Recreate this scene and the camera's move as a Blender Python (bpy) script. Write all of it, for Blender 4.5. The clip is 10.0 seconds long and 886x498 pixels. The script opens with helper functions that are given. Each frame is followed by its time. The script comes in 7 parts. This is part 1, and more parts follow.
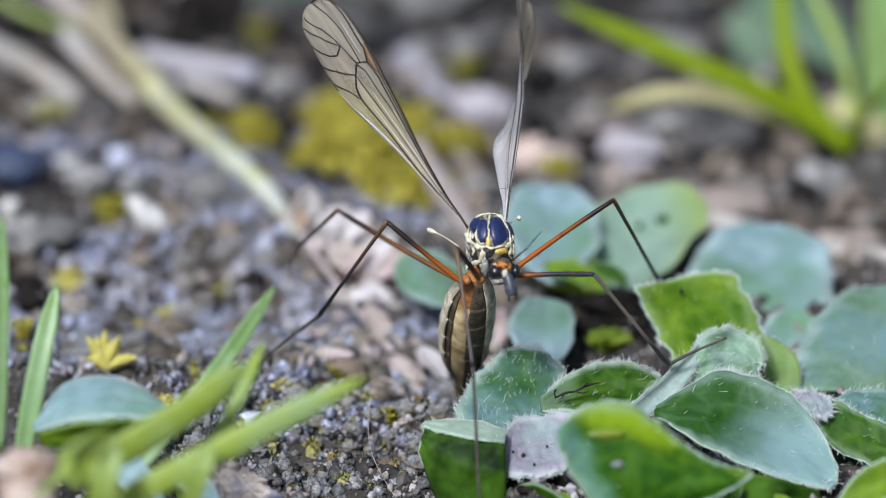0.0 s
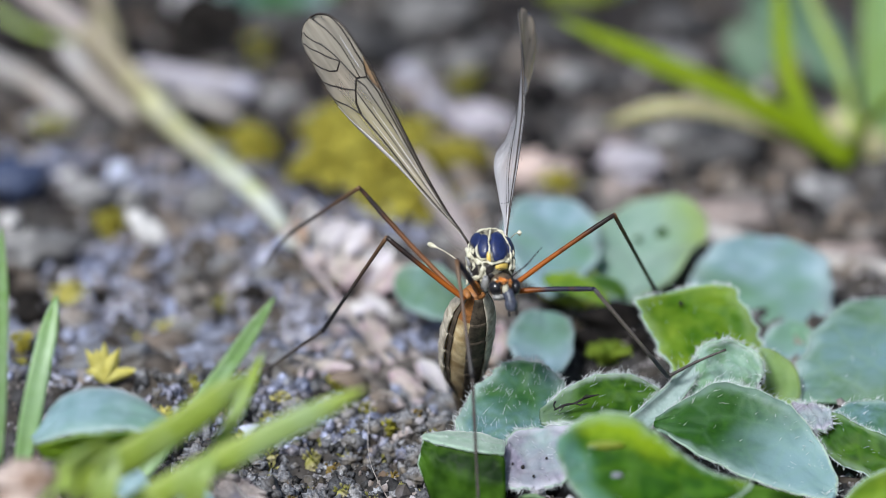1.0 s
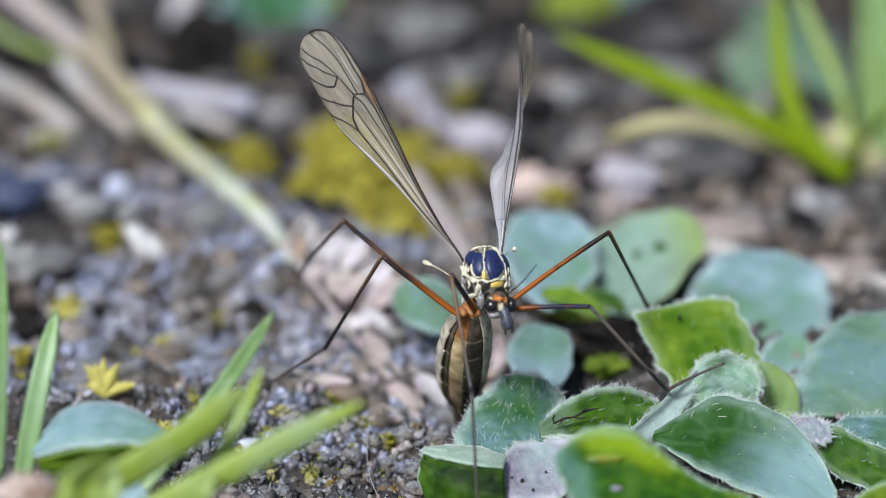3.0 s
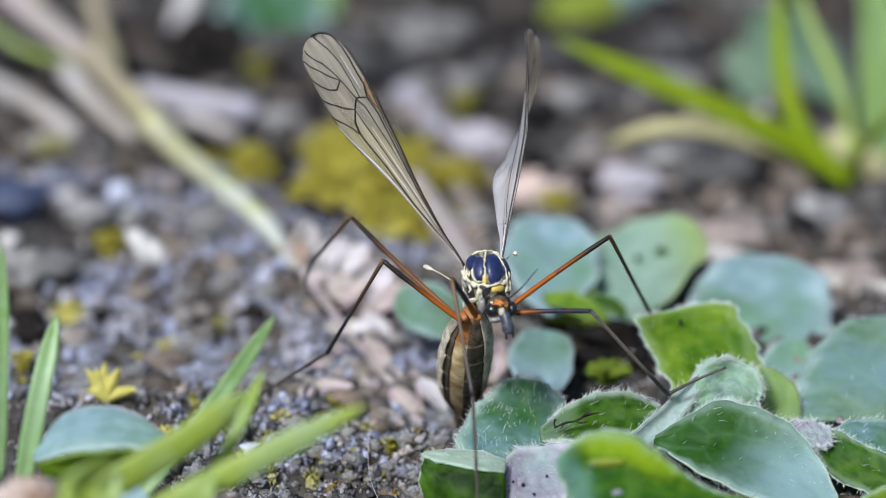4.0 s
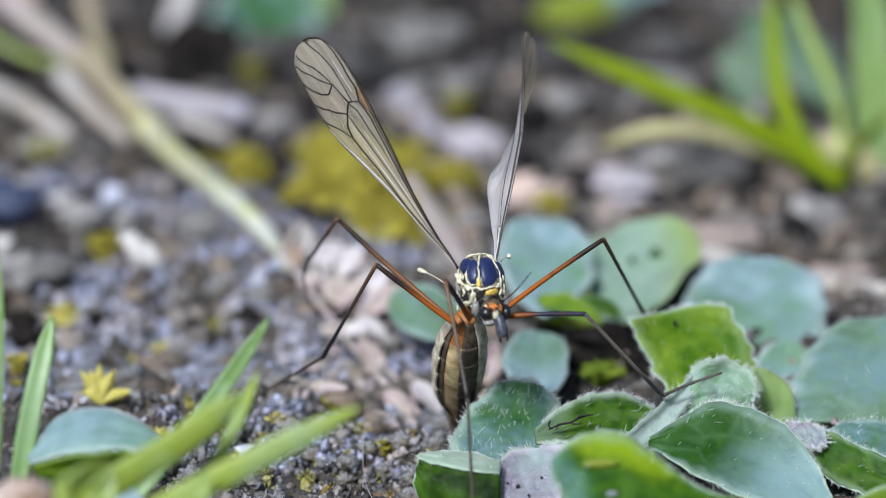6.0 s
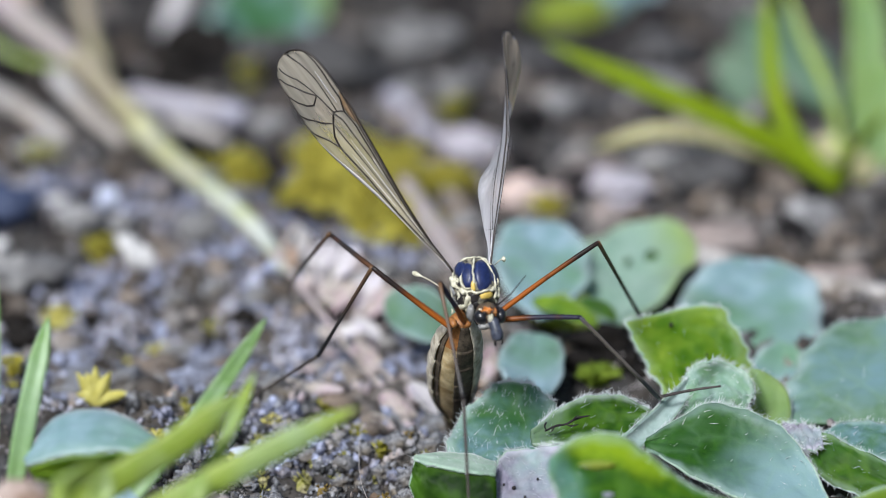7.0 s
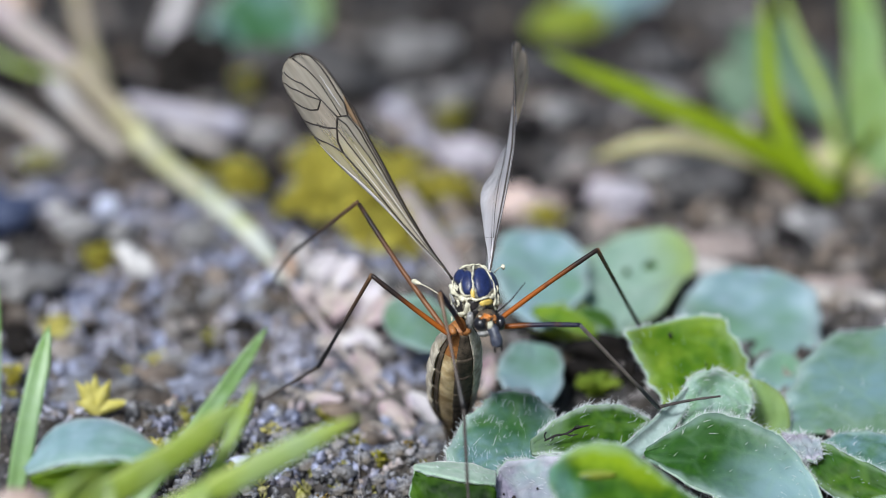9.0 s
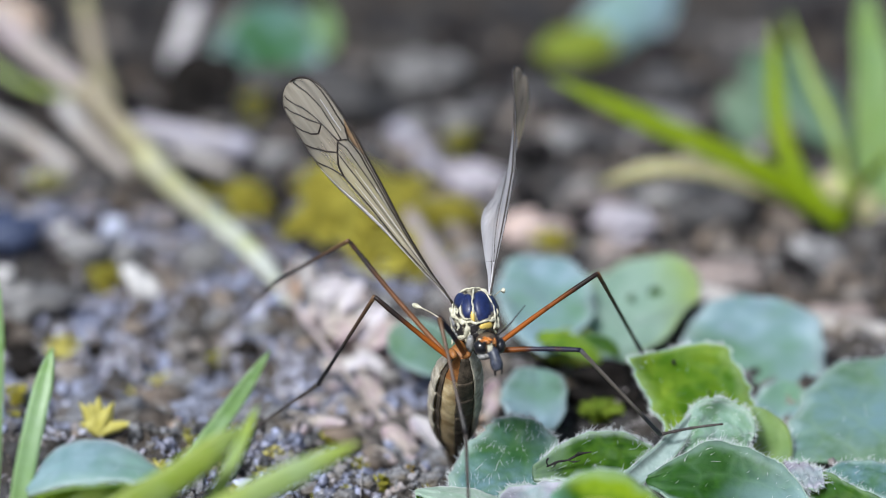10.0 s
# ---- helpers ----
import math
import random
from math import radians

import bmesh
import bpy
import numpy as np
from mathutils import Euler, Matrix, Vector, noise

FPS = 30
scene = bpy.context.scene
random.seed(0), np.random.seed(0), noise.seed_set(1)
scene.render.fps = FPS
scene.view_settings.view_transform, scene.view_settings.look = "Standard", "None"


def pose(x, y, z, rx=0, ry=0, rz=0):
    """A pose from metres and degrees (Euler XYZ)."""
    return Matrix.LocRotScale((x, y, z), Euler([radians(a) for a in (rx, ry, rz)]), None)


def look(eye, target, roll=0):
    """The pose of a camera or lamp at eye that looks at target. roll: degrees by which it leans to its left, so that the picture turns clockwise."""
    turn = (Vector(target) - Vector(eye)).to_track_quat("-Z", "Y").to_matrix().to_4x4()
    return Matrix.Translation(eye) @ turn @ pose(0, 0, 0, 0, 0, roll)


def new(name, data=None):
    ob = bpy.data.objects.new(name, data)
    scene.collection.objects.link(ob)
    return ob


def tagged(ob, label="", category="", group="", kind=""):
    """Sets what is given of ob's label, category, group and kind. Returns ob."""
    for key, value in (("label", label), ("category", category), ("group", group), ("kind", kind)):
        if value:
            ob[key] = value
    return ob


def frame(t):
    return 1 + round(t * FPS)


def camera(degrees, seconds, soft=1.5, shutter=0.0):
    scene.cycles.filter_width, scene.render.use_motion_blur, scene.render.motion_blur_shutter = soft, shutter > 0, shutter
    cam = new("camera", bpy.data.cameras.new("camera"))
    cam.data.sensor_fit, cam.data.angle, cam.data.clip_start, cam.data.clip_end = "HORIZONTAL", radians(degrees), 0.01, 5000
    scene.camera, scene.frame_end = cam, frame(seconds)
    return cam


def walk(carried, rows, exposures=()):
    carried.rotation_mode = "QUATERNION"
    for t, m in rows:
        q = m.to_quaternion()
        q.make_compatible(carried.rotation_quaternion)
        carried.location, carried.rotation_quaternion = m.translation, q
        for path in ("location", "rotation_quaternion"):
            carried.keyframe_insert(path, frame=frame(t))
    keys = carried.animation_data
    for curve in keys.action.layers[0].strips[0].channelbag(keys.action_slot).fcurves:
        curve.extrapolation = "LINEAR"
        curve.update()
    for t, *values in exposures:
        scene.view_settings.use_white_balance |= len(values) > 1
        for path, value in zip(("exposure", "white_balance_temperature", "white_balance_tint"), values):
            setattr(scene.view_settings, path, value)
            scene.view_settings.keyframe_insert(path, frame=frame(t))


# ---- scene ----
# Lengths below are in millimetres; build() turns them into metres.
MM = 0.001
V3 = Vector


# ---- camera and its path ----
def view(x, y, z, tilt, turn, roll):
    return pose(x * MM, y * MM, z * MM, 90 + tilt, 0, turn) @ pose(0, 0, 0, 0, 0, roll)


cam = camera(12.3, 10.0, soft=0.75, shutter=0.5)
cam.data.dof.use_dof = True
cam.data.dof.focus_distance = 0.1968
cam.data.dof.aperture_fstop = 31.0
walk(cam, [
    (0, view(0.00, -195.00, 67.00, -16.968, 0.000, 0.000)),
    (0.5, view(-0.06, -195.05, 66.71, -16.780, -0.029, -0.070)),
    (1, view(0.06, -195.12, 66.51, -16.653, 0.007, -0.079)),
    (1.5, view(-0.08, -195.19, 66.51, -16.583, -0.042, -0.146)),
    (2, view(-0.07, -195.29, 66.33, -16.466, -0.040, -0.098)),
    (2.5, view(-0.24, -195.37, 66.46, -16.455, -0.100, -0.112)),
    (4, view(-0.08, -195.46, 66.18, -16.279, -0.034, -0.123)),
    (4.5, view(-0.09, -195.49, 66.28, -16.288, -0.038, -0.144)),
    (5, view(-0.15, -195.50, 66.25, -16.277, -0.076, -0.211)),
    (5.5, view(-0.14, -195.56, 66.18, -16.252, -0.100, -0.203)),
    (7, view(-0.22, -195.68, 65.97, -16.156, -0.215, -0.175)),
    (7.5, view(-0.28, -195.64, 65.97, -16.131, -0.244, -0.207)),
    (8, view(-0.16, -195.72, 65.89, -16.058, -0.204, -0.212)),
    (8.5, view(-0.50, -195.76, 66.02, -16.059, -0.300, -0.163)),
    (9, view(-0.69, -195.85, 66.00, -16.016, -0.355, -0.041)),
    (9.5, view(-0.92, -196.04, 65.80, -15.692, -0.429, 0.334)),
    (10, view(-0.24, -195.96, 66.29, -15.739, -0.157, 0.490)),
], exposures=[(0, 0.09, 5960, 7), (10, 0.12, 5960, 7)])

# ---- light: open shade under a bright, hazy sky ----
SUN_HEIGHT, SUN_TURN = 44, 205
world = bpy.data.worlds.new("sky")
scene.world = world
world.use_nodes = True
wn = world.node_tree.nodes
sky = wn.new("ShaderNodeTexSky")
sky.sky_type, sky.sun_disc = "NISHITA", False
sky.sun_elevation, sky.sun_rotation = radians(SUN_HEIGHT), radians(SUN_TURN)
sky.air_density, sky.dust_density, sky.ozone_density = 1.0, 3.0, 1.5
world.node_tree.links.new(sky.outputs[0], wn["Background"].inputs[0])
wn["Background"].inputs[1].default_value = 0.066
sun = new("sun", bpy.data.lights.new("sun", "SUN"))
sun.data.energy, sun.data.angle, sun.data.color = 4.08, radians(14), (1.0, 0.96, 0.91)
sun.matrix_basis = look((0, 0, 1), V3((0, 0, 1)) - V3((math.sin(radians(SUN_TURN)) * math.cos(radians(SUN_HEIGHT)),
                                                       math.cos(radians(SUN_TURN)) * math.cos(radians(SUN_HEIGHT)), math.sin(radians(SUN_HEIGHT)))))


# ---- materials ----
def material(name, low, high, grain=1.0, rough=0.6, bump=0.3, patch=None, patch_size=6.0, patch_share=0.5, metal=0.0,
             glow_through=None, through_share=0.3, sheen=0.0, coat=0.0, vary=0.0, island=False, ramp=None, spec=0.5, veins=0.0, fades=(), downy=None):
    """Noise of grain mm between two colours, patches of a third one, fine relief. ramp: colours along the local z, with
    the length in mm.
    fades: a bloom, tint or painted shading that grows from a to b mm along an axis of the thing."""
    m = bpy.data.materials.new(name)
    m.use_nodes = True
    n, l = m.node_tree.nodes, m.node_tree.links
    b = n["Principled BSDF"]
    co = n.new("ShaderNodeTexCoord").outputs["Object"]
    fine = n.new("ShaderNodeTexNoise")
    fine.inputs["Scale"].default_value, fine.inputs["Detail"].default_value, fine.inputs["Roughness"].default_value = 1000 / grain, 5, 0.65
    l.new(co, fine.inputs["Vector"])
    cr = n.new("ShaderNodeValToRGB")
    cr.color_ramp.elements[0].position, cr.color_ramp.elements[1].position = 0.32, 0.68
    cr.color_ramp.elements[0].color, cr.color_ramp.elements[1].color = (*low, 1), (*high, 1)
    l.new(fine.outputs["Fac"], cr.inputs["Fac"])
    colour = cr.outputs["Color"]

    def mixed(a, c, fac, mode="MIX"):
        x = n.new("ShaderNodeMix")
        x.data_type, x.blend_type = "RGBA", mode
        for where, what in ((x.inputs["Factor"], fac), (x.inputs["A"], a), (x.inputs["B"], c)):
            if isinstance(what, (float, int)):
                where.default_value = what
            elif isinstance(what, tuple):
                where.default_value = (*what, 1)
            else:
                l.new(what, where)
        return x.outputs["Result"]

    if ramp:
        length, stops = ramp
        sep = n.new("ShaderNodeSeparateXYZ")
        l.new(co, sep.inputs[0])
        mr = n.new("ShaderNodeMapRange")
        mr.inputs["From Max"].default_value = length * MM
        l.new(sep.outputs["Z"], mr.inputs["Value"])
        rp = n.new("ShaderNodeValToRGB")
        while len(rp.color_ramp.elements) < len(stops):
            rp.color_ramp.elements.new(0.5)
        for e, (at, c) in zip(rp.color_ramp.elements, stops):
            e.position, e.color = at, (*c, 1)
        l.new(mr.outputs[0], rp.inputs["Fac"])
        colour = mixed(colour, rp.outputs["Color"], 0.98)
    if patch:
        big = n.new("ShaderNodeTexNoise")
        big.inputs["Scale"].default_value, big.inputs["Detail"].default_value = 1000 / patch_size, 3
        l.new(co, big.inputs["Vector"])
        r2 = n.new("ShaderNodeValToRGB")
        r2.color_ramp.elements[0].position, r2.color_ramp.elements[1].position = 0.54 - 0.25 * patch_share, 0.80 - 0.25 * patch_share
        l.new(big.outputs["Fac"], r2.inputs["Fac"])
        colour = mixed(colour, patch, r2.outputs["Color"])
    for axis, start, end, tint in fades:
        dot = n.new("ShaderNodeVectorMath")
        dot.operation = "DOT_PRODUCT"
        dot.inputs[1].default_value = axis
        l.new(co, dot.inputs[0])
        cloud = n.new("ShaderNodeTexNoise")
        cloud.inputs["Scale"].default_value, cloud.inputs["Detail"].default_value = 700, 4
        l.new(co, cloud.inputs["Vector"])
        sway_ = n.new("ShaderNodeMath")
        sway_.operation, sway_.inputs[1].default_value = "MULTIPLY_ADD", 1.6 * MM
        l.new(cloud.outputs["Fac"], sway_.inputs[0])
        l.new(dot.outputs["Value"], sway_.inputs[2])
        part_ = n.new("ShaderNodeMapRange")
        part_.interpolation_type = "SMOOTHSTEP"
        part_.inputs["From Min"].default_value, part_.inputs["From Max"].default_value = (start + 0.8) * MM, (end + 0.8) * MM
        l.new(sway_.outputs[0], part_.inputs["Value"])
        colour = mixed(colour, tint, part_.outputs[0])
    if downy:
        at_edge = n.new("ShaderNodeAttribute")
        at_edge.attribute_name = "edge"
        tuft = n.new("ShaderNodeTexNoise")
        tuft.inputs["Scale"].default_value, tuft.inputs["Detail"].default_value = 1400, 4
        l.new(co, tuft.inputs["Vector"])
        both = n.new("ShaderNodeMath")
        both.operation, both.inputs[1].default_value = "MULTIPLY_ADD", 0.34
        l.new(tuft.outputs["Fac"], both.inputs[0])
        l.new(at_edge.outputs["Fac"], both.inputs[2])
        down = n.new("ShaderNodeMapRange")
        down.interpolation_type = "SMOOTHSTEP"
        down.inputs["From Min"].default_value, down.inputs["From Max"].default_value = 0.86, 1.2
        down.inputs["To Max"].default_value = downy[3]
        l.new(both.outputs[0], down.inputs["Value"])
        colour = mixed(colour, tuple(downy[:3]), down.outputs[0])
    if vary:
        if island:
            rnd = n.new("ShaderNodeNewGeometry").outputs["Random Per Island"]
        else:
            rnd = n.new("ShaderNodeObjectInfo").outputs["Random"]
        hs = n.new("ShaderNodeHueSaturation")
        mv = n.new("ShaderNodeMapRange")
        mv.inputs["To Min"].default_value, mv.inputs["To Max"].default_value = 1 - vary, 1 + vary
        l.new(rnd, mv.inputs["Value"])
        l.new(mv.outputs[0], hs.inputs["Value"])
        l.new(colour, hs.inputs["Color"])
        colour = hs.outputs["Color"]
    relief = fine.outputs["Fac"]
    if veins:
        net = n.new("ShaderNodeTexVoronoi")
        net.feature = "DISTANCE_TO_EDGE"
        net.inputs["Scale"].default_value = 1000 / veins
        l.new(co, net.inputs["Vector"])
        cell = n.new("ShaderNodeMapRange")
        cell.inputs["From Max"].default_value = 0.16
        l.new(net.outputs["Distance"], cell.inputs["Value"])
        pale = n.new("ShaderNodeMapRange")
        pale.inputs["To Min"].default_value, pale.inputs["To Max"].default_value = 0.13, 0.0
        l.new(cell.outputs[0], pale.inputs["Value"])
        colour = mixed(colour, glow_through or high, pale.outputs[0])
        add = n.new("ShaderNodeMath")
        add.operation = "ADD"
        soft_cell = n.new("ShaderNodeMath")
        soft_cell.operation = "MULTIPLY"
        soft_cell.inputs[1].default_value = 0.35
        l.new(cell.outputs[0], soft_cell.inputs[0])
        l.new(soft_cell.outputs[0], add.inputs[0])
        l.new(relief, add.inputs[1])
        relief = add.outputs[0]
    l.new(colour, b.inputs["Base Color"])
    b.inputs["Roughness"].default_value, b.inputs["Metallic"].default_value = rough, metal
    b.inputs["Specular IOR Level"].default_value = spec
    b.inputs["Sheen Weight"].default_value, b.inputs["Sheen Roughness"].default_value = sheen, 0.4
    b.inputs["Coat Weight"].default_value, b.inputs["Coat Roughness"].default_value = coat, 0.12
    if bump:
        bp = n.new("ShaderNodeBump")
        bp.inputs["Strength"].default_value, bp.inputs["Distance"].default_value = bump, 0.12 * grain * MM
        l.new(relief, bp.inputs["Height"])
        l.new(bp.outputs[0], b.inputs["Normal"])
    if glow_through:
        tr = n.new("ShaderNodeBsdfTranslucent")
        tr.inputs["Color"].default_value = (*glow_through, 1)
        ms = n.new("ShaderNodeMixShader")
        ms.inputs[0].default_value = through_share
        l.new(b.outputs[0], ms.inputs[1])
        l.new(tr.outputs[0], ms.inputs[2])
        l.new(ms.outputs[0], n["Material Output"].inputs["Surface"])
    return m


def membrane(name, tint, share):
    """Thin, smoky, slightly glossy skin that mostly lets light pass."""
    m = bpy.data.materials.new(name)
    m.use_nodes = True
    n, l = m.node_tree.nodes, m.node_tree.links
    b = n["Principled BSDF"]
    b.inputs["Base Color"].default_value, b.inputs["Roughness"].default_value = (*tint, 1), 0.24
    no = n.new("ShaderNodeTexNoise")
    no.inputs["Scale"].default_value = 900
    l.new(n.new("ShaderNodeTexCoord").outputs["Object"], no.inputs["Vector"])
    bp = n.new("ShaderNodeBump")
    bp.inputs["Strength"].default_value, bp.inputs["Distance"].default_value = 0.4, 0.05 * MM
    l.new(no.outputs["Fac"], bp.inputs["Height"])
    l.new(bp.outputs[0], b.inputs["Normal"])
    tl = n.new("ShaderNodeBsdfTranslucent")
    tl.inputs["Color"].default_value = (*tint, 1)
    mt = n.new("ShaderNodeMixShader")
    mt.inputs[0].default_value = 0.5
    l.new(b.outputs[0], mt.inputs[1])
    l.new(tl.outputs[0], mt.inputs[2])
    tp = n.new("ShaderNodeBsdfTransparent")
    tp.inputs["Color"].default_value = (0.96, 0.94, 0.91, 1)
    ms = n.new("ShaderNodeMixShader")
    flow = n.new("ShaderNodeMapping")
    flow.inputs["Scale"].default_value = (1500, 1500, 160)
    l.new(n.new("ShaderNodeTexCoord").outputs["Object"], flow.inputs["Vector"])
    streak = n.new("ShaderNodeTexNoise")
    streak.inputs["Scale"].default_value, streak.inputs["Detail"].default_value = 1.0, 3
    l.new(flow.outputs[0], streak.inputs["Vector"])
    dense = n.new("ShaderNodeMapRange")
    dense.inputs["From Min"].default_value, dense.inputs["From Max"].default_value = 0.3, 0.7
    dense.inputs["To Min"].default_value, dense.inputs["To Max"].default_value = share * 0.6, share * 1.5
    l.new(streak.outputs["Fac"], dense.inputs["Value"])
    l.new(dense.outputs[0], ms.inputs[0])
    l.new(tp.outputs[0], ms.inputs[1])
    l.new(mt.outputs[0], ms.inputs[2])
    l.new(ms.outputs[0], n["Material Output"].inputs["Surface"])
    return m


SOIL = material("soil", (0.012, 0.012, 0.012), (0.085, 0.083, 0.087), 0.5, 0.9, 1.0, patch=(0.085, 0.068, 0.052), patch_size=5, patch_share=0.42, spec=0.12)
GRAVEL = material("gravel", (0.15, 0.14, 0.15), (0.40, 0.385, 0.41), 0.35, 0.75, 0.6, patch=(0.13, 0.09, 0.06), patch_size=3, vary=0.97, island=True)
PALE_GRIT = material("pale_grit", (0.299, 0.299, 0.38), (0.598, 0.609, 0.736), 0.3, 0.32, 0.5, patch=(0.22, 0.20, 0.19), patch_size=2, vary=0.6, island=True)
CRUMB = material("crumb", (0.03, 0.028, 0.028), (0.24, 0.225, 0.22), 0.6, 0.85, 0.8, patch=(0.17, 0.13, 0.10), patch_size=6, vary=0.7, island=True, spec=0.2)
CRUMB_BLUE = material("bluish_crumb", (0.0396, 0.0462, 0.0792), (0.502, 0.541, 0.752), 0.25, 0.36, 0.9, patch=(0.15, 0.12, 0.10), patch_size=2.5, patch_share=0.3, vary=0.6, island=True)
CRUST = material("soil_crust", (0.0343, 0.0374, 0.053), (0.468, 0.499, 0.655), 0.35, 0.7, 1.4, patch=(0.10, 0.085, 0.07), patch_size=1.6, patch_share=0.4, vary=0.35, spec=0.35)
CRUMB_NEAR = material("soil_crumb", (0.014, 0.014, 0.017), (0.32, 0.325, 0.355), 0.16, 0.6, 1.6, patch=(0.12, 0.10, 0.075), patch_size=1.2, patch_share=0.4, vary=0.95, island=True, spec=0.35)
# shade of cavities and under leaves, put into a near-black base
CLOD_SHADE = material("painted_shade", (0.003, 0.0028, 0.0028), (0.022, 0.018, 0.016), 0.5, 0.85, 0.9, spec=0.2)
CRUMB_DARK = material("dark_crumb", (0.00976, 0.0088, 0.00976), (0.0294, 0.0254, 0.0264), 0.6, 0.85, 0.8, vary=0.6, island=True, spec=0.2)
STONE_GREY = material("grey_stone", (0.20, 0.198, 0.205), (0.40, 0.388, 0.388), 0.5, 0.8, 0.6, patch=(0.15, 0.145, 0.15), patch_size=1.5, vary=0.3)
STONE_DARK = material("dark_stone", (0.03, 0.029, 0.031), (0.12, 0.114, 0.116), 0.5, 0.7, 0.6, vary=0.3)
STONE_BLUE = material("blue_stone", (0.02, 0.03, 0.07), (0.07, 0.09, 0.17), 0.5, 0.6, 0.5)
STONE_ICE = material("bluish_white_stone", (0.48, 0.52, 0.70), (0.72, 0.76, 0.92), 0.5, 0.4, 0.3)
STONE_LILAC = material("lilac_stone", (0.306, 0.272, 0.306), (0.476, 0.433, 0.484), 0.6, 0.7, 0.5, patch=(0.46, 0.44, 0.50), patch_size=2, vary=0.12)
STONE_PINK = material("pink_stone", (0.22, 0.175, 0.16), (0.38, 0.31, 0.29), 0.6, 0.8, 0.5, patch=(0.28, 0.24, 0.23), patch_size=2, vary=0.15)
STONE_WHITE = material("white_stone", (0.522, 0.513, 0.522), (0.738, 0.72, 0.72), 0.5, 0.6, 0.4, vary=0.08)
MOSS = material("moss", (0.34, 0.32, 0.04), (0.74, 0.66, 0.11), 0.7, 0.8, 0.7, patch=(0.30, 0.25, 0.02), patch_size=1.8, patch_share=0.5,
                glow_through=(0.5, 0.48, 0.05), through_share=0.25, vary=0.55, island=True)
MOSS_OLIVE = material("olive_moss", (0.22, 0.22, 0.02), (0.50, 0.46, 0.05), 0.7, 0.8, 0.7, patch=(0.14, 0.13, 0.015), patch_size=1.8, glow_through=(0.4, 0.4, 0.03), through_share=0.25, vary=0.35, island=True)
MOSS_BROWN = material("brown_moss", (0.16, 0.11, 0.02), (0.44, 0.31, 0.07), 0.5, 0.7, 0.5, patch=(0.10, 0.07, 0.02), patch_size=1.0, glow_through=(0.4, 0.28, 0.05), through_share=0.2, vary=0.35, island=True)
STONE_PEACH = material("peach_stone", (0.46, 0.33, 0.29), (0.68, 0.54, 0.49), 0.6, 0.75, 0.5, patch=(0.50, 0.42, 0.42), patch_size=2)
MOSS_SHOOT = material("moss_shoot", (0.26, 0.27, 0.04), (0.60, 0.56, 0.20), 0.4, 0.6, 0.3, patch=(0.62, 0.55, 0.38), patch_size=1.0, patch_share=0.35,
                      glow_through=(0.5, 0.5, 0.08), vary=0.3, island=True)
MOSS_LIME = material("lime_moss", (0.16, 0.27, 0.015), (0.38, 0.48, 0.05), 0.6, 0.7, 0.6, glow_through=(0.4, 0.5, 0.03), through_share=0.3, vary=0.35, island=True)
MOSS_STAR = material("moss_leaf", (0.60, 0.54, 0.09), (0.86, 0.80, 0.28), 0.5, 0.6, 0.3, glow_through=(0.6, 0.55, 0.08), vary=0.2, island=True)
HUSK = material("husk", (0.403, 0.353, 0.31), (0.648, 0.612, 0.576), 0.6, 0.6, 0.4, patch=(0.62, 0.50, 0.58), patch_size=1.3, patch_share=0.4,
                glow_through=(0.8, 0.7, 0.62), through_share=0.3, vary=0.25)
HUSK_PINK = material("pink_husk", (0.527, 0.464, 0.418), (0.721, 0.673, 0.627), 0.5, 0.55, 0.4, patch=(0.50, 0.32, 0.46), patch_size=1.0, patch_share=0.2,
                     glow_through=(0.8, 0.6, 0.62), through_share=0.3)
HUSK_WHITE = material("white_husk", (0.617, 0.592, 0.584), (0.784, 0.767, 0.767), 0.6, 0.55, 0.4, patch=(0.70, 0.64, 0.78), patch_size=1.6, patch_share=0.35,
                      glow_through=(0.85, 0.8, 0.78), through_share=0.3, vary=0.1)
HUSK_ORANGE = material("orange_husk", (0.56, 0.36, 0.25), (0.82, 0.66, 0.56), 0.6, 0.6, 0.4, patch=(0.7, 0.6, 0.52), patch_size=1.0,
                       glow_through=(0.7, 0.4, 0.2), through_share=0.2)
STRAW = material("straw", (0.255, 0.221, 0.196), (0.459, 0.416, 0.383), 0.5, 0.65, 0.4, patch=(0.44, 0.42, 0.42), patch_size=4, vary=0.2)
STRAW_LILAC = material("lilac_straw", (0.28, 0.27, 0.34), (0.50, 0.49, 0.60), 0.5, 0.65, 0.4, patch=(0.40, 0.37, 0.40), patch_size=4)
FADED = material("faded_stem", (0.24, 0.20, 0.14), (0.44, 0.38, 0.29), 0.6, 0.6, 0.4, patch=(0.36, 0.34, 0.18), patch_size=3)
STEM_WHITE = material("white_stem", (0.52, 0.54, 0.46), (0.74, 0.77, 0.72), 0.7, 0.5, 0.3, patch=(0.46, 0.50, 0.24), patch_size=3, patch_share=0.3)
BUD = material("dry_bud", (0.42, 0.33, 0.29), (0.64, 0.54, 0.50), 0.6, 0.7, 0.5, patch=(0.22, 0.13, 0.08), patch_size=1.5)
STEM = material("pale_stem", (0.40, 0.39, 0.26), (0.60, 0.59, 0.46), 0.8, 0.5, 0.3, patch=(0.50, 0.50, 0.20), patch_size=5)
LEAF_TEAL = material("glaucous_leaf", (0.07, 0.17, 0.14), (0.21, 0.35, 0.41), 0.5, 0.55, 0.9, patch=(0.03, 0.12, 0.03), patch_size=3.2, patch_share=0.45,
                     glow_through=(0.22, 0.42, 0.10), through_share=0.25, sheen=0.3, vary=0.08, veins=1.5, downy=(0.55, 0.68, 0.68, 0.6))
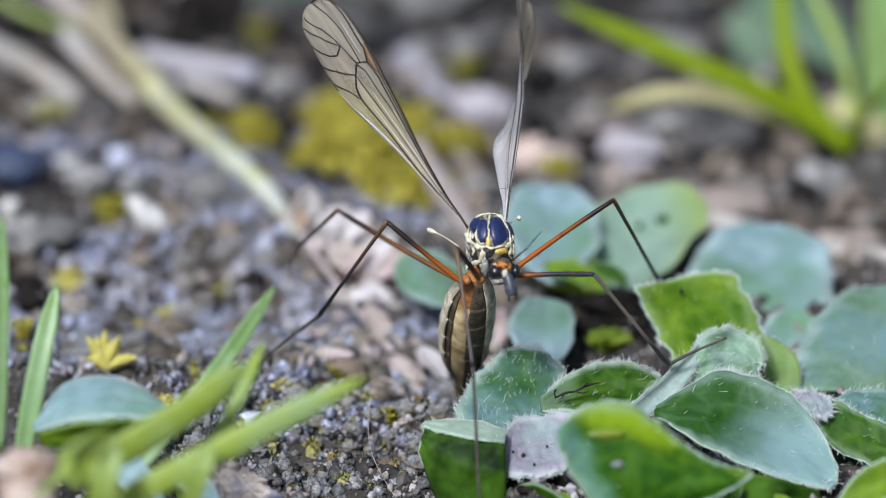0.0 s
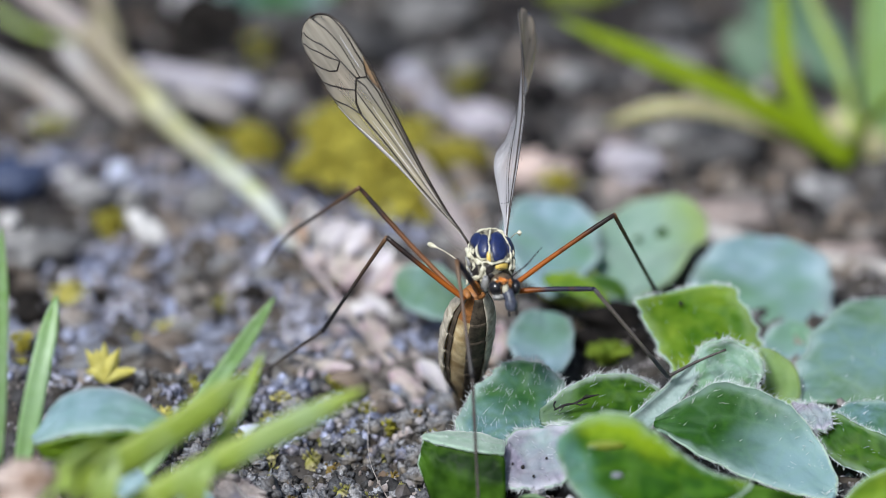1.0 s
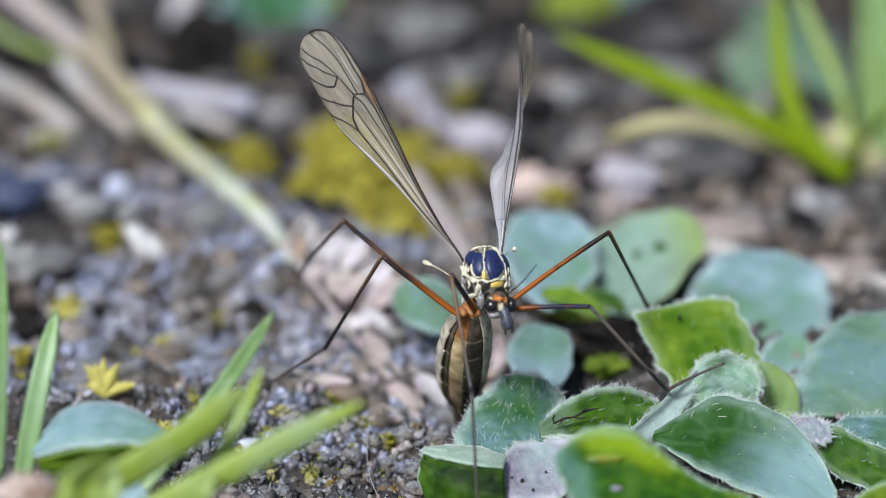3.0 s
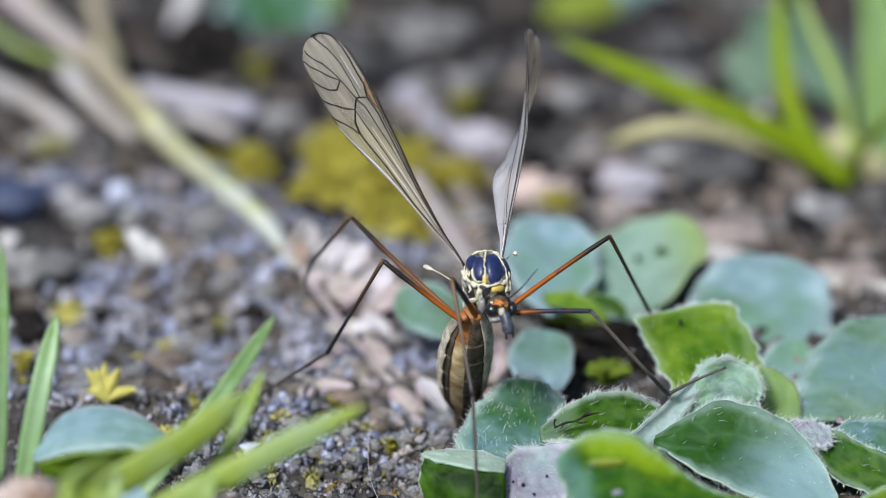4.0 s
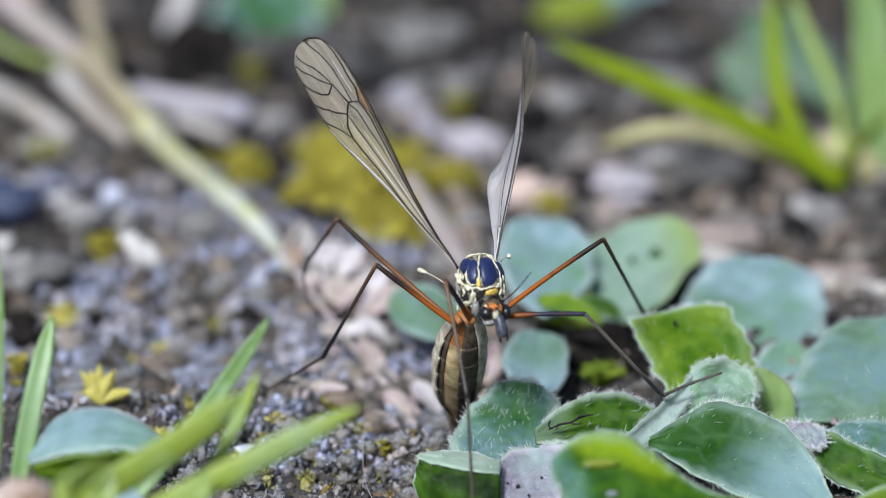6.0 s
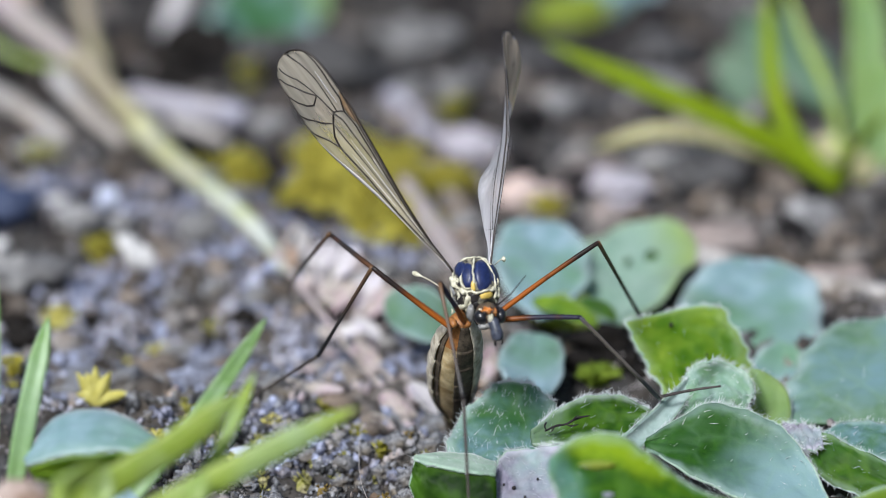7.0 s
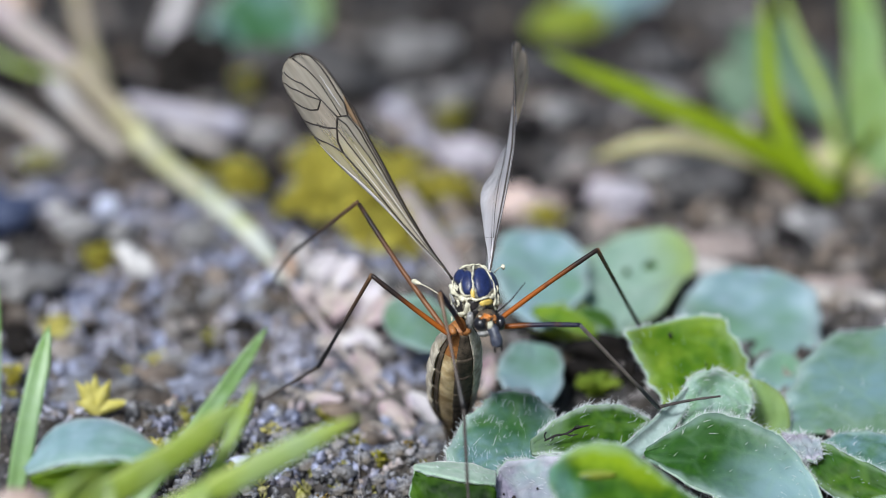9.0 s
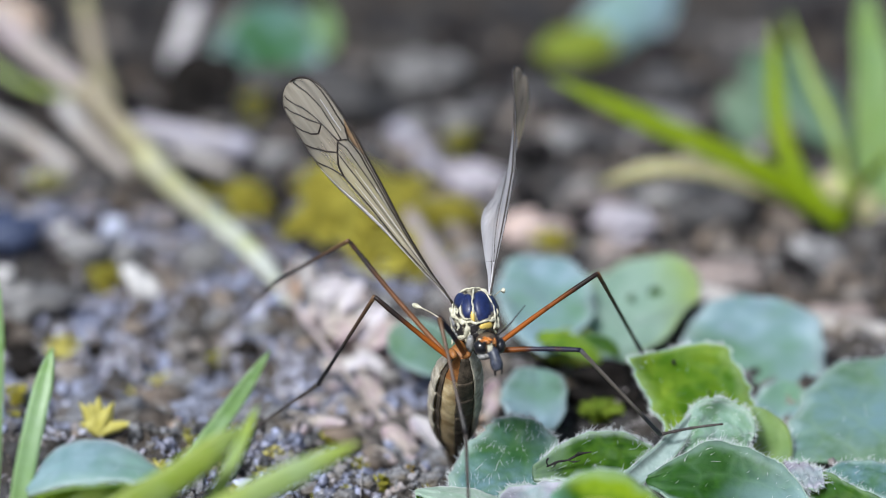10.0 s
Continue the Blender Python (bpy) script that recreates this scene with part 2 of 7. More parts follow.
LEAF_GREEN = material("green_leaf", (0.022, 0.075, 0.006), (0.075, 0.19, 0.016), 0.4, 0.5, 0.9, patch=(0.07, 0.17, 0.05), patch_size=2.5,
                      glow_through=(0.34, 0.55, 0.05), through_share=0.45, spec=0.18, vary=0.08, veins=1.4, downy=(0.46, 0.60, 0.46, 0.55))
LEAF_LIGHT = material("light_leaf", (0.20, 0.33, 0.09), (0.34, 0.47, 0.20), 0.8, 0.5, 0.4, patch=(0.22, 0.36, 0.18), patch_size=3,
                      glow_through=(0.40, 0.60, 0.08), through_share=0.4, sheen=0.2, vary=0.08, veins=1.5, downy=(0.46, 0.58, 0.20, 0.5))
LEAF_GREY = material("purple_grey_leaf", (0.22, 0.20, 0.28), (0.42, 0.39, 0.50), 0.4, 0.6, 0.8, patch=(0.30, 0.40, 0.42), patch_size=2.0, patch_share=0.45,
                     glow_through=(0.35, 0.4, 0.3), through_share=0.2, sheen=0.5, veins=1.2, downy=(0.70, 0.70, 0.80, 0.6))
LEAF_YELLOW = material("yellowing_leaf", (0.20, 0.31, 0.03), (0.40, 0.44, 0.06), 0.8, 0.5, 0.3, glow_through=(0.55, 0.55, 0.08), through_share=0.4)
LEAF_DRY = material("dry_leaf", (0.26, 0.21, 0.20), (0.62, 0.55, 0.53), 0.5, 0.6, 0.9, patch=(0.13, 0.14, 0.22), patch_size=1.3, patch_share=0.5, veins=0.5, fades=(((-1, 0, 0), 0.5, 1.1, (0.26, 0.13, 0.06)),))
LEAF_PALE = material("pale_leaf", (0.22, 0.37, 0.40), (0.42, 0.57, 0.68), 1.2, 0.5, 0.5, patch=(0.20, 0.37, 0.24), patch_size=4, patch_share=0.35,
                     glow_through=(0.34, 0.52, 0.36), through_share=0.3, sheen=0.4, vary=0.06, downy=(0.60, 0.72, 0.78, 0.6))
LEAF_LIME = material("lime_leaf", (0.16, 0.31, 0.025), (0.34, 0.48, 0.055), 0.5, 0.5, 0.8, patch=(0.08, 0.20, 0.012), patch_size=2.5,
                     glow_through=(0.48, 0.62, 0.03), through_share=0.5, spec=0.18, veins=1.4, downy=(0.50, 0.64, 0.40, 0.4))
GRASS = material("grass_blade", (0.334, 0.44, 0.0484), (0.475, 0.581, 0.132), 0.5, 0.4, 0.3, patch=(0.40, 0.53, 0.24), patch_size=4,
                 glow_through=(0.46, 0.66, 0.05), through_share=0.4, vary=0.1)
GRASS_BLUE = material("bluish_grass_blade", (0.26, 0.44, 0.14), (0.42, 0.60, 0.31), 0.5, 0.4, 0.3, patch=(0.44, 0.60, 0.40), patch_size=5, glow_through=(0.36, 0.62, 0.10), through_share=0.4, vary=0.1)
GRASS_DEEP = material("lime_grass_blade", (0.18, 0.29, 0.004), (0.36, 0.46, 0.012), 0.5, 0.6, 0.3, spec=0.2, glow_through=(0.40, 0.54, 0.01), through_share=0.4, vary=0.1)
# the fade mixes bloom with painted sky sheen over a shaded dark end
LEAF_FROST_SHEEN = material("frosted_sheen_leaf", (0.011, 0.05, 0.003), (0.038, 0.12, 0.010), 0.4, 0.5, 0.9, patch=(0.03, 0.09, 0.02), patch_size=1.3, patch_share=0.4, glow_through=(0.2, 0.36, 0.2), through_share=0.15, spec=0.25, veins=1.5,
                      fades=(((0.5, 0, -0.86), 1.3, 4.6, (0.22, 0.345, 0.37)),), downy=(0.46, 0.60, 0.60, 0.35))
LEAF_BRISTLE = material("green_leaf_with_grey_bloom", (0.013, 0.05, 0.003), (0.06, 0.15, 0.010), 0.4, 0.5, 0.9, patch=(0.05, 0.13, 0.02), patch_size=1.6, glow_through=(0.28, 0.50, 0.03), through_share=0.35, spec=0.2,
                        veins=1.4, fades=(((-1.0, 0, 0.45), -1.9, -0.6, (0.16, 0.24, 0.17)),), downy=(0.52, 0.62, 0.56, 0.7))
# dark base and lime upper fade paint the shaded underside and lit rim
LEAF_FOLD = material("lit_rim_leaf", (0.016, 0.07, 0.004), (0.05, 0.15, 0.010), 0.5, 0.5, 0.8, glow_through=(0.22, 0.40, 0.01), through_share=0.25, spec=0.15, veins=1.4,
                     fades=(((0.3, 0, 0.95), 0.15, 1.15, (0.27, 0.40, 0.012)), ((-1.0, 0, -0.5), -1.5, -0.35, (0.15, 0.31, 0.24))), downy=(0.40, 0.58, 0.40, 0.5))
LEAF_SAGE = material("sage_leaf", (0.11, 0.22, 0.13), (0.25, 0.37, 0.30), 1.0, 0.5, 0.5, patch=(0.22, 0.36, 0.40), patch_size=4, patch_share=0.4,
                     glow_through=(0.34, 0.52, 0.2), through_share=0.3, spec=0.3, veins=1.5, downy=(0.52, 0.66, 0.66, 0.65))
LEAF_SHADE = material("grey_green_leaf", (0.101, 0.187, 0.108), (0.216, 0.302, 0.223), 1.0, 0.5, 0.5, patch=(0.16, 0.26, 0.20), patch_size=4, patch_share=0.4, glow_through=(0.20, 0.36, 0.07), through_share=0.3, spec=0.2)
LEAF_YOUNG = material("young_downy_leaf", (0.20, 0.36, 0.25), (0.42, 0.57, 0.52), 0.5, 0.6, 0.8, patch=(0.16, 0.32, 0.14), patch_size=1.5, glow_through=(0.36, 0.54, 0.28), through_share=0.3, sheen=0.5, veins=1.0, downy=(0.66, 0.76, 0.74, 0.8))
LEAF_DOWNY = material("downy_leaf", (0.34, 0.46, 0.44), (0.54, 0.66, 0.64), 0.5, 0.6, 0.5, glow_through=(0.4, 0.56, 0.3), through_share=0.3, sheen=0.8)
LEAF_RIMMED = material("pale_leaf_with_yellow_edge", (0.27, 0.43, 0.33), (0.45, 0.60, 0.52), 1.2, 0.5, 0.5, glow_through=(0.36, 0.55, 0.25), through_share=0.3, sheen=0.4,
                       fades=(((0.95, 0, 0.3), 2.4, 6.2, (0.34, 0.46, 0.09)),), downy=(0.50, 0.62, 0.30, 0.5))
# leaf shade is put into this near-black green; also colours leaf spots
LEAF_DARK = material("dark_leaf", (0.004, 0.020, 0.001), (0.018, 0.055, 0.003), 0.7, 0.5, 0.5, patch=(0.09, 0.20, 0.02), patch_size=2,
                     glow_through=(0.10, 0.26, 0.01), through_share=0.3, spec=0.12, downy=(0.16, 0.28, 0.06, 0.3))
GRASS_YELLOW = material("yellow_grass", (0.46, 0.43, 0.20), (0.66, 0.62, 0.38), 0.6, 0.5, 0.3, glow_through=(0.6, 0.6, 0.1), through_share=0.35)
HAIR = material("plant_hair", (0.76, 0.81, 0.84), (0.9, 0.93, 0.96), 1, 0.45, 0, glow_through=(0.9, 0.92, 0.88), through_share=0.4)
LEAF_RIM = material("leaf_rim", (0.32, 0.48, 0.36), (0.56, 0.70, 0.60), 0.4, 0.6, 0.6, glow_through=(0.5, 0.62, 0.4), through_share=0.3, sheen=0.8)
TWIG = material("dark_twig", (0.006, 0.005, 0.005), (0.028, 0.022, 0.02), 0.3, 0.8, 0.6)
# the crane fly
CREAM = material("cream_cuticle", (0.44, 0.41, 0.28), (0.84, 0.81, 0.66), 0.25, 0.45, 0.5)
MOTTLED = material("mottled_cuticle", (0.16, 0.14, 0.10), (0.62, 0.58, 0.44), 0.25, 0.45, 1.0, patch=(0.02, 0.018, 0.016), patch_size=0.42, patch_share=0.62)
HEADSKIN = material("head_cuticle", (0.04, 0.028, 0.02), (0.26, 0.17, 0.09), 0.25, 0.45, 0.5, patch=(0.03, 0.028, 0.03), patch_size=0.5, patch_share=0.75)
EYE = material("eye", (0.006, 0.006, 0.008), (0.02, 0.02, 0.026), 0.2, 0.3, 0.1, coat=0.3)
YELLOW = material("yellow_cuticle", (0.62, 0.42, 0.07), (0.80, 0.60, 0.16), 0.3, 0.4, 0.3)
BLUEBLACK = material("blue_black_cuticle", (0.008, 0.013, 0.055), (0.022, 0.036, 0.13), 0.2, 0.42, 0.6, coat=0.08)
BLACK = material("black_cuticle", (0.012, 0.011, 0.012), (0.04, 0.035, 0.035), 0.25, 0.4, 0.3)
ORANGE = material("orange_cuticle", (0.42, 0.13, 0.02), (0.66, 0.24, 0.04), 0.25, 0.4, 0.3)
COXA = material("coxa_cuticle", (0.20, 0.08, 0.025), (0.42, 0.18, 0.055), 0.25, 0.45, 0.4, spec=0.3)
SILVER = material("silvery_cuticle", (0.10, 0.10, 0.11), (0.52, 0.52, 0.50), 0.3, 0.4, 0.6, patch=(0.06, 0.055, 0.05), patch_size=0.5, patch_share=0.3)
SNOUT = material("snout_cuticle", (0.02, 0.024, 0.04), (0.09, 0.10, 0.14), 0.2, 0.4, 0.5)
BELLY = material("belly_cuticle", (0.74, 0.55, 0.27), (0.94, 0.78, 0.50), 0.35, 0.6, 0.4, patch=(0.42, 0.28, 0.13), patch_size=0.8, spec=0.12)
BELLY_PALE = material("pale_side_fold", (0.40, 0.36, 0.28), (0.78, 0.72, 0.60), 0.3, 0.5, 0.6, patch=(0.30, 0.25, 0.18), patch_size=0.5, spec=0.2)
BELLY_DARK = material("dark_belly_plate", (0.04, 0.033, 0.026), (0.14, 0.11, 0.08), 0.3, 0.6, 0.4, spec=0.12)

def femur_skin(length, dark, tip=(0.013, 0.012, 0.013), root=(0.36, 0.10, 0.011)):
    return material("femur", (0.30, 0.10, 0.025), (0.52, 0.20, 0.045), 0.25, 0.42, 0.3, patch=(0.07, 0.03, 0.018), patch_size=0.9, patch_share=0.12, spec=0.28,
                 ramp=(length, ((0.0, root), (dark - 0.30, tuple(0.7 * c for c in root)), (dark - 0.10, tuple(0.3 * c for c in root)), (dark, tip), (1.0, tip))))


TIBIA = material("tibia", (0.07, 0.05, 0.04), (0.17, 0.11, 0.075), 0.25, 0.45, 0.3,
                 ramp=(6.0, ((0.0, (0.14, 0.075, 0.035)), (0.4, (0.10, 0.06, 0.04)), (0.8, (0.035, 0.03, 0.03)), (1.0, (0.012, 0.012, 0.014)))))
# fore right shin: reflected light is put into a paler tibia colour
TIBIA_LIT = material("lit_tibia", (0.16, 0.14, 0.125), (0.34, 0.30, 0.27), 0.25, 0.35, 0.3,
                      ramp=(6.0, ((0.0, (0.06, 0.06, 0.075)), (0.12, (0.26, 0.22, 0.19)), (0.75, (0.22, 0.18, 0.16)), (1.0, (0.02, 0.02, 0.03)))))
TARSUS = material("tarsus", (0.02, 0.018, 0.018), (0.09, 0.07, 0.06), 0.2, 0.5, 0.3)
VEIN = material("wing_vein", (0.015, 0.011, 0.009), (0.04, 0.03, 0.025), 0.3, 0.45, 0.1)
STIGMA = material("wing_spot", (0.42, 0.28, 0.16), (0.64, 0.46, 0.30), 0.3, 0.4, 0.1, glow_through=(0.4, 0.25, 0.12), through_share=0.4)
SKIN = membrane("wing_membrane", (0.98, 0.90, 0.76), 0.34)
# the right wing's sky reflection is put into this bluish tint
SKIN_RIGHT = membrane("wing_membrane_sky_tint", (0.88, 0.87, 0.94), 0.42)
SKIN_TIP = membrane("wing_tip_membrane", (0.90, 0.78, 0.62), 0.6)
# white base paints the glints of margin and pleats; also pale wing roots
SKIN_PALE = material("wing_margin", (0.70, 0.68, 0.69), (0.90, 0.88, 0.90), 0.5, 0.35, 0.3, glow_through=(0.85, 0.83, 0.86), through_share=0.45)


# ---- mesh helpers ----
def build(name, verts, faces, mat, parent=None, at=(0, 0, 0), label="", smooth=True, mats=None):
    """One mesh object; verts in mm round its origin at, given in the parent's space."""
    me = bpy.data.meshes.new(name)
    me.from_pydata([(x * MM, y * MM, z * MM) for x, y, z in verts], [], [tuple(f) for f in faces])
    me.materials.append(mat)
    if smooth:
        me.polygons.foreach_set("use_smooth", [True] * len(me.polygons))
    me.update()
    ob = new(name, me)
    ob.parent = parent
    ob.location = V3(at) * MM
    return tagged(ob, label)


def empty(name, at, label="", category="", group="", kind=""):
    ob = new(name)
    ob.empty_display_size = 0.002
    ob.location = V3(at) * MM
    return tagged(ob, label, category, group, kind)


def tube(points, radii, sides=8, caps=True):
    """Verts and faces of a tube along points."""
    pts = [V3(p) for p in points]
    verts, faces = [], []
    up = None
    for i, p in enumerate(pts):
        d = (pts[min(i + 1, len(pts) - 1)] - pts[max(i - 1, 0)]).normalized()
        if up is None:
            up = d.orthogonal().normalized()
        up = (up - up.dot(d) * d).normalized()
        side = d.cross(up)
        r = radii[i] if isinstance(radii, (list, tuple)) else radii
        for k in range(sides):
            a = 2 * math.pi * k / sides
            verts.append(p + r * (math.cos(a) * up + math.sin(a) * side))
    for i in range(len(pts) - 1):
        for k in range(sides):
            a, b = i * sides + k, i * sides + (k + 1) % sides
            faces.append((a, b, b + sides, a + sides))
    if caps:
        faces.append(tuple(reversed(range(sides))))
        faces.append(tuple(range((len(pts) - 1) * sides, len(pts) * sides)))
    return verts, faces


def joined(pieces):
    verts, faces = [], []
    for v, f in pieces:
        k = len(verts)
        verts += list(v)
        faces += [tuple(i + k for i in q) for q in f]
    return verts, faces


def curve(points, n=10):
    """A smooth line through the points (Catmull-Rom)."""
    p = [V3(q) for q in points]
    p = [2 * p[0] - p[1]] + p + [2 * p[-1] - p[-2]]
    out = []
    for i in range(1, len(p) - 2):
        for k in range(n):
            t = k / n
            a, b, c, d = p[i - 1:i + 3]
            out.append(0.5 * (2 * b + (c - a) * t + (2 * a - 5 * b + 4 * c - d) * t * t + (3 * b - a - 3 * c + d) * t ** 3))
    return out + [p[-2]]


def ball(radii, seg=20, rings=14, rough=0.0, size=1.0, seed=0, squash=None):
    """A sphere stretched to radii, roughened by noise."""
    rx, ry, rz = radii
    verts, faces = [], []
    for j in range(1, rings):
        for i in range(seg):
            th, ph = math.pi * j / rings, 2 * math.pi * i / seg
            verts.append(V3((math.sin(th) * math.cos(ph), math.sin(th) * math.sin(ph), math.cos(th))))
    verts += [V3((0, 0, 1)), V3((0, 0, -1))]
    if rough:
        off = V3((seed * 7.3, seed * 3.1, seed * 5.7))
        verts = [v * (1 + rough * noise.fractal(v * size + off, 1.0, 2.0, 3)) for v in verts]
    verts = [V3((v.x * rx, v.y * ry, v.z * rz)) for v in verts]
    n = (rings - 1) * seg
    for j in range(rings - 2):
        for i in range(seg):
            a, b = j * seg + i, j * seg + (i + 1) % seg
            faces.append((a, a + seg, b + seg, b))
    for i in range(seg):
        faces.append((n, i, (i + 1) % seg))
        faces.append((n + 1, n - seg + (i + 1) % seg, n - seg + i))
    return verts, faces


def sheet(grid, thick):
    """A thin solid from a grid of points (rows of equal length)."""
    rows_, cols = len(grid), len(grid[0])
    nrm = []
    for i in range(rows_):
        for j in range(cols):
            a = grid[min(i + 1, rows_ - 1)][j] - grid[max(i - 1, 0)][j]
            b = grid[i][min(j + 1, cols - 1)] - grid[i][max(j - 1, 0)]
            c = a.cross(b)
            nrm.append(c.normalized() if c.length > 1e-9 else V3((0, 0, 1)))
    flat = [p for r in grid for p in r]
    n = len(flat)
    verts = [p + q * thick / 2 for p, q in zip(flat, nrm)] + [p - q * thick / 2 for p, q in zip(flat, nrm)]
    faces = []
    for i in range(rows_ - 1):
        for j in range(cols - 1):
            a = i * cols + j
            faces.append((a, a + cols, a + cols + 1, a + 1))
            faces.append((n + a, n + a + 1, n + a + cols + 1, n + a + cols))
    rim = [j for j in range(cols)] + [i * cols + cols - 1 for i in range(1, rows_)] + \
          [(rows_ - 1) * cols + j for j in range(cols - 2, -1, -1)] + [i * cols for i in range(rows_ - 2, 0, -1)]
    for a, b in zip(rim, rim[1:] + rim[:1]):
        faces.append((a, b, n + b, n + a))
    return verts, faces, nrm


# ---- ground ----
def lattice(n, seed):
    return np.random.RandomState(seed).rand(n, n)


LAT = [lattice(128, s) for s in range(6)]


def value_noise(x, y, size, k):
    """Smooth noise from 0 to 1 with bumps of the given size in mm."""
    g = LAT[k % 6]
    u, v = np.asarray(x, float) / size + 37.3 * k + 500, np.asarray(y, float) / size + 91.7 * k + 500
    i, j = np.floor(u).astype(int), np.floor(v).astype(int)
    fu, fv = u - i, v - j
    fu, fv = fu * fu * (3 - 2 * fu), fv * fv * (3 - 2 * fv)
    i0, i1, j0, j1 = i % 128, (i + 1) % 128, j % 128, (j + 1) % 128
    return (g[i0, j0] * (1 - fu) + g[i1, j0] * fu) * (1 - fv) + (g[i0, j1] * (1 - fu) + g[i1, j1] * fu) * fv


def height(x, y):
    """The soil's height in mm."""
    h = 1.9 * (value_noise(x, y, 11, 0) - 0.5) + 1.7 * (value_noise(x, y, 4.2, 1) - 0.5)
    h = h + 1.0 * (value_noise(x, y, 1.7, 2) - 0.5) + 0.60 * (value_noise(x, y, 0.8, 3) - 0.5) + 0.34 * (value_noise(x, y, 0.42, 4) - 0.5)
    h = h - 0.9 * np.clip(0.16 - np.abs(value_noise(x, y, 3.1, 5) - 0.5), 0, 1) / 0.16
    # a crusty ledge behind the fly on the bare side
    edge = 20 + 3 * (value_noise(x, y, 6, 5) - 0.5) - y
    ledge = 1 / (1 + np.exp(np.clip(edge * 2.2, -30, 30)))
    bare = 1 / (1 + np.exp(np.clip((x + 5) * 0.7, -30, 30)))
    return h + 0.9 * ledge * bare


def ground_z(x, y):
    return float(height(np.array([x]), np.array([y]))[0])


def spaced(lo, hi, step, far):
    """Even steps from lo to hi and growing ones out to far on both sides."""
    mid = list(np.arange(lo, hi + step / 2, step))
    out, s, a = [], step, hi
    while a < far:
        s *= 1.35
        a += s
        out.append(a)
    back = [lo - (b - hi) for b in reversed(out)]
    return np.array(back + mid + out)


def make_ground():
    xs, ys = spaced(-28, 28, 0.2, 4000), spaced(-24, 92, 0.24, 4000)
    gx, gy = np.meshgrid(xs, ys)
    gz = height(gx, gy)
    co = np.stack([gx, gy, gz], -1).reshape(-1, 3) * MM
    w, h = len(xs), len(ys)
    idx = np.arange(w * h).reshape(h, w)
    quads = np.stack([idx[:-1, :-1], idx[:-1, 1:], idx[1:, 1:], idx[1:, :-1]], -1).reshape(-1, 4)
    me = bpy.data.meshes.new("ground")
    me.vertices.add(len(co))
    me.vertices.foreach_set("co", co.ravel())
    me.loops.add(quads.size)
    me.loops.foreach_set("vertex_index", quads.ravel())
    me.polygons.add(len(quads))
    me.polygons.foreach_set("loop_start", np.arange(0, quads.size, 4))
    me.polygons.foreach_set("use_smooth", np.ones(len(quads), bool))
    me.materials.append(SOIL)
    me.update()
    me.validate()
    return tagged(new("ground", me), "crumbly grey-brown bare soil with lumps and grit", "soil", kind="structure")


make_ground()


def gravel():
    """Grit lying on the soil, far too many grains to count."""
    rnd = random.Random(5)
    base = []
    for k in range(6):
        bm = bmesh.new()
        bmesh.ops.create_icosphere(bm, subdivisions=1, radius=1)
        base.append(([v.co * (1 + 0.45 * (rnd.random() - 0.5)) for v in bm.verts], [tuple(v.index for v in f.verts) for f in bm.faces]))
        bm.free()
    pieces = []
    for k in range(17000):
        y = -20 + 95 * rnd.random() ** 2.6
        x = (rnd.random() - 0.5) * (44 + 0.25 * (y + 20))
        # fewer grains under the front leaves: dark soil stands in for shade
        if (value_noise(x, y, 5, 3) < 0.35 or (x > 1.5 and y < -10)) and rnd.random() < 0.6:
            continue
        r = (0.07 + 0.20 * rnd.random() ** 2.5 + (0.30 * rnd.random() if rnd.random() < 0.06 else 0)) * (1 + 0.008 * max(0, y))
        z = ground_z(x, y) + r * 0.25
        v, f = base[k % 6]
        q = Euler((rnd.random() * 6, rnd.random() * 6, rnd.random() * 6)).to_matrix()
        s = V3((1, 0.6 + 0.5 * rnd.random(), 0.6 + 0.4 * rnd.random())) * r
        pieces.append(([q @ V3((p.x * s.x, p.y * s.y, p.z * s.z)) + V3((x, y, z)) for p in v], f))
    ob = build("grit", *joined(pieces), GRAVEL, smooth=False, label="fine grey and brown mineral grit scattered on soil")
    tagged(ob, category="gravel", kind="stuff")


gravel()


def strewn(name, shapes, spots, mat, label, category):
    """Many small pieces joined into one mesh; spots: x, y, z, the three half sizes and the three turns."""
    cos, quads, tris, base = [], [], [], 0
    for k, (x, y, z, a, b, c, rx, ry, rz) in enumerate(spots):
        v, f4, f3 = shapes[k % len(shapes)]
        m = np.array(Euler((rx, ry, rz)).to_matrix())
        cos.append((v * (a, b, c)) @ m.T + (x, y, z))
        quads.append(f4 + base)
        tris.append(f3 + base)
        base += len(v)
    co, q, t = np.concatenate(cos) * MM, np.concatenate(quads), np.concatenate(tris)
    me = bpy.data.meshes.new(name)
    me.vertices.add(len(co))
    me.vertices.foreach_set("co", co.ravel())
    me.loops.add(q.size + t.size)
    me.loops.foreach_set("vertex_index", np.concatenate([q.ravel(), t.ravel()]))
    me.polygons.add(len(q) + len(t))
    me.polygons.foreach_set("loop_start", np.concatenate([np.arange(len(q)) * 4, q.size + np.arange(len(t)) * 3]))
    me.polygons.foreach_set("use_smooth", np.ones(len(q) + len(t), bool))
    me.materials.append(mat)
    me.update()
    me.validate()
    return tagged(new(name, me), label, category, kind="stuff")


def crumb_shapes(seed, rough=0.75):
    out = []
    for k in range(14):
        v, f = ball((1, 1, 1), 9, 7, rough, 2.3, seed + k)
        out.append((np.array([tuple(p) for p in v]), np.array([q for q in f if len(q) == 4]), np.array([q for q in f if len(q) == 3])))
    return out


